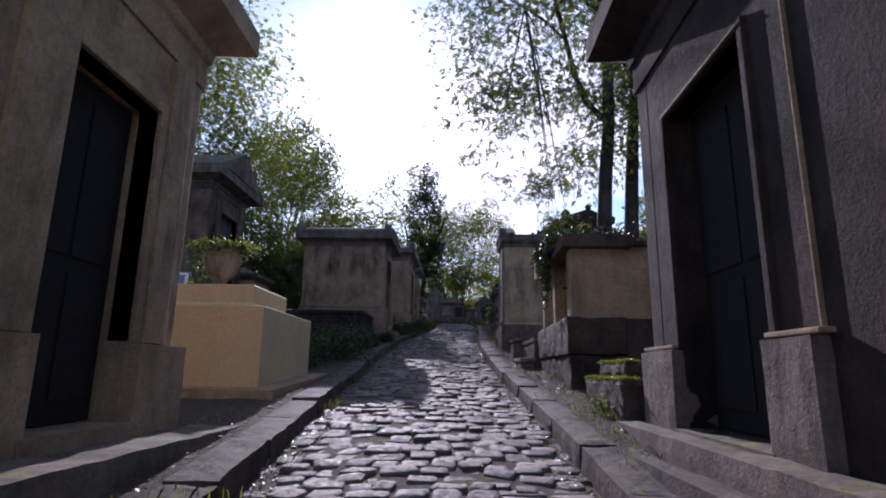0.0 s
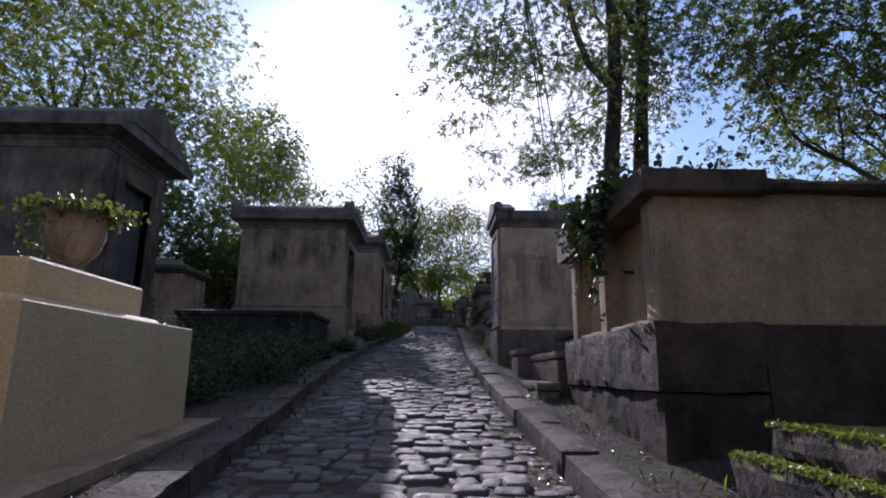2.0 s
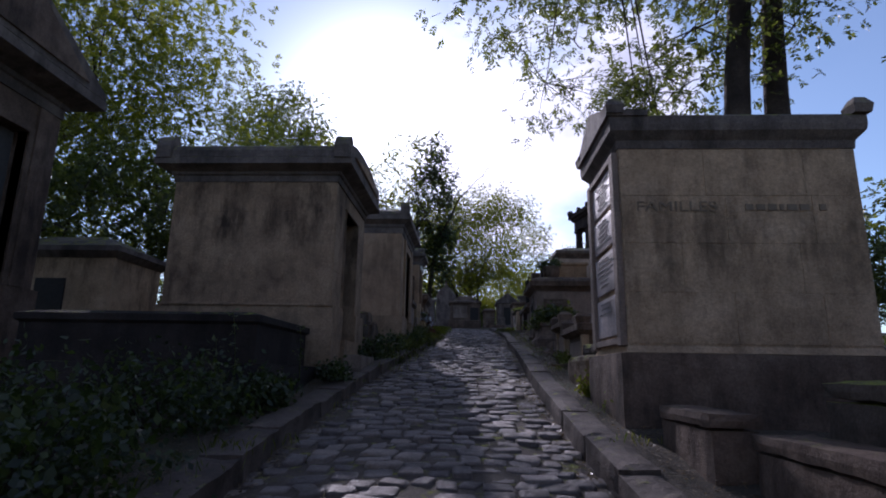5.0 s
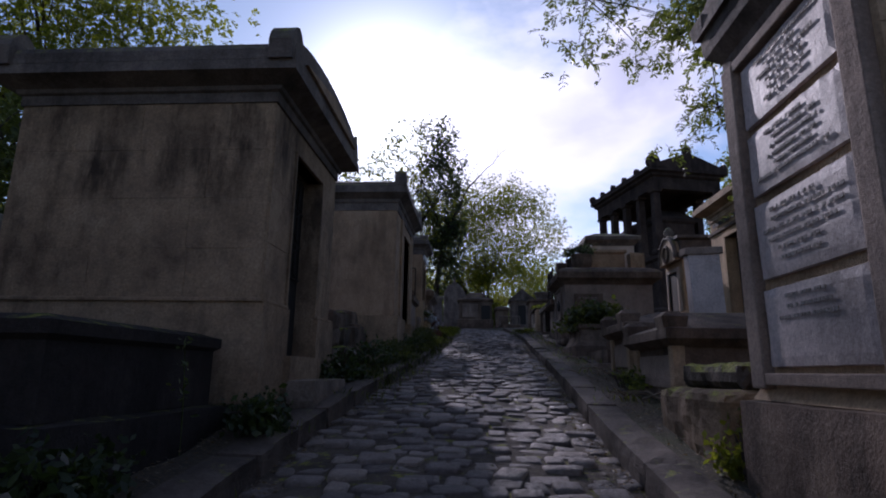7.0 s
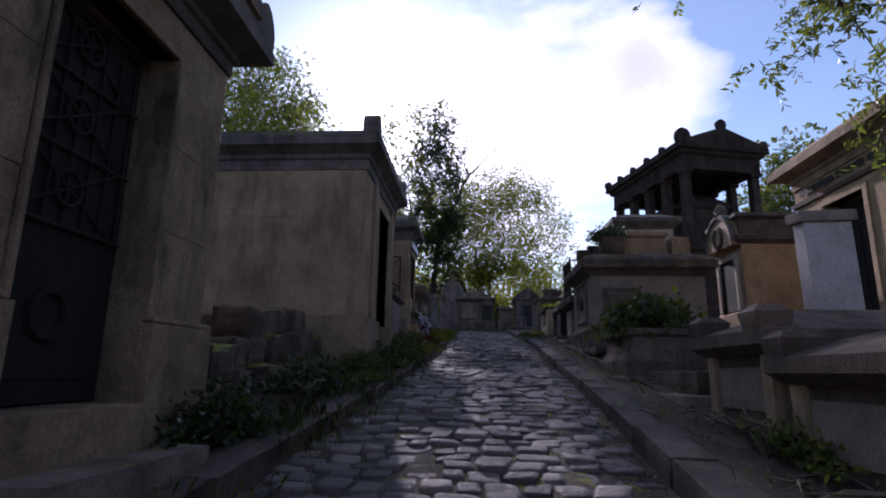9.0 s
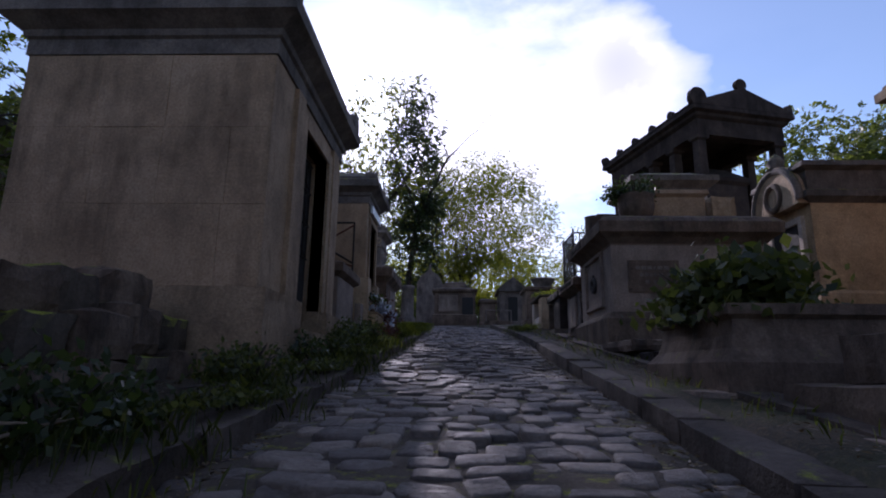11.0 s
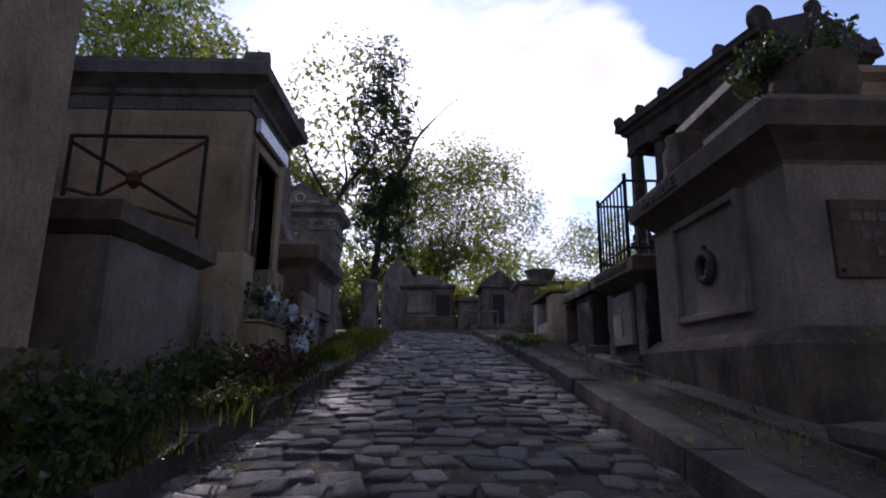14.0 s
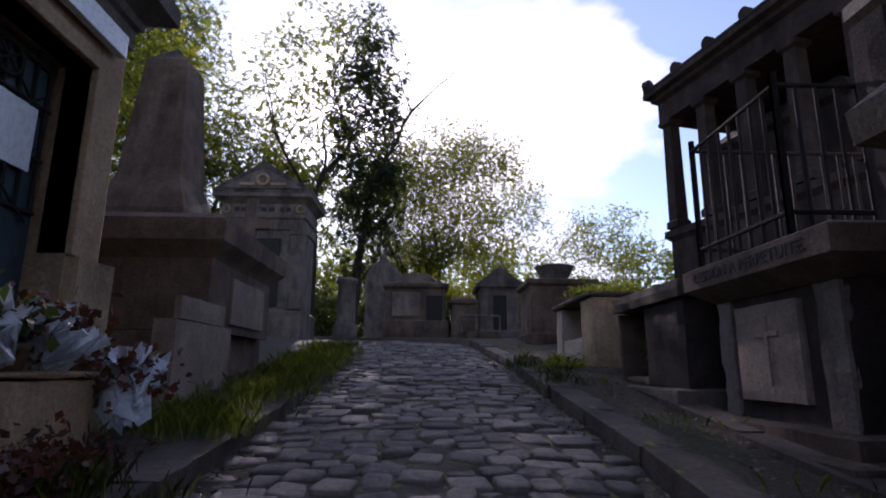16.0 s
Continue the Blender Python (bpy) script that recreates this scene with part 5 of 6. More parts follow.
# open tomb chests whose hollow side looks at the lane
def open_chest(label, fx, deep, y0, y1, z0, z1, near, far, sill, mat, side_mat, seed, cover):
    t = thing("tomb_chest", label, "tomb", (fx + deep / 2, (y0 + y1) / 2, z0))
    top = z1 - cover
    part("near_slab", worn(fx, fx + deep, y0, y0 + near, z0, top, 0.1, 0.01, seed=seed), mat, t)
    part("far_slab", worn(fx, fx + deep, y1 - far, y1, z0, top, 0.1, 0.01, seed=seed + 1), side_mat, t)
    # the shade of the hollow is in the back slab's colour
    part("back_slab", worn(fx + deep - 0.18, fx + deep, y0 + near, y1 - far, z0, top, 0.1, 0.008, seed=seed + 2), SHADE_DARK_STONE, t)
    part("sill", worn(fx + 0.02, fx + 0.16, y0 + near, y1 - far, z0, z0 + sill, 0.09, 0.01, seed=seed + 3), side_mat, t)
    part("cover", worn(fx - 0.05, fx + deep + 0.06, y0 - 0.03, y1 + 0.04, top + 0.003, z1, 0.1, 0.014, seed=seed + 4), MOSSY_STONE, t)
    part("foot_slab", worn(fx - 0.14, fx + deep + 0.1, y0 - 0.1, y1 + 0.1, z0 - 0.35, z0, 0.12, 0.012, seed=seed + 5), PLINTH_STONE, t)
    return t


open_chest("squat dark tomb chest with ferns in its open side", 1.76, 1.2, 29.98, 31.45, 3.66, 4.5, 0.78, 0.07, 0.08, SHADE_DARK_STONE, LIMESTONE_DARK, 100.0, 0.16)
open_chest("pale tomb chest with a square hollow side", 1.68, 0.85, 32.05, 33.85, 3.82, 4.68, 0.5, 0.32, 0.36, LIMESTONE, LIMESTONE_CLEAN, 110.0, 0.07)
shrub("fern", "ferns growing inside the open tomb chest", (1.98, 31.0, 3.72), (0.22, 0.3, 0.55), 420, 0.1, LEAF, 21, category="plant")
shrub("plant", "leafy weeds on the tomb cover", (2.1, 32.9, 4.68), (0.4, 0.8, 0.22), 700, 0.08, LEAF_BRIGHT, 22, category="plant")
shrub("plant", "leafy weeds on the dark tomb chest", (2.4, 30.8, 4.5), (0.4, 0.6, 0.12), 300, 0.07, LEAF, 23, category="plant")

# ---- left side further on ----
L2 = chapel("burial_chapel", "streaked limestone chapel with a dark doorway and rounded corner finials", -2.25, 1, 16.38, 18.55, 2.45, 2.25, 2.93, 4.77, (16.99, 17.9, 2.5, 4.5),
            LIMESTONE_STAINED_SHADE, LIMESTONE_STAINED_SHADE, ROOF_STONE, over=0.24, cornice_h=0.32, pediment=0.38, plinth_out=0.05, leaf="grille", frame_w=0.03, courses=4, arc=True, acro_h=1.15, rear_acro=True)
ashlar(L2, "x", -2.247, 16.4, 16.95, 2.94, 4.5, 3, LIMESTONE_STAINED_SHADE, 15, 1, 0.6)
ashlar(L2, "x", -2.247, 17.94, 18.53, 2.94, 4.5, 3, LIMESTONE_STAINED_SHADE, 16, 1, 0.6)
for r_ in ((-4.7, -2.2, 16.31, 16.4, 2.925, 2.96), (-2.26, -2.2, 16.4, 16.96, 2.928, 2.96), (-2.26, -2.2, 17.93, 18.6, 2.928, 2.96)):
    part("plinth_moulding", B(*r_), LIMESTONE_STAINED_SHADE, L2)
st = thing("chapel_step", "worn stone doorstep of the streaked chapel", "step", (-2.0, 17.45, 2.1))
part("step_stone", worn(-2.15, -1.88, 16.9, 18.1, 2.0, 2.28, 0.08, 0.012, seed=118.0), PLINTH_STONE, st)
# low tomb before the streaked chapel, its shade painted in as near black
t = thing("low_tomb", "long low stone tomb coloured black for its deep shade", "tomb", (-3.7, 15.5, 1.9))
part("base", worn(-5.2, -2.35, 14.3, 16.25, 1.5, 2.1, 0.16, 0.012, seed=120.0), SHADED_TOMB_STONE, t)
part("slab", stack(-5.1, -2.5, 14.4, 16.15, [(0, 2.1), (0, 2.5), (0.04, 2.53), (0.04, 2.6), (-0.1, 2.64)]), SHADED_TOMB_STONE, t)
t = thing("broken_wall", "tumbled wall of rough stones between the chapels", "wall", (-2.7, 20.5, 2.4))
rw = random.Random(7)
for k in range(24):
    y = 18.85 + (k % 8) * 0.46 + rw.uniform(-0.06, 0.06)
    lay = k // 8
    z = ground_z(y) + 0.1 + lay * 0.27
    x = -2.42 - 0.1 * lay + rw.uniform(-0.08, 0.08)
    if lay == 2 and rw.random() < 0.45:
        continue
    l, h = rw.uniform(0.3, 0.5), rw.uniform(0.22, 0.29)
    part("stone", worn(x - rw.uniform(0.35, 0.6), x, y, y + l, z - 0.05, z + h, 0.09, 0.028, seed=130.0 + k), LIMESTONE_DARK if k % 3 else MOSSY_STONE, t)
L3 = chapel("burial_chapel", "cream limestone chapel with an iron grille door", -2.05, 1, 22.55, 25.3, 2.3, 2.8, 3.42, 5.55, (23.56, 24.6, 3.16, 5.28),
            LIMESTONE_BROWN, LIMESTONE_STAINED_SHADE, ROOF_STONE, over=0.22, cornice_h=0.5, roof_h=0.2, plinth_out=0.085, leaf="grille", pilaster=0.42, frame_w=0.14, courses=3)
t = thing("gated_tomb", "grey tomb block with a capping slab", "tomb", (-2.8, 26.5, 3.1))
part("block", worn(-3.6, -2.14, 25.95, 27.2, 2.9, 4.1, 0.14, 0.008, seed=140.0), GREY_STONE, t)
part("cap", stack(-3.6, -2.14, 25.95, 27.2, [(0.0, 4.1), (0.08, 4.16), (0.08, 4.28), (0.02, 4.31)]), LIMESTONE_DARK, t)
part("side_slab", worn(-2.13, -2.02, 27.22, 27.5, 3.2, 3.85, 0.09, 0.008, seed=141.0), GREY_STONE, t)
g = thing("iron_gate", "rusty iron gate panel with crossed braces on the tomb block", "gate", (-2.7, 27.1, 4.31))
gx0, gx1, gy, gz0, gz1 = -3.28, -2.17, 27.12, 4.45, 5.2
for p, q, m in (((gx0, gy, gz1), (gx1, gy, gz1), IRON), ((gx0, gy, gz0 + 0.3), (gx1, gy, gz0), RUST), ((gx1, gy, gz0 - 0.14), (gx1, gy, gz1), IRON), ((gx0, gy, gz0 - 0.14), (gx0, gy, gz1), IRON),
                ((gx0, gy + 0.02, gz1 - 0.05), (gx1, gy + 0.02, gz0 + 0.05), IRON), ((gx0, gy - 0.02, gz0 + 0.05), (gx1, gy - 0.02, gz1 - 0.05), RUST), ((gx0 + 0.28, gy, gz0 - 0.14), (gx0 + 0.28, gy, gz1 + 0.45), IRON)):
    part("bar", bar(p, q, 0.017), m, g)
part("boss", lathe((gx0 + gx1) / 2, gy, [(0.02, 4.75), (0.06, 4.8), (0.06, 4.86), (0.02, 4.9)], 10), RUST, g)
L4 = chapel("burial_chapel", "narrow limestone chapel with a blue-grey iron door", -2.05, 1, 27.7, 28.97, 2.2, 3.45, 4.36, 5.72, (27.96, 28.68, 3.95, 5.42),
            LIMESTONE_BROWN, LIMESTONE, ROOF_STONE, over=0.2, cornice_h=0.42, roof_h=0.25, plinth_out=0.06, leaf="grille", leaf_mat=DOOR_BLUE, courses=4, acro_h=0.5)
part("name_plate", B(-1.98, -2.03, 27.85, 28.85, 5.58, 5.72, bev=0.005), WHITE_ENAMEL, L4, "white name plate")
part("paper_notice", B(-2.216, -2.228, 28.14, 28.55, 4.76, 5.1, bev=0), WHITE_ENAMEL, L4, "pale notice on the door")

t = thing("flower_trough", "stone trough with wilted bouquets", "planter", (-1.85, 28.3, 3.6))
part("trough", worn(-2.06, -1.84, 27.85, 28.75, 3.2, 3.74, 0.09, 0.012, seed=150.0), LIMESTONE_WARM, t)
part("rim", worn(-2.07, -1.83, 27.84, 28.76, 3.742, 3.775, 0.07, 0.006, seed=151.0), LIMESTONE_WARM, t)
for k, (x, y) in enumerate(((-1.93, 27.93), (-1.92, 28.24), (-1.93, 28.66))):
    b = thing("flower_pot", "small dark clay flower pot with a dead plant", "flower pot", (x, y, 3.77), group="pots on the trough")
    part("pot", lathe(x, y, [(0.045, 3.775), (0.065, 3.86), (0.075, 3.865), (0.075, 3.89), (0.06, 3.89), (0.055, 3.87)], 14), TERRACOTTA, b, smooth=True)
    r2 = np.random.default_rng(60 + k)
    v, f = leaf_faces(np.array([x, y, 3.93]) + r2.normal(size=(90, 3)) * np.array([0.05, 0.06, 0.04]), 0.05, r2, -0.3, 0.3)
    tagged(quads("dead_leaves", v, f, RED_LEAF, b), kind="stuff")
for k, (x, y, z) in enumerate(((-1.95, 28.05, 3.76), (-1.9, 28.42, 3.77), (-1.78, 28.9, 3.56))):
    b = thing("bouquet", "wilted bouquet wrapped in crumpled cellophane", "bouquet", (x, y, z), group="bouquets by the chapel")
    r2 = np.random.default_rng(30 + k)
    bm = bmesh.new()
    bmesh.ops.create_cone(bm, cap_ends=False, segments=18, radius1=0.05, radius2=0.16, depth=0.32, matrix=pose(x, y, z + 0.1, 40 - 30 * k, 30, 40 * k))
    bmesh.ops.subdivide_edges(bm, edges=bm.edges[:], cuts=3, use_grid_fill=True)
    for vv in bm.verts:
        vv.co += Vector(r2.normal(size=3)) * 0.03
    part("wrapper", bm, CELLOPHANE, b, "crumpled clear cellophane")
    p = np.array([x, y, z + 0.2]) + r2.normal(size=(320, 3)) * np.array([0.1, 0.13, 0.07])
    v, f = leaf_faces(p, 0.06, r2, 0.0, 0.7)
    tagged(quads("bloom", v, f, RED_LEAF if k else LEAF_DARK, b), kind="stuff")
shrub("flower_heap", "heap of dried red and brown flowers by the kerb", (-1.68, 27.8, 3.24), (0.27, 0.95, 0.26), 3600, 0.055, RED_LEAF, 33, category="flowers")

t = thing("stone_block", "pale two-stepped concrete block", "stone block", (-1.85, 30.1, 3.4))
part("lower_block", worn(-2.14, -1.97, 29.86, 31.0, 3.35, 4.14, 0.1, 0.006, seed=160.0), GREY_STONE, t)
part("upper_block", worn(-2.044, -1.985, 29.95, 30.84, 4.14, 4.32, 0.1, 0.006, seed=161.0), GREY_STONE, t)
t = thing("obelisk_tomb", "dark sarcophagus with a heavy ledge carrying a stone obelisk", "tomb", (-2.9, 31.5, 3.5))
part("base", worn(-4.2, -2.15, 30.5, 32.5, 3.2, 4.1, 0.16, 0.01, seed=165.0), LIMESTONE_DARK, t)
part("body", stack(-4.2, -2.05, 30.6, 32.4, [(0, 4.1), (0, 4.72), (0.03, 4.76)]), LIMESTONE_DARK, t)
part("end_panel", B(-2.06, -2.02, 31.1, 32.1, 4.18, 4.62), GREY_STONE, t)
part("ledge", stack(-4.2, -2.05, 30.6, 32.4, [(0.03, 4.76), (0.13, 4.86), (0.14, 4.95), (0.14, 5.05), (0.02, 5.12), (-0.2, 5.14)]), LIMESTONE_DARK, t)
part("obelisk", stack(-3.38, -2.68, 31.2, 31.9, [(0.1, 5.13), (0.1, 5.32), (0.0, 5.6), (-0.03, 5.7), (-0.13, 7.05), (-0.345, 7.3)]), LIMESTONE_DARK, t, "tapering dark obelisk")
t = thing("stone_cross", "small dark stone cross on a neighbouring grave", "cross", (-3.6, 36.0, 4.4))
part("upright", B(-3.62, -3.42, 35.9, 36.05, 4.3, 6.9, bev=0.02), LIMESTONE_DARK, t)
part("arm", B(-3.9, -3.14, 35.905, 36.045, 6.3, 6.5, bev=0.02), LIMESTONE_DARK, t)

# temple-fronted chapel facing down the path
t = thing("temple_chapel", "grey temple-fronted chapel with a carved pediment", "burial chapel", (-4.75, 42.0, 4.5))
part("plinth", stack(-5.98, -3.75, 41.05, 42.7, [(0.12, 4.2), (0.12, 5.25), (0.03, 5.32)]), GREY_DARK, t)
part("wall", stack(-5.98, -3.75, 41.05, 42.7, [(0.0, 5.3), (0, 7.55)]), GREY_DARK, t)
part("architrave", stack(-5.98, -3.75, 41.05, 42.7, [(0.05, 7.55), (0.05, 7.85), (0.1, 7.88), (0.1, 7.95), (0.04, 7.97), (0.04, 8.3), (0.16, 8.4), (0.26, 8.46), (0.26, 8.56)]), GREY_DARK, t)
part("roof", prism([(-6.26, 8.56), (-3.47, 8.56), (-3.47, 8.66), (-4.865, 9.5), (-6.26, 8.66)], "y", 40.8, 42.95), ROOF_STONE, t)
part("tympanum", prism([(-5.98, 8.68), (-3.75, 8.68), (-4.865, 9.3)], "y", 40.76, 40.85), GREY_DARK, t)
part("carved_crown", ring((-4.865, 40.74, 8.92), "y", 0.15, 0.05), LIMESTONE, t)
part("carved_palm", boxes((-5.5, -5.08, 40.73, 40.78, 8.76, 8.84), (-4.65, -4.23, 40.73, 40.78, 8.76, 8.84), bev=0.03), LIMESTONE, t)
for x in (-5.9, -3.83):
    part("pilaster", boxes((x - 0.2, x + 0.2, 40.95, 41.06, 5.32, 7.4), (x - 0.24, x + 0.24, 40.93, 41.06, 7.4, 7.55)), GREY_DARK, t)
    part("roundel", ring((x, 40.98, 8.13), "y", 0.1, 0.03), LIMESTONE, t)
part("door_panel", B(-5.4, -4.33, 40.99, 41.06, 5.4, 7.3), INSIDE_SHADE, t)
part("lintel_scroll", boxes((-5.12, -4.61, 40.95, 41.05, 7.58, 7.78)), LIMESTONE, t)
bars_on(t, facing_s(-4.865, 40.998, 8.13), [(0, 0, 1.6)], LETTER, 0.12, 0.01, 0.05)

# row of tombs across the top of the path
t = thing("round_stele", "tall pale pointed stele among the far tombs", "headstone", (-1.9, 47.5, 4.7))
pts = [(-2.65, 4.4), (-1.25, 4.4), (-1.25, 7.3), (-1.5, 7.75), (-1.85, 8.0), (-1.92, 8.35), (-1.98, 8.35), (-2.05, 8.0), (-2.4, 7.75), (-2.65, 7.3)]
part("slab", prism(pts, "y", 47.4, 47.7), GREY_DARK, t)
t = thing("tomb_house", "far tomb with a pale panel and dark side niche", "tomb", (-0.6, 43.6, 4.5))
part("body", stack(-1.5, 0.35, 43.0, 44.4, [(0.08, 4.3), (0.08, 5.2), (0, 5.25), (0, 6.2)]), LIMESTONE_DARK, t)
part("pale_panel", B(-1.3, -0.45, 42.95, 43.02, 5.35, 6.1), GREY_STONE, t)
# flat panel; the niche's depth is only its painted shade
part("niche", B(-0.25, 0.25, 42.96, 43.03, 4.7, 6.0), INSIDE_SHADE, t)
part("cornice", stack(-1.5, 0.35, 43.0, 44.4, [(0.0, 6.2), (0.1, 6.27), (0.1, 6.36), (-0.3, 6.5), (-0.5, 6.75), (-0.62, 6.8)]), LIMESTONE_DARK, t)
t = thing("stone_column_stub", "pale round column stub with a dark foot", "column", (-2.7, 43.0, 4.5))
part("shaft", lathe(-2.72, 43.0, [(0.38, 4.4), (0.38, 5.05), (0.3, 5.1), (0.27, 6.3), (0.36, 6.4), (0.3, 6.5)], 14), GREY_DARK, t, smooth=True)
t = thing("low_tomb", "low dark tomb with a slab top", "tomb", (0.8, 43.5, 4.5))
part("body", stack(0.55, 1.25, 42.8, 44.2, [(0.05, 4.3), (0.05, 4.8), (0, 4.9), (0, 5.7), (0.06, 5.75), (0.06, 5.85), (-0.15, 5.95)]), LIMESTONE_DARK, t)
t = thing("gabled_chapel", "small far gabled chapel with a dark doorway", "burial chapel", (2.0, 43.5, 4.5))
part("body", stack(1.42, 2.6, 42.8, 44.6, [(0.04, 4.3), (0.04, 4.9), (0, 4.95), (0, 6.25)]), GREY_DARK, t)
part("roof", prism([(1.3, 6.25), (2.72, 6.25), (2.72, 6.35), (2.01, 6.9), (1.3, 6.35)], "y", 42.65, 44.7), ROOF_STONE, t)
# flat panel whose near-black colour stands for the shaded doorway
part("door", B(1.8, 2.22, 42.77, 42.82, 4.95, 6.0), INSIDE_SHADE, t)
part("door_frame", boxes((1.7, 1.8, 42.74, 42.82, 4.9, 6.1), (2.22, 2.32, 42.74, 42.82, 4.9, 6.1), (1.8, 2.22, 42.743, 42.82, 6.0, 6.1)), GREY_DARK, t)
t = thing("urn_tomb", "dark block tomb crowned by a wide urn", "tomb", (3.0, 38.0, 4.3))
part("body", stack(1.95, 3.3, 37.3, 38.6, [(0.06, 4.0), (0.06, 4.5), (0, 4.55), (0, 5.5), (0.08, 5.55), (0.08, 5.64), (-0.1, 5.68)]), LIMESTONE_DARK, t)
part("urn", lathe(2.62, 37.95, [(0.3, 5.66), (0.28, 5.72), (0.42, 5.98), (0.46, 6.02), (0.4, 6.04)], 16), ROOF_STONE, t, smooth=True)
t = thing("iron_grave_frame", "low pale iron grave rail on a dark slab", "railing", (1.2, 40.8, 4.5))
part("slab", worn(0.65, 1.75, 40.4, 41.6, 4.3, 4.75, 0.14, 0.01, seed=170.0), LIMESTONE_DARK, t)
for p, q in (((0.7, 40.42, 5.15), (1.7, 40.42, 5.15)), ((0.7, 40.42, 4.7), (0.7, 40.42, 5.15)), ((1.7, 40.42, 4.7), (1.7, 40.42, 5.15))):
    part("bar", bar(p, q, 0.025), GREY_DARK, t)
for k, (x, y, w_, h) in enumerate(((-8.6, 44.5, 1.6, 2.4), (-12.5, 42.0, 2.0, 3.0), (-6.8, 33.5, 1.6, 2.4), (12.0, 30.0, 2.2, 3.2), (8.5, 14.5, 2.2, 2.6), (7.4, 10.0, 2.0, 2.2), (-8.3, 19.6, 2.4, 1.7), (-8.2, 26.5, 2.0, 3.0), (-9.5, 9.0, 2.2, 2.8))):
    z = ground_z(y) + 0.1
    t = thing("background_tomb", "weathered tomb house standing behind the front row", "tomb", (x, y, z), group="tombs of the back rows")
    part("body", stack(x - w_ / 2, x + w_ / 2, y - 0.8, y + 0.8, [(0.08, z - 0.3), (0.08, z + 0.5), (0, z + 0.55), (0, z + h)]), (LIMESTONE, GREY_STONE, LIMESTONE_DARK)[k % 3], t)
    part("cornice", stack(x - w_ / 2, x + w_ / 2, y - 0.8, y + 0.8, [(0.02, z + h), (0.15, z + h + 0.12), (0.15, z + h + 0.22), (0, z + h + 0.26), (-0.6, z + h + 0.55)]), ROOF_STONE, t)
    # no recess here: a flat panel coloured as the niche's shade
    part("niche", B(x - 0.3, x + 0.3, y - 0.825, y - 0.79, z + 0.55, z + h - 0.4), INSIDE_SHADE, t)
# unseen wall, added to close off the space behind the start
t = thing("end_wall", "unseen plain stone wall added to close the lane behind", "wall", (0, -9, -0.9), kind="structure")
part("wall", B(-14, 14, -9.4, -9, -2, 2.2), LIMESTONE, t)

# ---- trees ----
gz = lambda y: ground_z(y) + 0.05
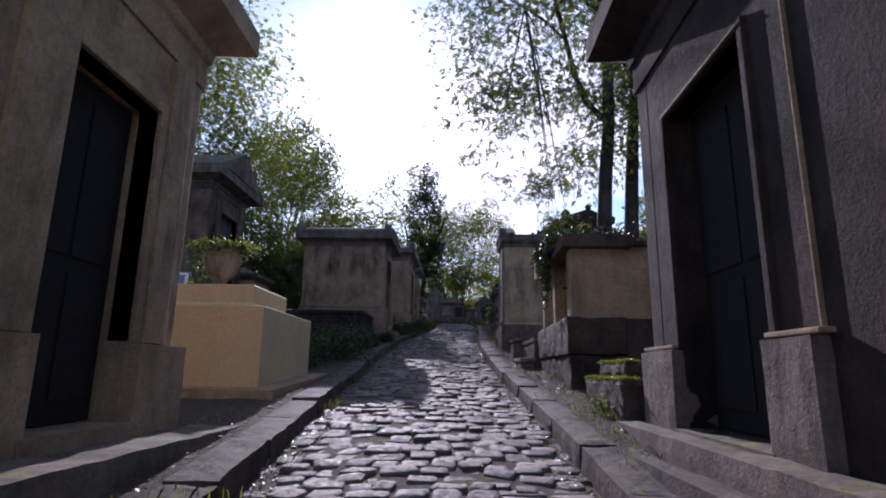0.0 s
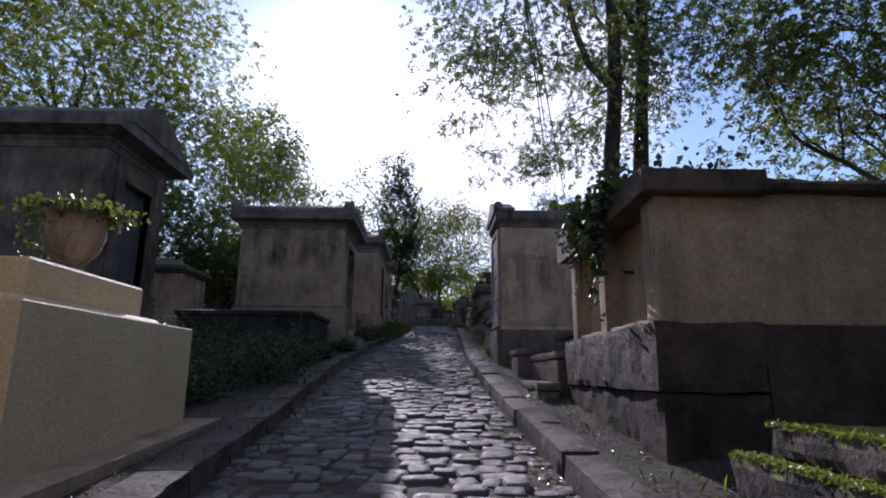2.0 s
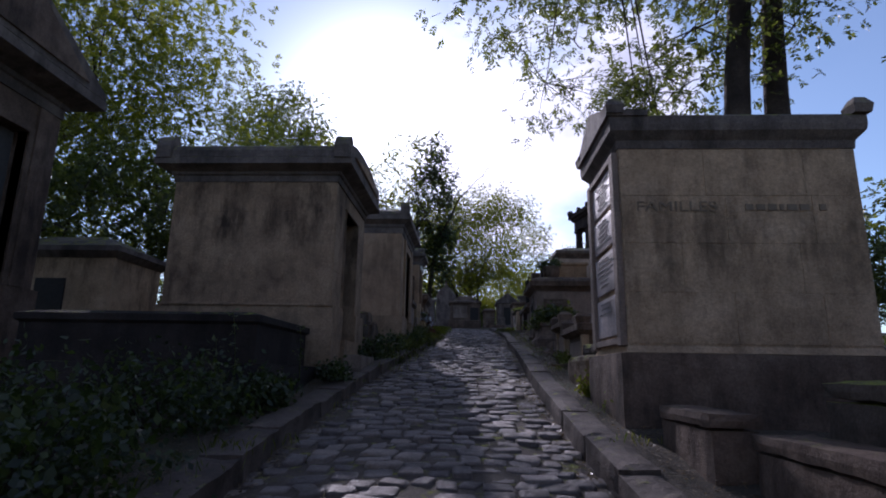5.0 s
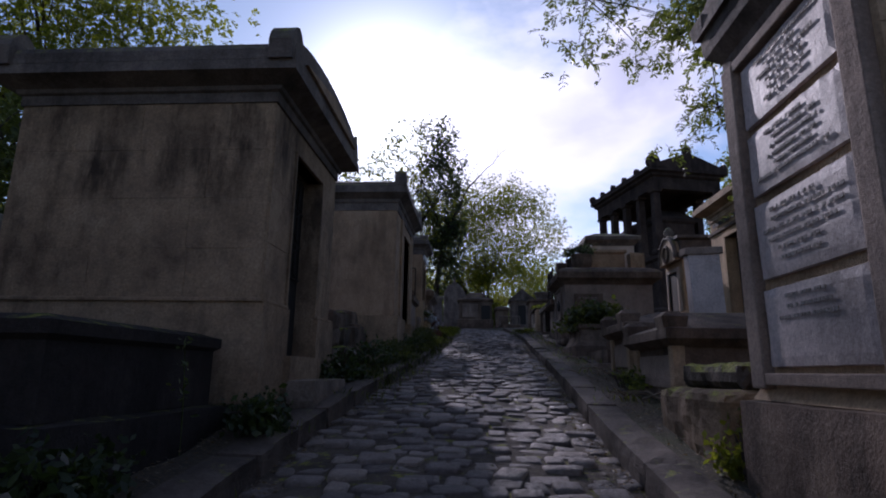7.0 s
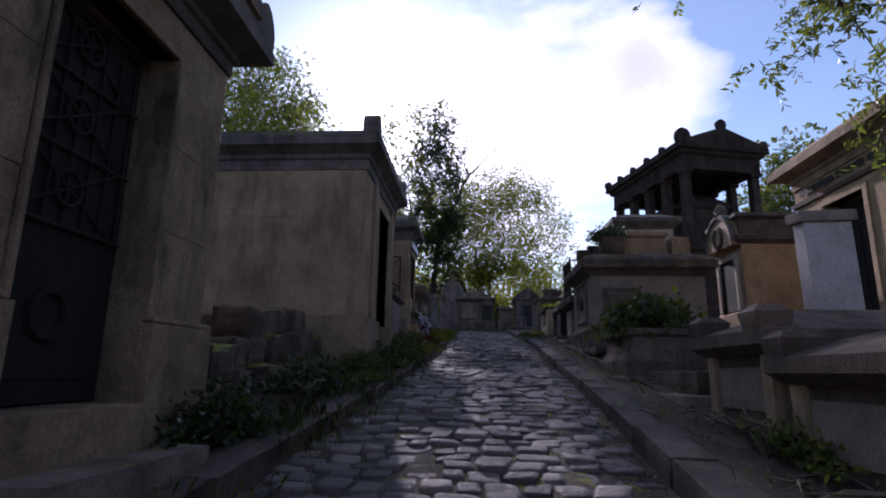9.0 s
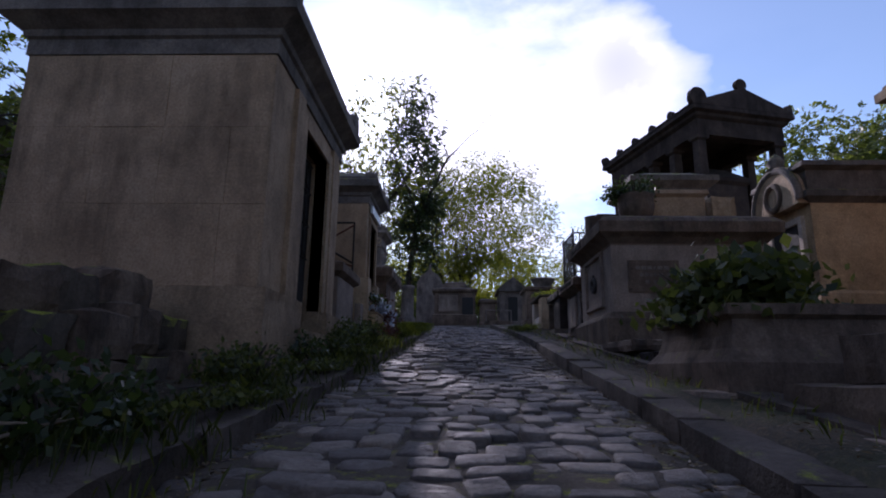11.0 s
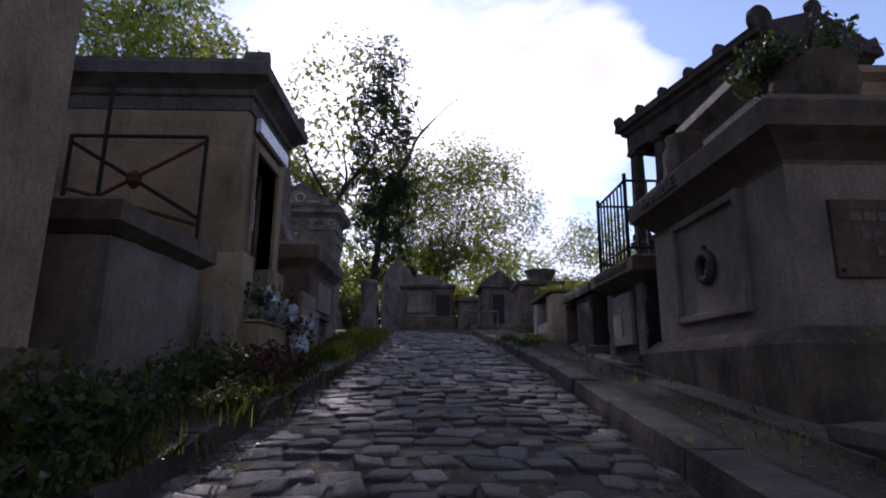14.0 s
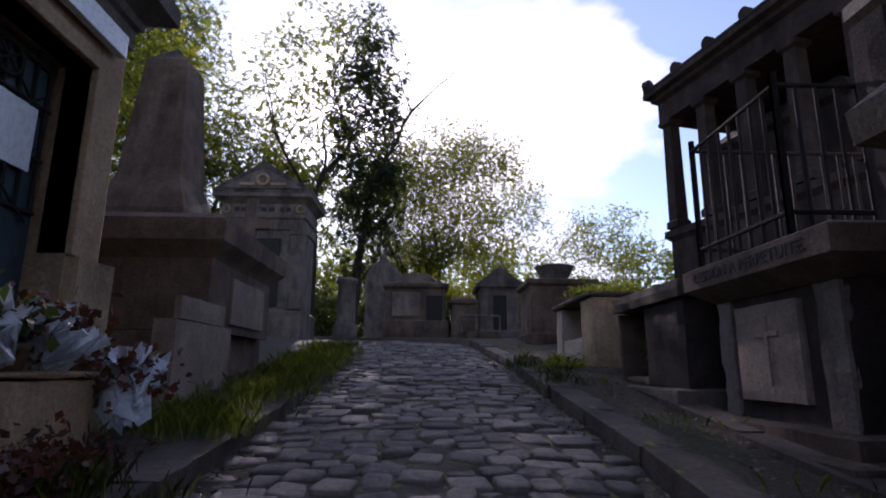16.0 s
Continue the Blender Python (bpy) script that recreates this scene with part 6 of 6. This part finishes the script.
TREES = (
    ("tall twin-trunked tree with airy light-green foliage", (5.9, 20.3), 17, 62000, 0.12, LEAF, (5.7, 5.2, 5.6), (4.4, 20.3, 14.2), ((-0.35, 0.1, -0.03, 0), (0.4, -0.15, 0.05, 0.02)), 0.33, 0.72, 0.8),
    ("large dense green tree behind the pedimented chapel", (-15.5, 25.0), 17, 120000, 0.13, LEAF_BRIGHT, (6.6, 6, 7.0), (-14.4, 24.5, 12.8), ((0, 0, 0, 0),), 0.35, 0.4, 0.4),
    ("round-headed tree standing against the sun", (-17.0, 54.0), 19, 62000, 0.15, LEAF, (4.8, 4.6, 4.8), (-17.2, 54, 21.9), ((0, 0, 0, 0),), 0.3, 0.5, 0.6),
    ("slender tree with a loose crown", (-11.5, 52.0), 12, 34000, 0.15, LEAF, (5.0, 4, 4.6), (-12.0, 52, 13.0), ((0, 0, 0, 0),), 0.22, 0.4, 0.75),
    ("loose-crowned tree above the chapel roofs", (-8.0, 55.0), 12, 26000, 0.15, LEAF, (4.0, 3.5, 4.0), (-8.0, 55, 13.2), ((0, 0, 0, 0),), 0.2, 0.4, 0.8),
    ("leafy tree behind the obelisk", (-14.0, 46.0), 14, 56000, 0.14, LEAF_BRIGHT, (5, 4.5, 7.4), (-13.6, 46, 13.6), ((0, 0, 0, 0),), 0.25, 0.35, 0.75),
    ("sparse tall tree beside an ivy-clad stem", (-4.9, 49.0), 13, 21000, 0.12, LEAF_BRIGHT, (3.8, 2.6, 5.8), (-5.4, 49, 15.4), ((-0.2, 0, -0.05, 0),), 0.24, 0.5, 0.95),
    ("tree stem wrapped in a dense dark column of ivy", (-3.6, 49.4), 13, 42000, 0.125, LEAF_DARK, (1.7, 1.5, 6.6), (-3.0, 49.5, 13.8), ((0, 0, 0.05, 0),), 0.22, 0.55, 0.6),
    ("broad many-stemmed tree on the crest", (-0.2, 62.0), 13, 175000, 0.115, LEAF_BRIGHT, (6.9, 4.2, 6.4), (0.6, 62, 14.2), ((-0.4, 0, -0.2, 0), (0.3, 0.2, 0.12, 0), (0, -0.2, 0.0, 0.1)), 0.2, 0.4, 0.52),
    ("small grey-green tree beyond the far tombs", (11.0, 63.0), 8, 52000, 0.1, LEAF_BRIGHT, (4.6, 3.5, 4.4), (11, 63, 10.6), ((-0.3, 0, -0.25, 0), (0.3, 0, 0.25, 0)), 0.16, 0.35, 0.75),
    ("green tree overhanging the tombs beside the lane", (11.5, 16.0), 12, 36000, 0.14, LEAF, (3.8, 4, 4.6), (11.0, 16.4, 10.8), ((0, 0, 0, 0),), 0.24, 0.4, 0.65),
    ("tree behind the canopy monument", (19.0, 46.0), 13, 24000, 0.24, LEAF, (5, 4, 4.0), (18.5, 46, 12.0), ((0, 0, 0, 0),), 0.24, 0.4, 0.65),
    # two unseen trees, added to cut the sky light from behind
    ("unseen tree added behind the start to block sky light", (-5.5, -7.0), 15, 12000, 0.24, LEAF, (6, 5, 5.5), (-5.0, -7.0, 8.5), ((0, 0, 0, 0),), 0.35, 0.4, 0.4),
    ("unseen tree added behind the start to block sky light", (6.0, -6.0), 15, 12000, 0.24, LEAF, (6, 5, 5.5), (5.5, -6.0, 8.8), ((0, 0, 0, 0),), 0.35, 0.4, 0.4),
)
LOW_BOUGHS = (((3.7, 20.8, 6.7), (0.9, 0.8, 0.7), 1100), ((3.4, 19.4, 7.6), (1.0, 0.9, 0.6), 1200), ((1.3, 19.6, 8.0), (1.5, 1.2, 0.6), 2200), ((4.4, 21.0, 5.6), (0.6, 0.6, 0.5), 500))
for k, (lab, (x, y), h, n, size, m, crown, first, stems, r_, trunk_, gaps_) in enumerate(TREES):
    tree(lab, (x, y, gz(y)), h, 101 + k, n, size, m, crown, first, stems, r_, trunk=trunk_, gaps=gaps_, sag=0.4 if k == 0 else 0.0, lobes=LOW_BOUGHS if k == 0 else ())
for k, (x, y, w_, h, m) in enumerate(((-12, 70, 7, 5.0, LEAF_BRIGHT), (-4.5, 72, 6, 4.6, LEAF_BRIGHT), (4.5, 74, 6, 4.8, LEAF_BRIGHT), (11, 78, 6, 4.2, LEAF), (-22, 68, 8, 6.5, LEAF), (20, 76, 8, 5.5, LEAF), (-30, 55, 8, 7, LEAF), (31, 66, 9, 6, LEAF), (-27, 36, 7, 6, LEAF), (26, 34, 7, 5, LEAF), (-22, 12, 6, 6, LEAF), (24, 8, 7, 6, LEAF), (-12, -4, 5, 5, LEAF), (14, -2, 5, 5, LEAF))):
    tree("leafy tree of the far wood", (x, y, gz(y)), 9, 130 + k, 26000 if k < 4 else 12000, 0.2 if k < 4 else 0.26, m, (w_, 4, h), (x, y, gz(y) + h * 1.05), r=0.2, trunk=0.35, group="far wood", gaps=0.4)

for k, (x, y, w_, h, zc, m) in enumerate(((-7.6, 26.0, 2.6, 2.0, 2.0, LEAF), (-11.5, 20.0, 3.0, 2.4, 2.2, LEAF), (-9.6, 23.0, 2.6, 2.2, 3.2, LEAF), (9.5, 24.5, 2.2, 1.8, 2.0, LEAF), (-16, 66, 6, 3.2, 2.5, LEAF), (-7, 67, 5.5, 3.0, 2.4, LEAF_BRIGHT), (2, 67, 5, 3.0, 2.4, LEAF_BRIGHT), (10, 68, 6, 3.2, 2.5, LEAF), (20, 62, 7, 3.4, 2.6, LEAF), (-26, 60, 7, 4, 3, LEAF), (15, 52, 4, 2.4, 2.2, LEAF), (-6.5, 58, 4.5, 1.8, 1.3, LEAF), (2.5, 59, 5.5, 1.6, 1.1, LEAF), (-14, 57, 4.5, 2.0, 1.4, LEAF), (11, 58, 5, 1.7, 1.1, LEAF))):
    tree("dense low tree screening the back rows", (x, y, gz(y)), 4, 160 + k, 18000, 0.13 if y < 40 else 0.2, m, (w_, 2.5, h), (x, y, gz(y) + zc), r=0.12, trunk=0.35, group="screening trees", gaps=0.2)

# shrubs, weeds and grass along the kerbs
for k, (x, y, rx_, ry_, h, n, s_, m, lab) in enumerate((
        (-2.9, 9.7, 0.7, 0.8, 0.5, 1500, 0.1, LEAF_DARK, "dense dark shrub growing beside the cream tomb"),
        (-2.7, 11.4, 0.8, 1.0, 0.75, 2200, 0.1, LEAF_DARK, "dark bushy shrub at the kerb"),
        (-3.8, 12.4, 1.0, 1.0, 0.8, 2400, 0.1, LEAF_DARK, "dark wild shrub in front of the pedimented chapel"),
        (-2.8, 13.4, 0.7, 0.9, 0.6, 1500, 0.1, LEAF_DARK, "dark trailing shrub at the kerb"),
        (-2.3, 14.3, 0.3, 0.6, 0.35, 700, 0.11, LEAF_DARK, "low dark weeds at the kerb"),
        (-2.1, 16.3, 0.28, 0.7, 0.25, 600, 0.11, LEAF_DARK, "dusty ivy weeds at the kerb"),
        (-2.05, 18.5, 0.3, 0.5, 0.4, 800, 0.1, LEAF_DARK, "dark green weeds at the foot of the chapel"),
        (-2.0, 20.3, 0.3, 0.7, 0.3, 700, 0.1, LEAF_DARK, "weeds along the tumbled wall"),
        (-1.95, 22.2, 0.28, 0.7, 0.3, 900, 0.085, LEAF_WEED, "ground ivy beside the kerb"),
        (-1.95, 23.8, 0.25, 0.7, 0.25, 800, 0.08, LEAF_DARK, "ground ivy beside the kerb"),
        (-1.85, 25.4, 0.3, 0.8, 0.35, 1500, 0.085, LEAF_WEED, "nettles and ground ivy by the chapel"),
        (-1.85, 26.8, 0.3, 0.6, 0.35, 1300, 0.075, LEAF_WEED, "nettles in front of the gated tomb"),
        (-1.62, 21.3, 0.16, 0.9, 0.1, 700, 0.07, LEAF_WEED, "low ground ivy creeping over the kerb"),
        (-1.55, 23.0, 0.14, 0.9, 0.1, 700, 0.07, LEAF_WEED, "low ground ivy creeping over the kerb"),
        (-1.55, 24.8, 0.15, 0.9, 0.12, 800, 0.07, LEAF_WEED, "low ground ivy creeping over the kerb"),
        (-1.5, 26.6, 0.15, 0.8, 0.12, 700, 0.07, LEAF_WEED, "low ground ivy creeping over the kerb"),
        (1.25, 14.25, 0.2, 0.4, 0.35, 350, 0.1, LEAF, "weeds at the mausoleum foot"),
        (1.15, 15.3, 0.2, 0.2, 0.3, 260, 0.1, LEAF_BRIGHT, "bright weed between stones"),
        (1.3, 18.4, 0.2, 0.6, 0.2, 350, 0.1, LEAF, "weeds below the table tombs"),
        (1.5, 5.6, 0.2, 0.3, 0.3, 320, 0.07, LEAF, "fern at the mossy blocks"),
        (1.45, 32.6, 0.2, 0.7, 0.15, 600, 0.07, LEAF_BRIGHT, "low sunlit weeds beside the tomb chests"),
        (2.7, 10.2, 0.5, 0.3, 0.3, 300, 0.14, LEAF_BRIGHT, "broad-leaved plant on top of the tomb"))):
    z = 2.95 if "on top" in lab else ground_z(y) + 0.1
    shrub("weeds" if h < 0.5 else "shrub", lab, (x, y, z), (rx_, ry_, h * 0.9), int(n * (1.9 if x < 0 else 1.5)), s_ * 0.58, m, 200 + k, category="weeds" if h < 0.5 else "shrub", aspect=0.6)
def dead_branches(at, n, reach, seed):
    rng = np.random.default_rng(seed)
    t = thing("dead_branches", "dry fallen twigs lying on the leaf litter", "branches", at)
    for k in range(n):
        p = np.array(at) + np.array([rng.uniform(-0.25, 0.25), rng.uniform(-0.6, 0.6), rng.uniform(0.0, 0.03)])
        d = np.array([rng.normal(), rng.normal(), 0.12]) * 0.5
        verts, faces = [], []
        path = [p, p + d * reach * 0.5 + np.array([0, 0, rng.uniform(0.02, 0.1)]), p + d * reach + np.array([rng.normal() * 0.08, rng.normal() * 0.08, rng.uniform(0, 0.05)])]
        tube(path, [0.011, 0.008, 0.003], 5, verts, faces)
        quads("twig", np.concatenate(verts), faces, DRY_WOOD, t)
    return t


dead_branches((1.22, 17.6, ground_z(17.6) + 0.1), 16, 0.45, 5)
dead_branches((1.2, 19.3, ground_z(19.3) + 0.1), 12, 0.4, 6)
dead_branches((-1.95, 20.2, ground_z(20.2) + 0.12), 10, 0.5, 7)


def stalk_plant(at, height, seed):
    """One upright weed: a bare stem with pairs of small leaves."""
    rng = np.random.default_rng(seed)
    t = thing("weed_stalk", "tall thin weed with paired pale green leaves", "weed", at, group="tall weeds by the black tomb")
    verts, faces = [], []
    lean = rng.normal(size=2) * 0.12
    path = [np.array(at) + np.array([lean[0] * f * f, lean[1] * f * f, height * f - 0.03]) for f in np.linspace(0, 1, 7)]
    tube(path, np.linspace(0.006, 0.002, 7), 5, verts, faces)
    quads("stem", np.concatenate(verts), faces, LEAF, t)
    pos = np.array([path[i] + rng.normal(size=3) * 0.03 for i in range(2, 7) for _ in range(6)])
    v, f = leaf_faces(pos, 0.06, rng, 0.2, 0.4)
    tagged(quads("foliage", v, f, LEAF_GREY, t), kind="stuff")


for k, (x, y, h) in enumerate(((-2.62, 14.25, 0.95), (-2.75, 14.1, 0.7), (-2.35, 15.5, 0.75), (-2.5, 13.7, 0.6))):
    stalk_plant((x, y, ground_z(y) + 0.1), h, 300 + k)
rg = random.Random(9)
grass("grass", "tufts of fresh grass along the kerb", [(kerb_l(y) - 0.1 + rg.uniform(-0.2, 0.12), y) for y in (rg.uniform(23.5, 28) for _ in range(12))] +
      [(kerb_l(y) - 0.25 + rg.uniform(-0.3, 0.25), y) for y in (rg.uniform(29, 36) for _ in range(160))], 5200, 0.13, GRASS, 41, 0.12)
grass("grass", "dark grass overgrowing the kerb stones", [(kerb_l(y) - 0.12 + rg.uniform(-0.3, 0.2), y) for y in (rg.uniform(18.5, 28.5) for _ in range(90))], 1700, 0.14, LEAF_WEED, 43, 0.1)
grass("grass", "grass tufts in front of the tomb chests", [(kerb_r(y) + rg.uniform(-0.05, 0.3), y) for y in (rg.choice((31.2, 31.8, 32.6, 33.4)) + rg.uniform(-0.25, 0.25) for _ in range(30))], 500, 0.1, LEAF_WEED, 44, 0.07)
grass("grass", "sparse dry grass at the road edges", [(kerb_r(y) + rg.uniform(0.35, 0.7), y) for y in (rg.uniform(2, 36) for _ in range(70))] +
      [(kerb_l(y) + rg.uniform(-0.2, 0.2), y) for y in (rg.uniform(2, 20) for _ in range(40))], 1300, 0.09, GRASS, 42, 0.12)


def litter():
    rng = np.random.default_rng(77)
    n = 24000
    y = rng.uniform(1, 36, n)
    side = rng.random(n) < 0.5
    lx = np.array([kerb_l(v) for v in y])
    rx_ = np.array([kerb_r(v) for v in y])
    off = 0.02 + np.abs(rng.normal(0, 0.13, n))
    out = rng.random(n) < 0.6
    far = rng.uniform(0.3, 0.95, n)
    x = np.where(side, lx + np.where(out, -far, off), rx_ - np.where(out, -far, off))
    z = np.array([ground_z(v) for v in y]) + np.where(out, 0.125, -0.03)
    v, f = leaf_faces(np.stack([x, y, z], axis=1), 0.042, rng, 0.0, 0.4)
    c = np.repeat(np.stack([x, y, z], axis=1), 4, axis=0)
    v[:, 2] = c[:, 2] + (v[:, 2] - c[:, 2]) * 0.3
    return tagged(quads("leaf_litter", v, f, DRY_LEAF), "dry brown leaf litter along the kerbs", "leaves", kind="stuff")


litter()


# ---- kerbs and paving, last ----
def kerb(name, inner, side, y0, y1, label, seed):
    rng = random.Random(seed)
    k = tagged(new(name), label, "kerb", kind="structure")
    k.empty_display_size = 0.1
    ORIGIN[k] = Vector((0, 0, 0))
    y = y0
    i = 0
    while y < y1:
        l = rng.uniform(0.7, 1.25)
        ym = y + l / 2
        ang = math.atan2(inner(y + l) - inner(y), l)
        tilt = math.atan2(ground_z(y + l) - ground_z(y), l)
        bm = worn(0, 0.28 * side, -l / 2 + 0.008, l / 2 - 0.008, -0.2, (0.12 if ym < 19 else 0.085) + rng.uniform(-0.012, 0.018), 0.085, 0.012, seed=seed + i * 1.7)
        me = bpy.data.meshes.new("kerb_stone")
        bm.to_mesh(me)
        bm.free()
        ob = link_mesh("kerb_stone", me, KERB_STONE, k)
        ob.matrix_basis = Matrix.Translation((inner(ym) + rng.uniform(-0.012, 0.012), ym, ground_z(ym))) @ Matrix.Rotation(tilt, 4, "X") @ Matrix.Rotation(-ang, 4, "Z")
        y += l
        i += 1


kerb("kerb", kerb_l, -1, 0.2, 36.5, "old worn granite kerb stones edging the lane", 5)
kerb("kerb", kerb_r, 1, 0.2, 38.0, "old worn granite kerb stones edging the lane", 6)
t = thing("border_stones", "flat stone edging strip behind the kerb", "edging", (1.3, 22, 2.6), kind="structure")
for k, (x, y0_, y1_) in enumerate(((1.2, 19.0, 20.9), (1.22, 21.0, 22.9), (1.3, 23.0, 25.0), (1.33, 25.05, 27.4), (1.45, 27.45, 29.0), (1.5, 29.05, 30.6))):
    za, zb2 = ground_z(y0_) + 0.1, ground_z(y1_) + 0.1
    part("edging_slab", prism([(y0_, za - 0.15), (y1_, zb2 - 0.15), (y1_, zb2 + 0.045), (y0_, za + 0.045)], "x", x + 0.1, x + 0.34), KERB_STONE, t)


def sett(rng, w, l, k=8, tilt=1.0):
    """Corners of one rounded paving stone: base, shoulder and top rings."""
    a = (np.arange(k) + 0.5) / k * 2 * np.pi
    c, s = np.cos(a), np.sin(a)
    e = 0.34
    ox, oy = np.sign(c) * np.abs(c) ** e * w / 2, np.sign(s) * np.abs(s) ** e * l / 2
    ox, oy = ox * rng.uniform(0.84, 1.05, k) + oy * rng.normal(0, 0.08), oy * rng.uniform(0.84, 1.08, k) + ox * rng.normal(0, 0.06)
    h = rng.uniform(0.01, 0.028)
    tx, ty = rng.normal(0, 0.035) * tilt, rng.normal(0, 0.045) * tilt
    rows = []
    for sc, z in ((1.0, -0.07), (0.99, h * 0.45), (0.93, h * 0.92), (0.58, h * 1.06)):
        rough = rng.normal(0, 0.0022, k) if sc < 0.98 else 0.0
        rows.append(np.stack([ox * sc, oy * sc, z + rough + ox * sc * tx + oy * sc * ty], axis=1))
    return np.concatenate(rows)


def sett_faces(k=8):
    f = [(r * k + i, r * k + (i + 1) % k, (r + 1) * k + (i + 1) % k, (r + 1) * k + i) for r in range(3) for i in range(k)]
    return f, [tuple(3 * k + i for i in range(k))]


def paving():
    rng = np.random.default_rng(55)
    road = tagged(new("road"), "uneven lane of worn grey cobble setts", "road", kind="structure")
    road.empty_display_size = 0.1
    ORIGIN[road] = Vector((0, 0, 0))
    fq, ft = sett_faces()
    shapes = []
    for i in range(36):
        me = bpy.data.meshes.new("cobble")
        me.from_pydata(sett(rng, 1.0, 1.0, tilt=0.22).tolist(), [], fq + ft)
        me.materials.append(COBBLE)
        me.polygons.foreach_set("use_smooth", [True] * len(me.polygons))
        shapes.append(me)
    verts, faces, count = [], [], 0
    y, n_ob = 0.4, 0
    while y < 43.5:
        l = rng.uniform(0.15, 0.205)
        a, b = kerb_l(y) + 0.03, kerb_r(y) - 0.03
        x = a - rng.uniform(0, 0.12)
        ph = y * 0.7 + rng.uniform(-0.3, 0.3)
        while x < b - 0.06:
            w = min(rng.choice((rng.uniform(0.14, 0.22), rng.uniform(0.19, 0.31))), b + 0.05 - x)
            if w > 0.1:
                cx, cy = x + w / 2, y + l / 2 + 0.05 * math.sin(x * 1.9 + ph) + 0.02 * math.sin(x * 5.1 + ph * 3) + rng.normal(0, 0.02)
                lo = l * rng.uniform(0.86, 1.12)
                edge = max(0.0, 0.3 - min(cx - a, b - cx)) / 0.3
                crown = 0.02 - 0.055 * ((cx - (a + b) / 2) / ((b - a) / 2)) ** 2
                cz = ground_z(cy) - 0.022 + crown + rng.normal(0, 0.009) - 0.012 * edge
                slope = math.atan(0.113)
                turn = rng.normal(0, 0.13)
                if 21.6 < y < 28.6 and n_ob < 300 and -1.0 < cx < 0.75:
                    ob = new("cobble", shapes[int(rng.integers(36))])
                    ob.parent = road
                    ob.matrix_basis = Matrix.Translation((cx, cy, cz)) @ Matrix.Rotation(slope, 4, "X") @ Matrix.Rotation(turn, 4, "Z") @ Matrix.Diagonal((w - 0.008, lo - 0.004, 1, 1))
                    n_ob += 1
                else:
                    p = sett(rng, w - 0.008, lo - 0.004)
                    ct, sn = math.cos(turn), math.sin(turn)
                    q = np.stack([cx + p[:, 0] * ct - p[:, 1] * sn, cy + p[:, 0] * sn + p[:, 1] * ct, cz + p[:, 2] + p[:, 1] * 0.113], axis=1)
                    verts.append(q)
                    faces += [tuple(i + count for i in f) for f in fq + ft]
                    count += len(q)
            x += w
        y += l
    ys = np.arange(0.2, 43.6, 0.3)
    bed = [(kerb_l(y) + (kerb_r(y) - kerb_l(y)) * f, y, ground_z(y) + 0.002 - 0.055 * (2 * f - 1) ** 2 + rng.normal(0, 0.005)) for y in ys for f in np.linspace(0, 1, 13)]
    quads("joint_bed", bed, [(r * 13 + c, r * 13 + c + 1, r * 13 + c + 14, r * 13 + c + 13) for r in range(len(ys) - 1) for c in range(12)], JOINT, road, "sandy dirt between the setts", smooth=True)
    me = bpy.data.meshes.new("cobbles")
    me.from_pydata(np.concatenate(verts).tolist(), [], faces)
    me.polygons.foreach_set("use_smooth", [True] * len(me.polygons))
    me.materials.append(COBBLE_REST)
    ob = new("cobbles", me)
    ob.parent = road
    tagged(ob, kind="stuff")


paving()
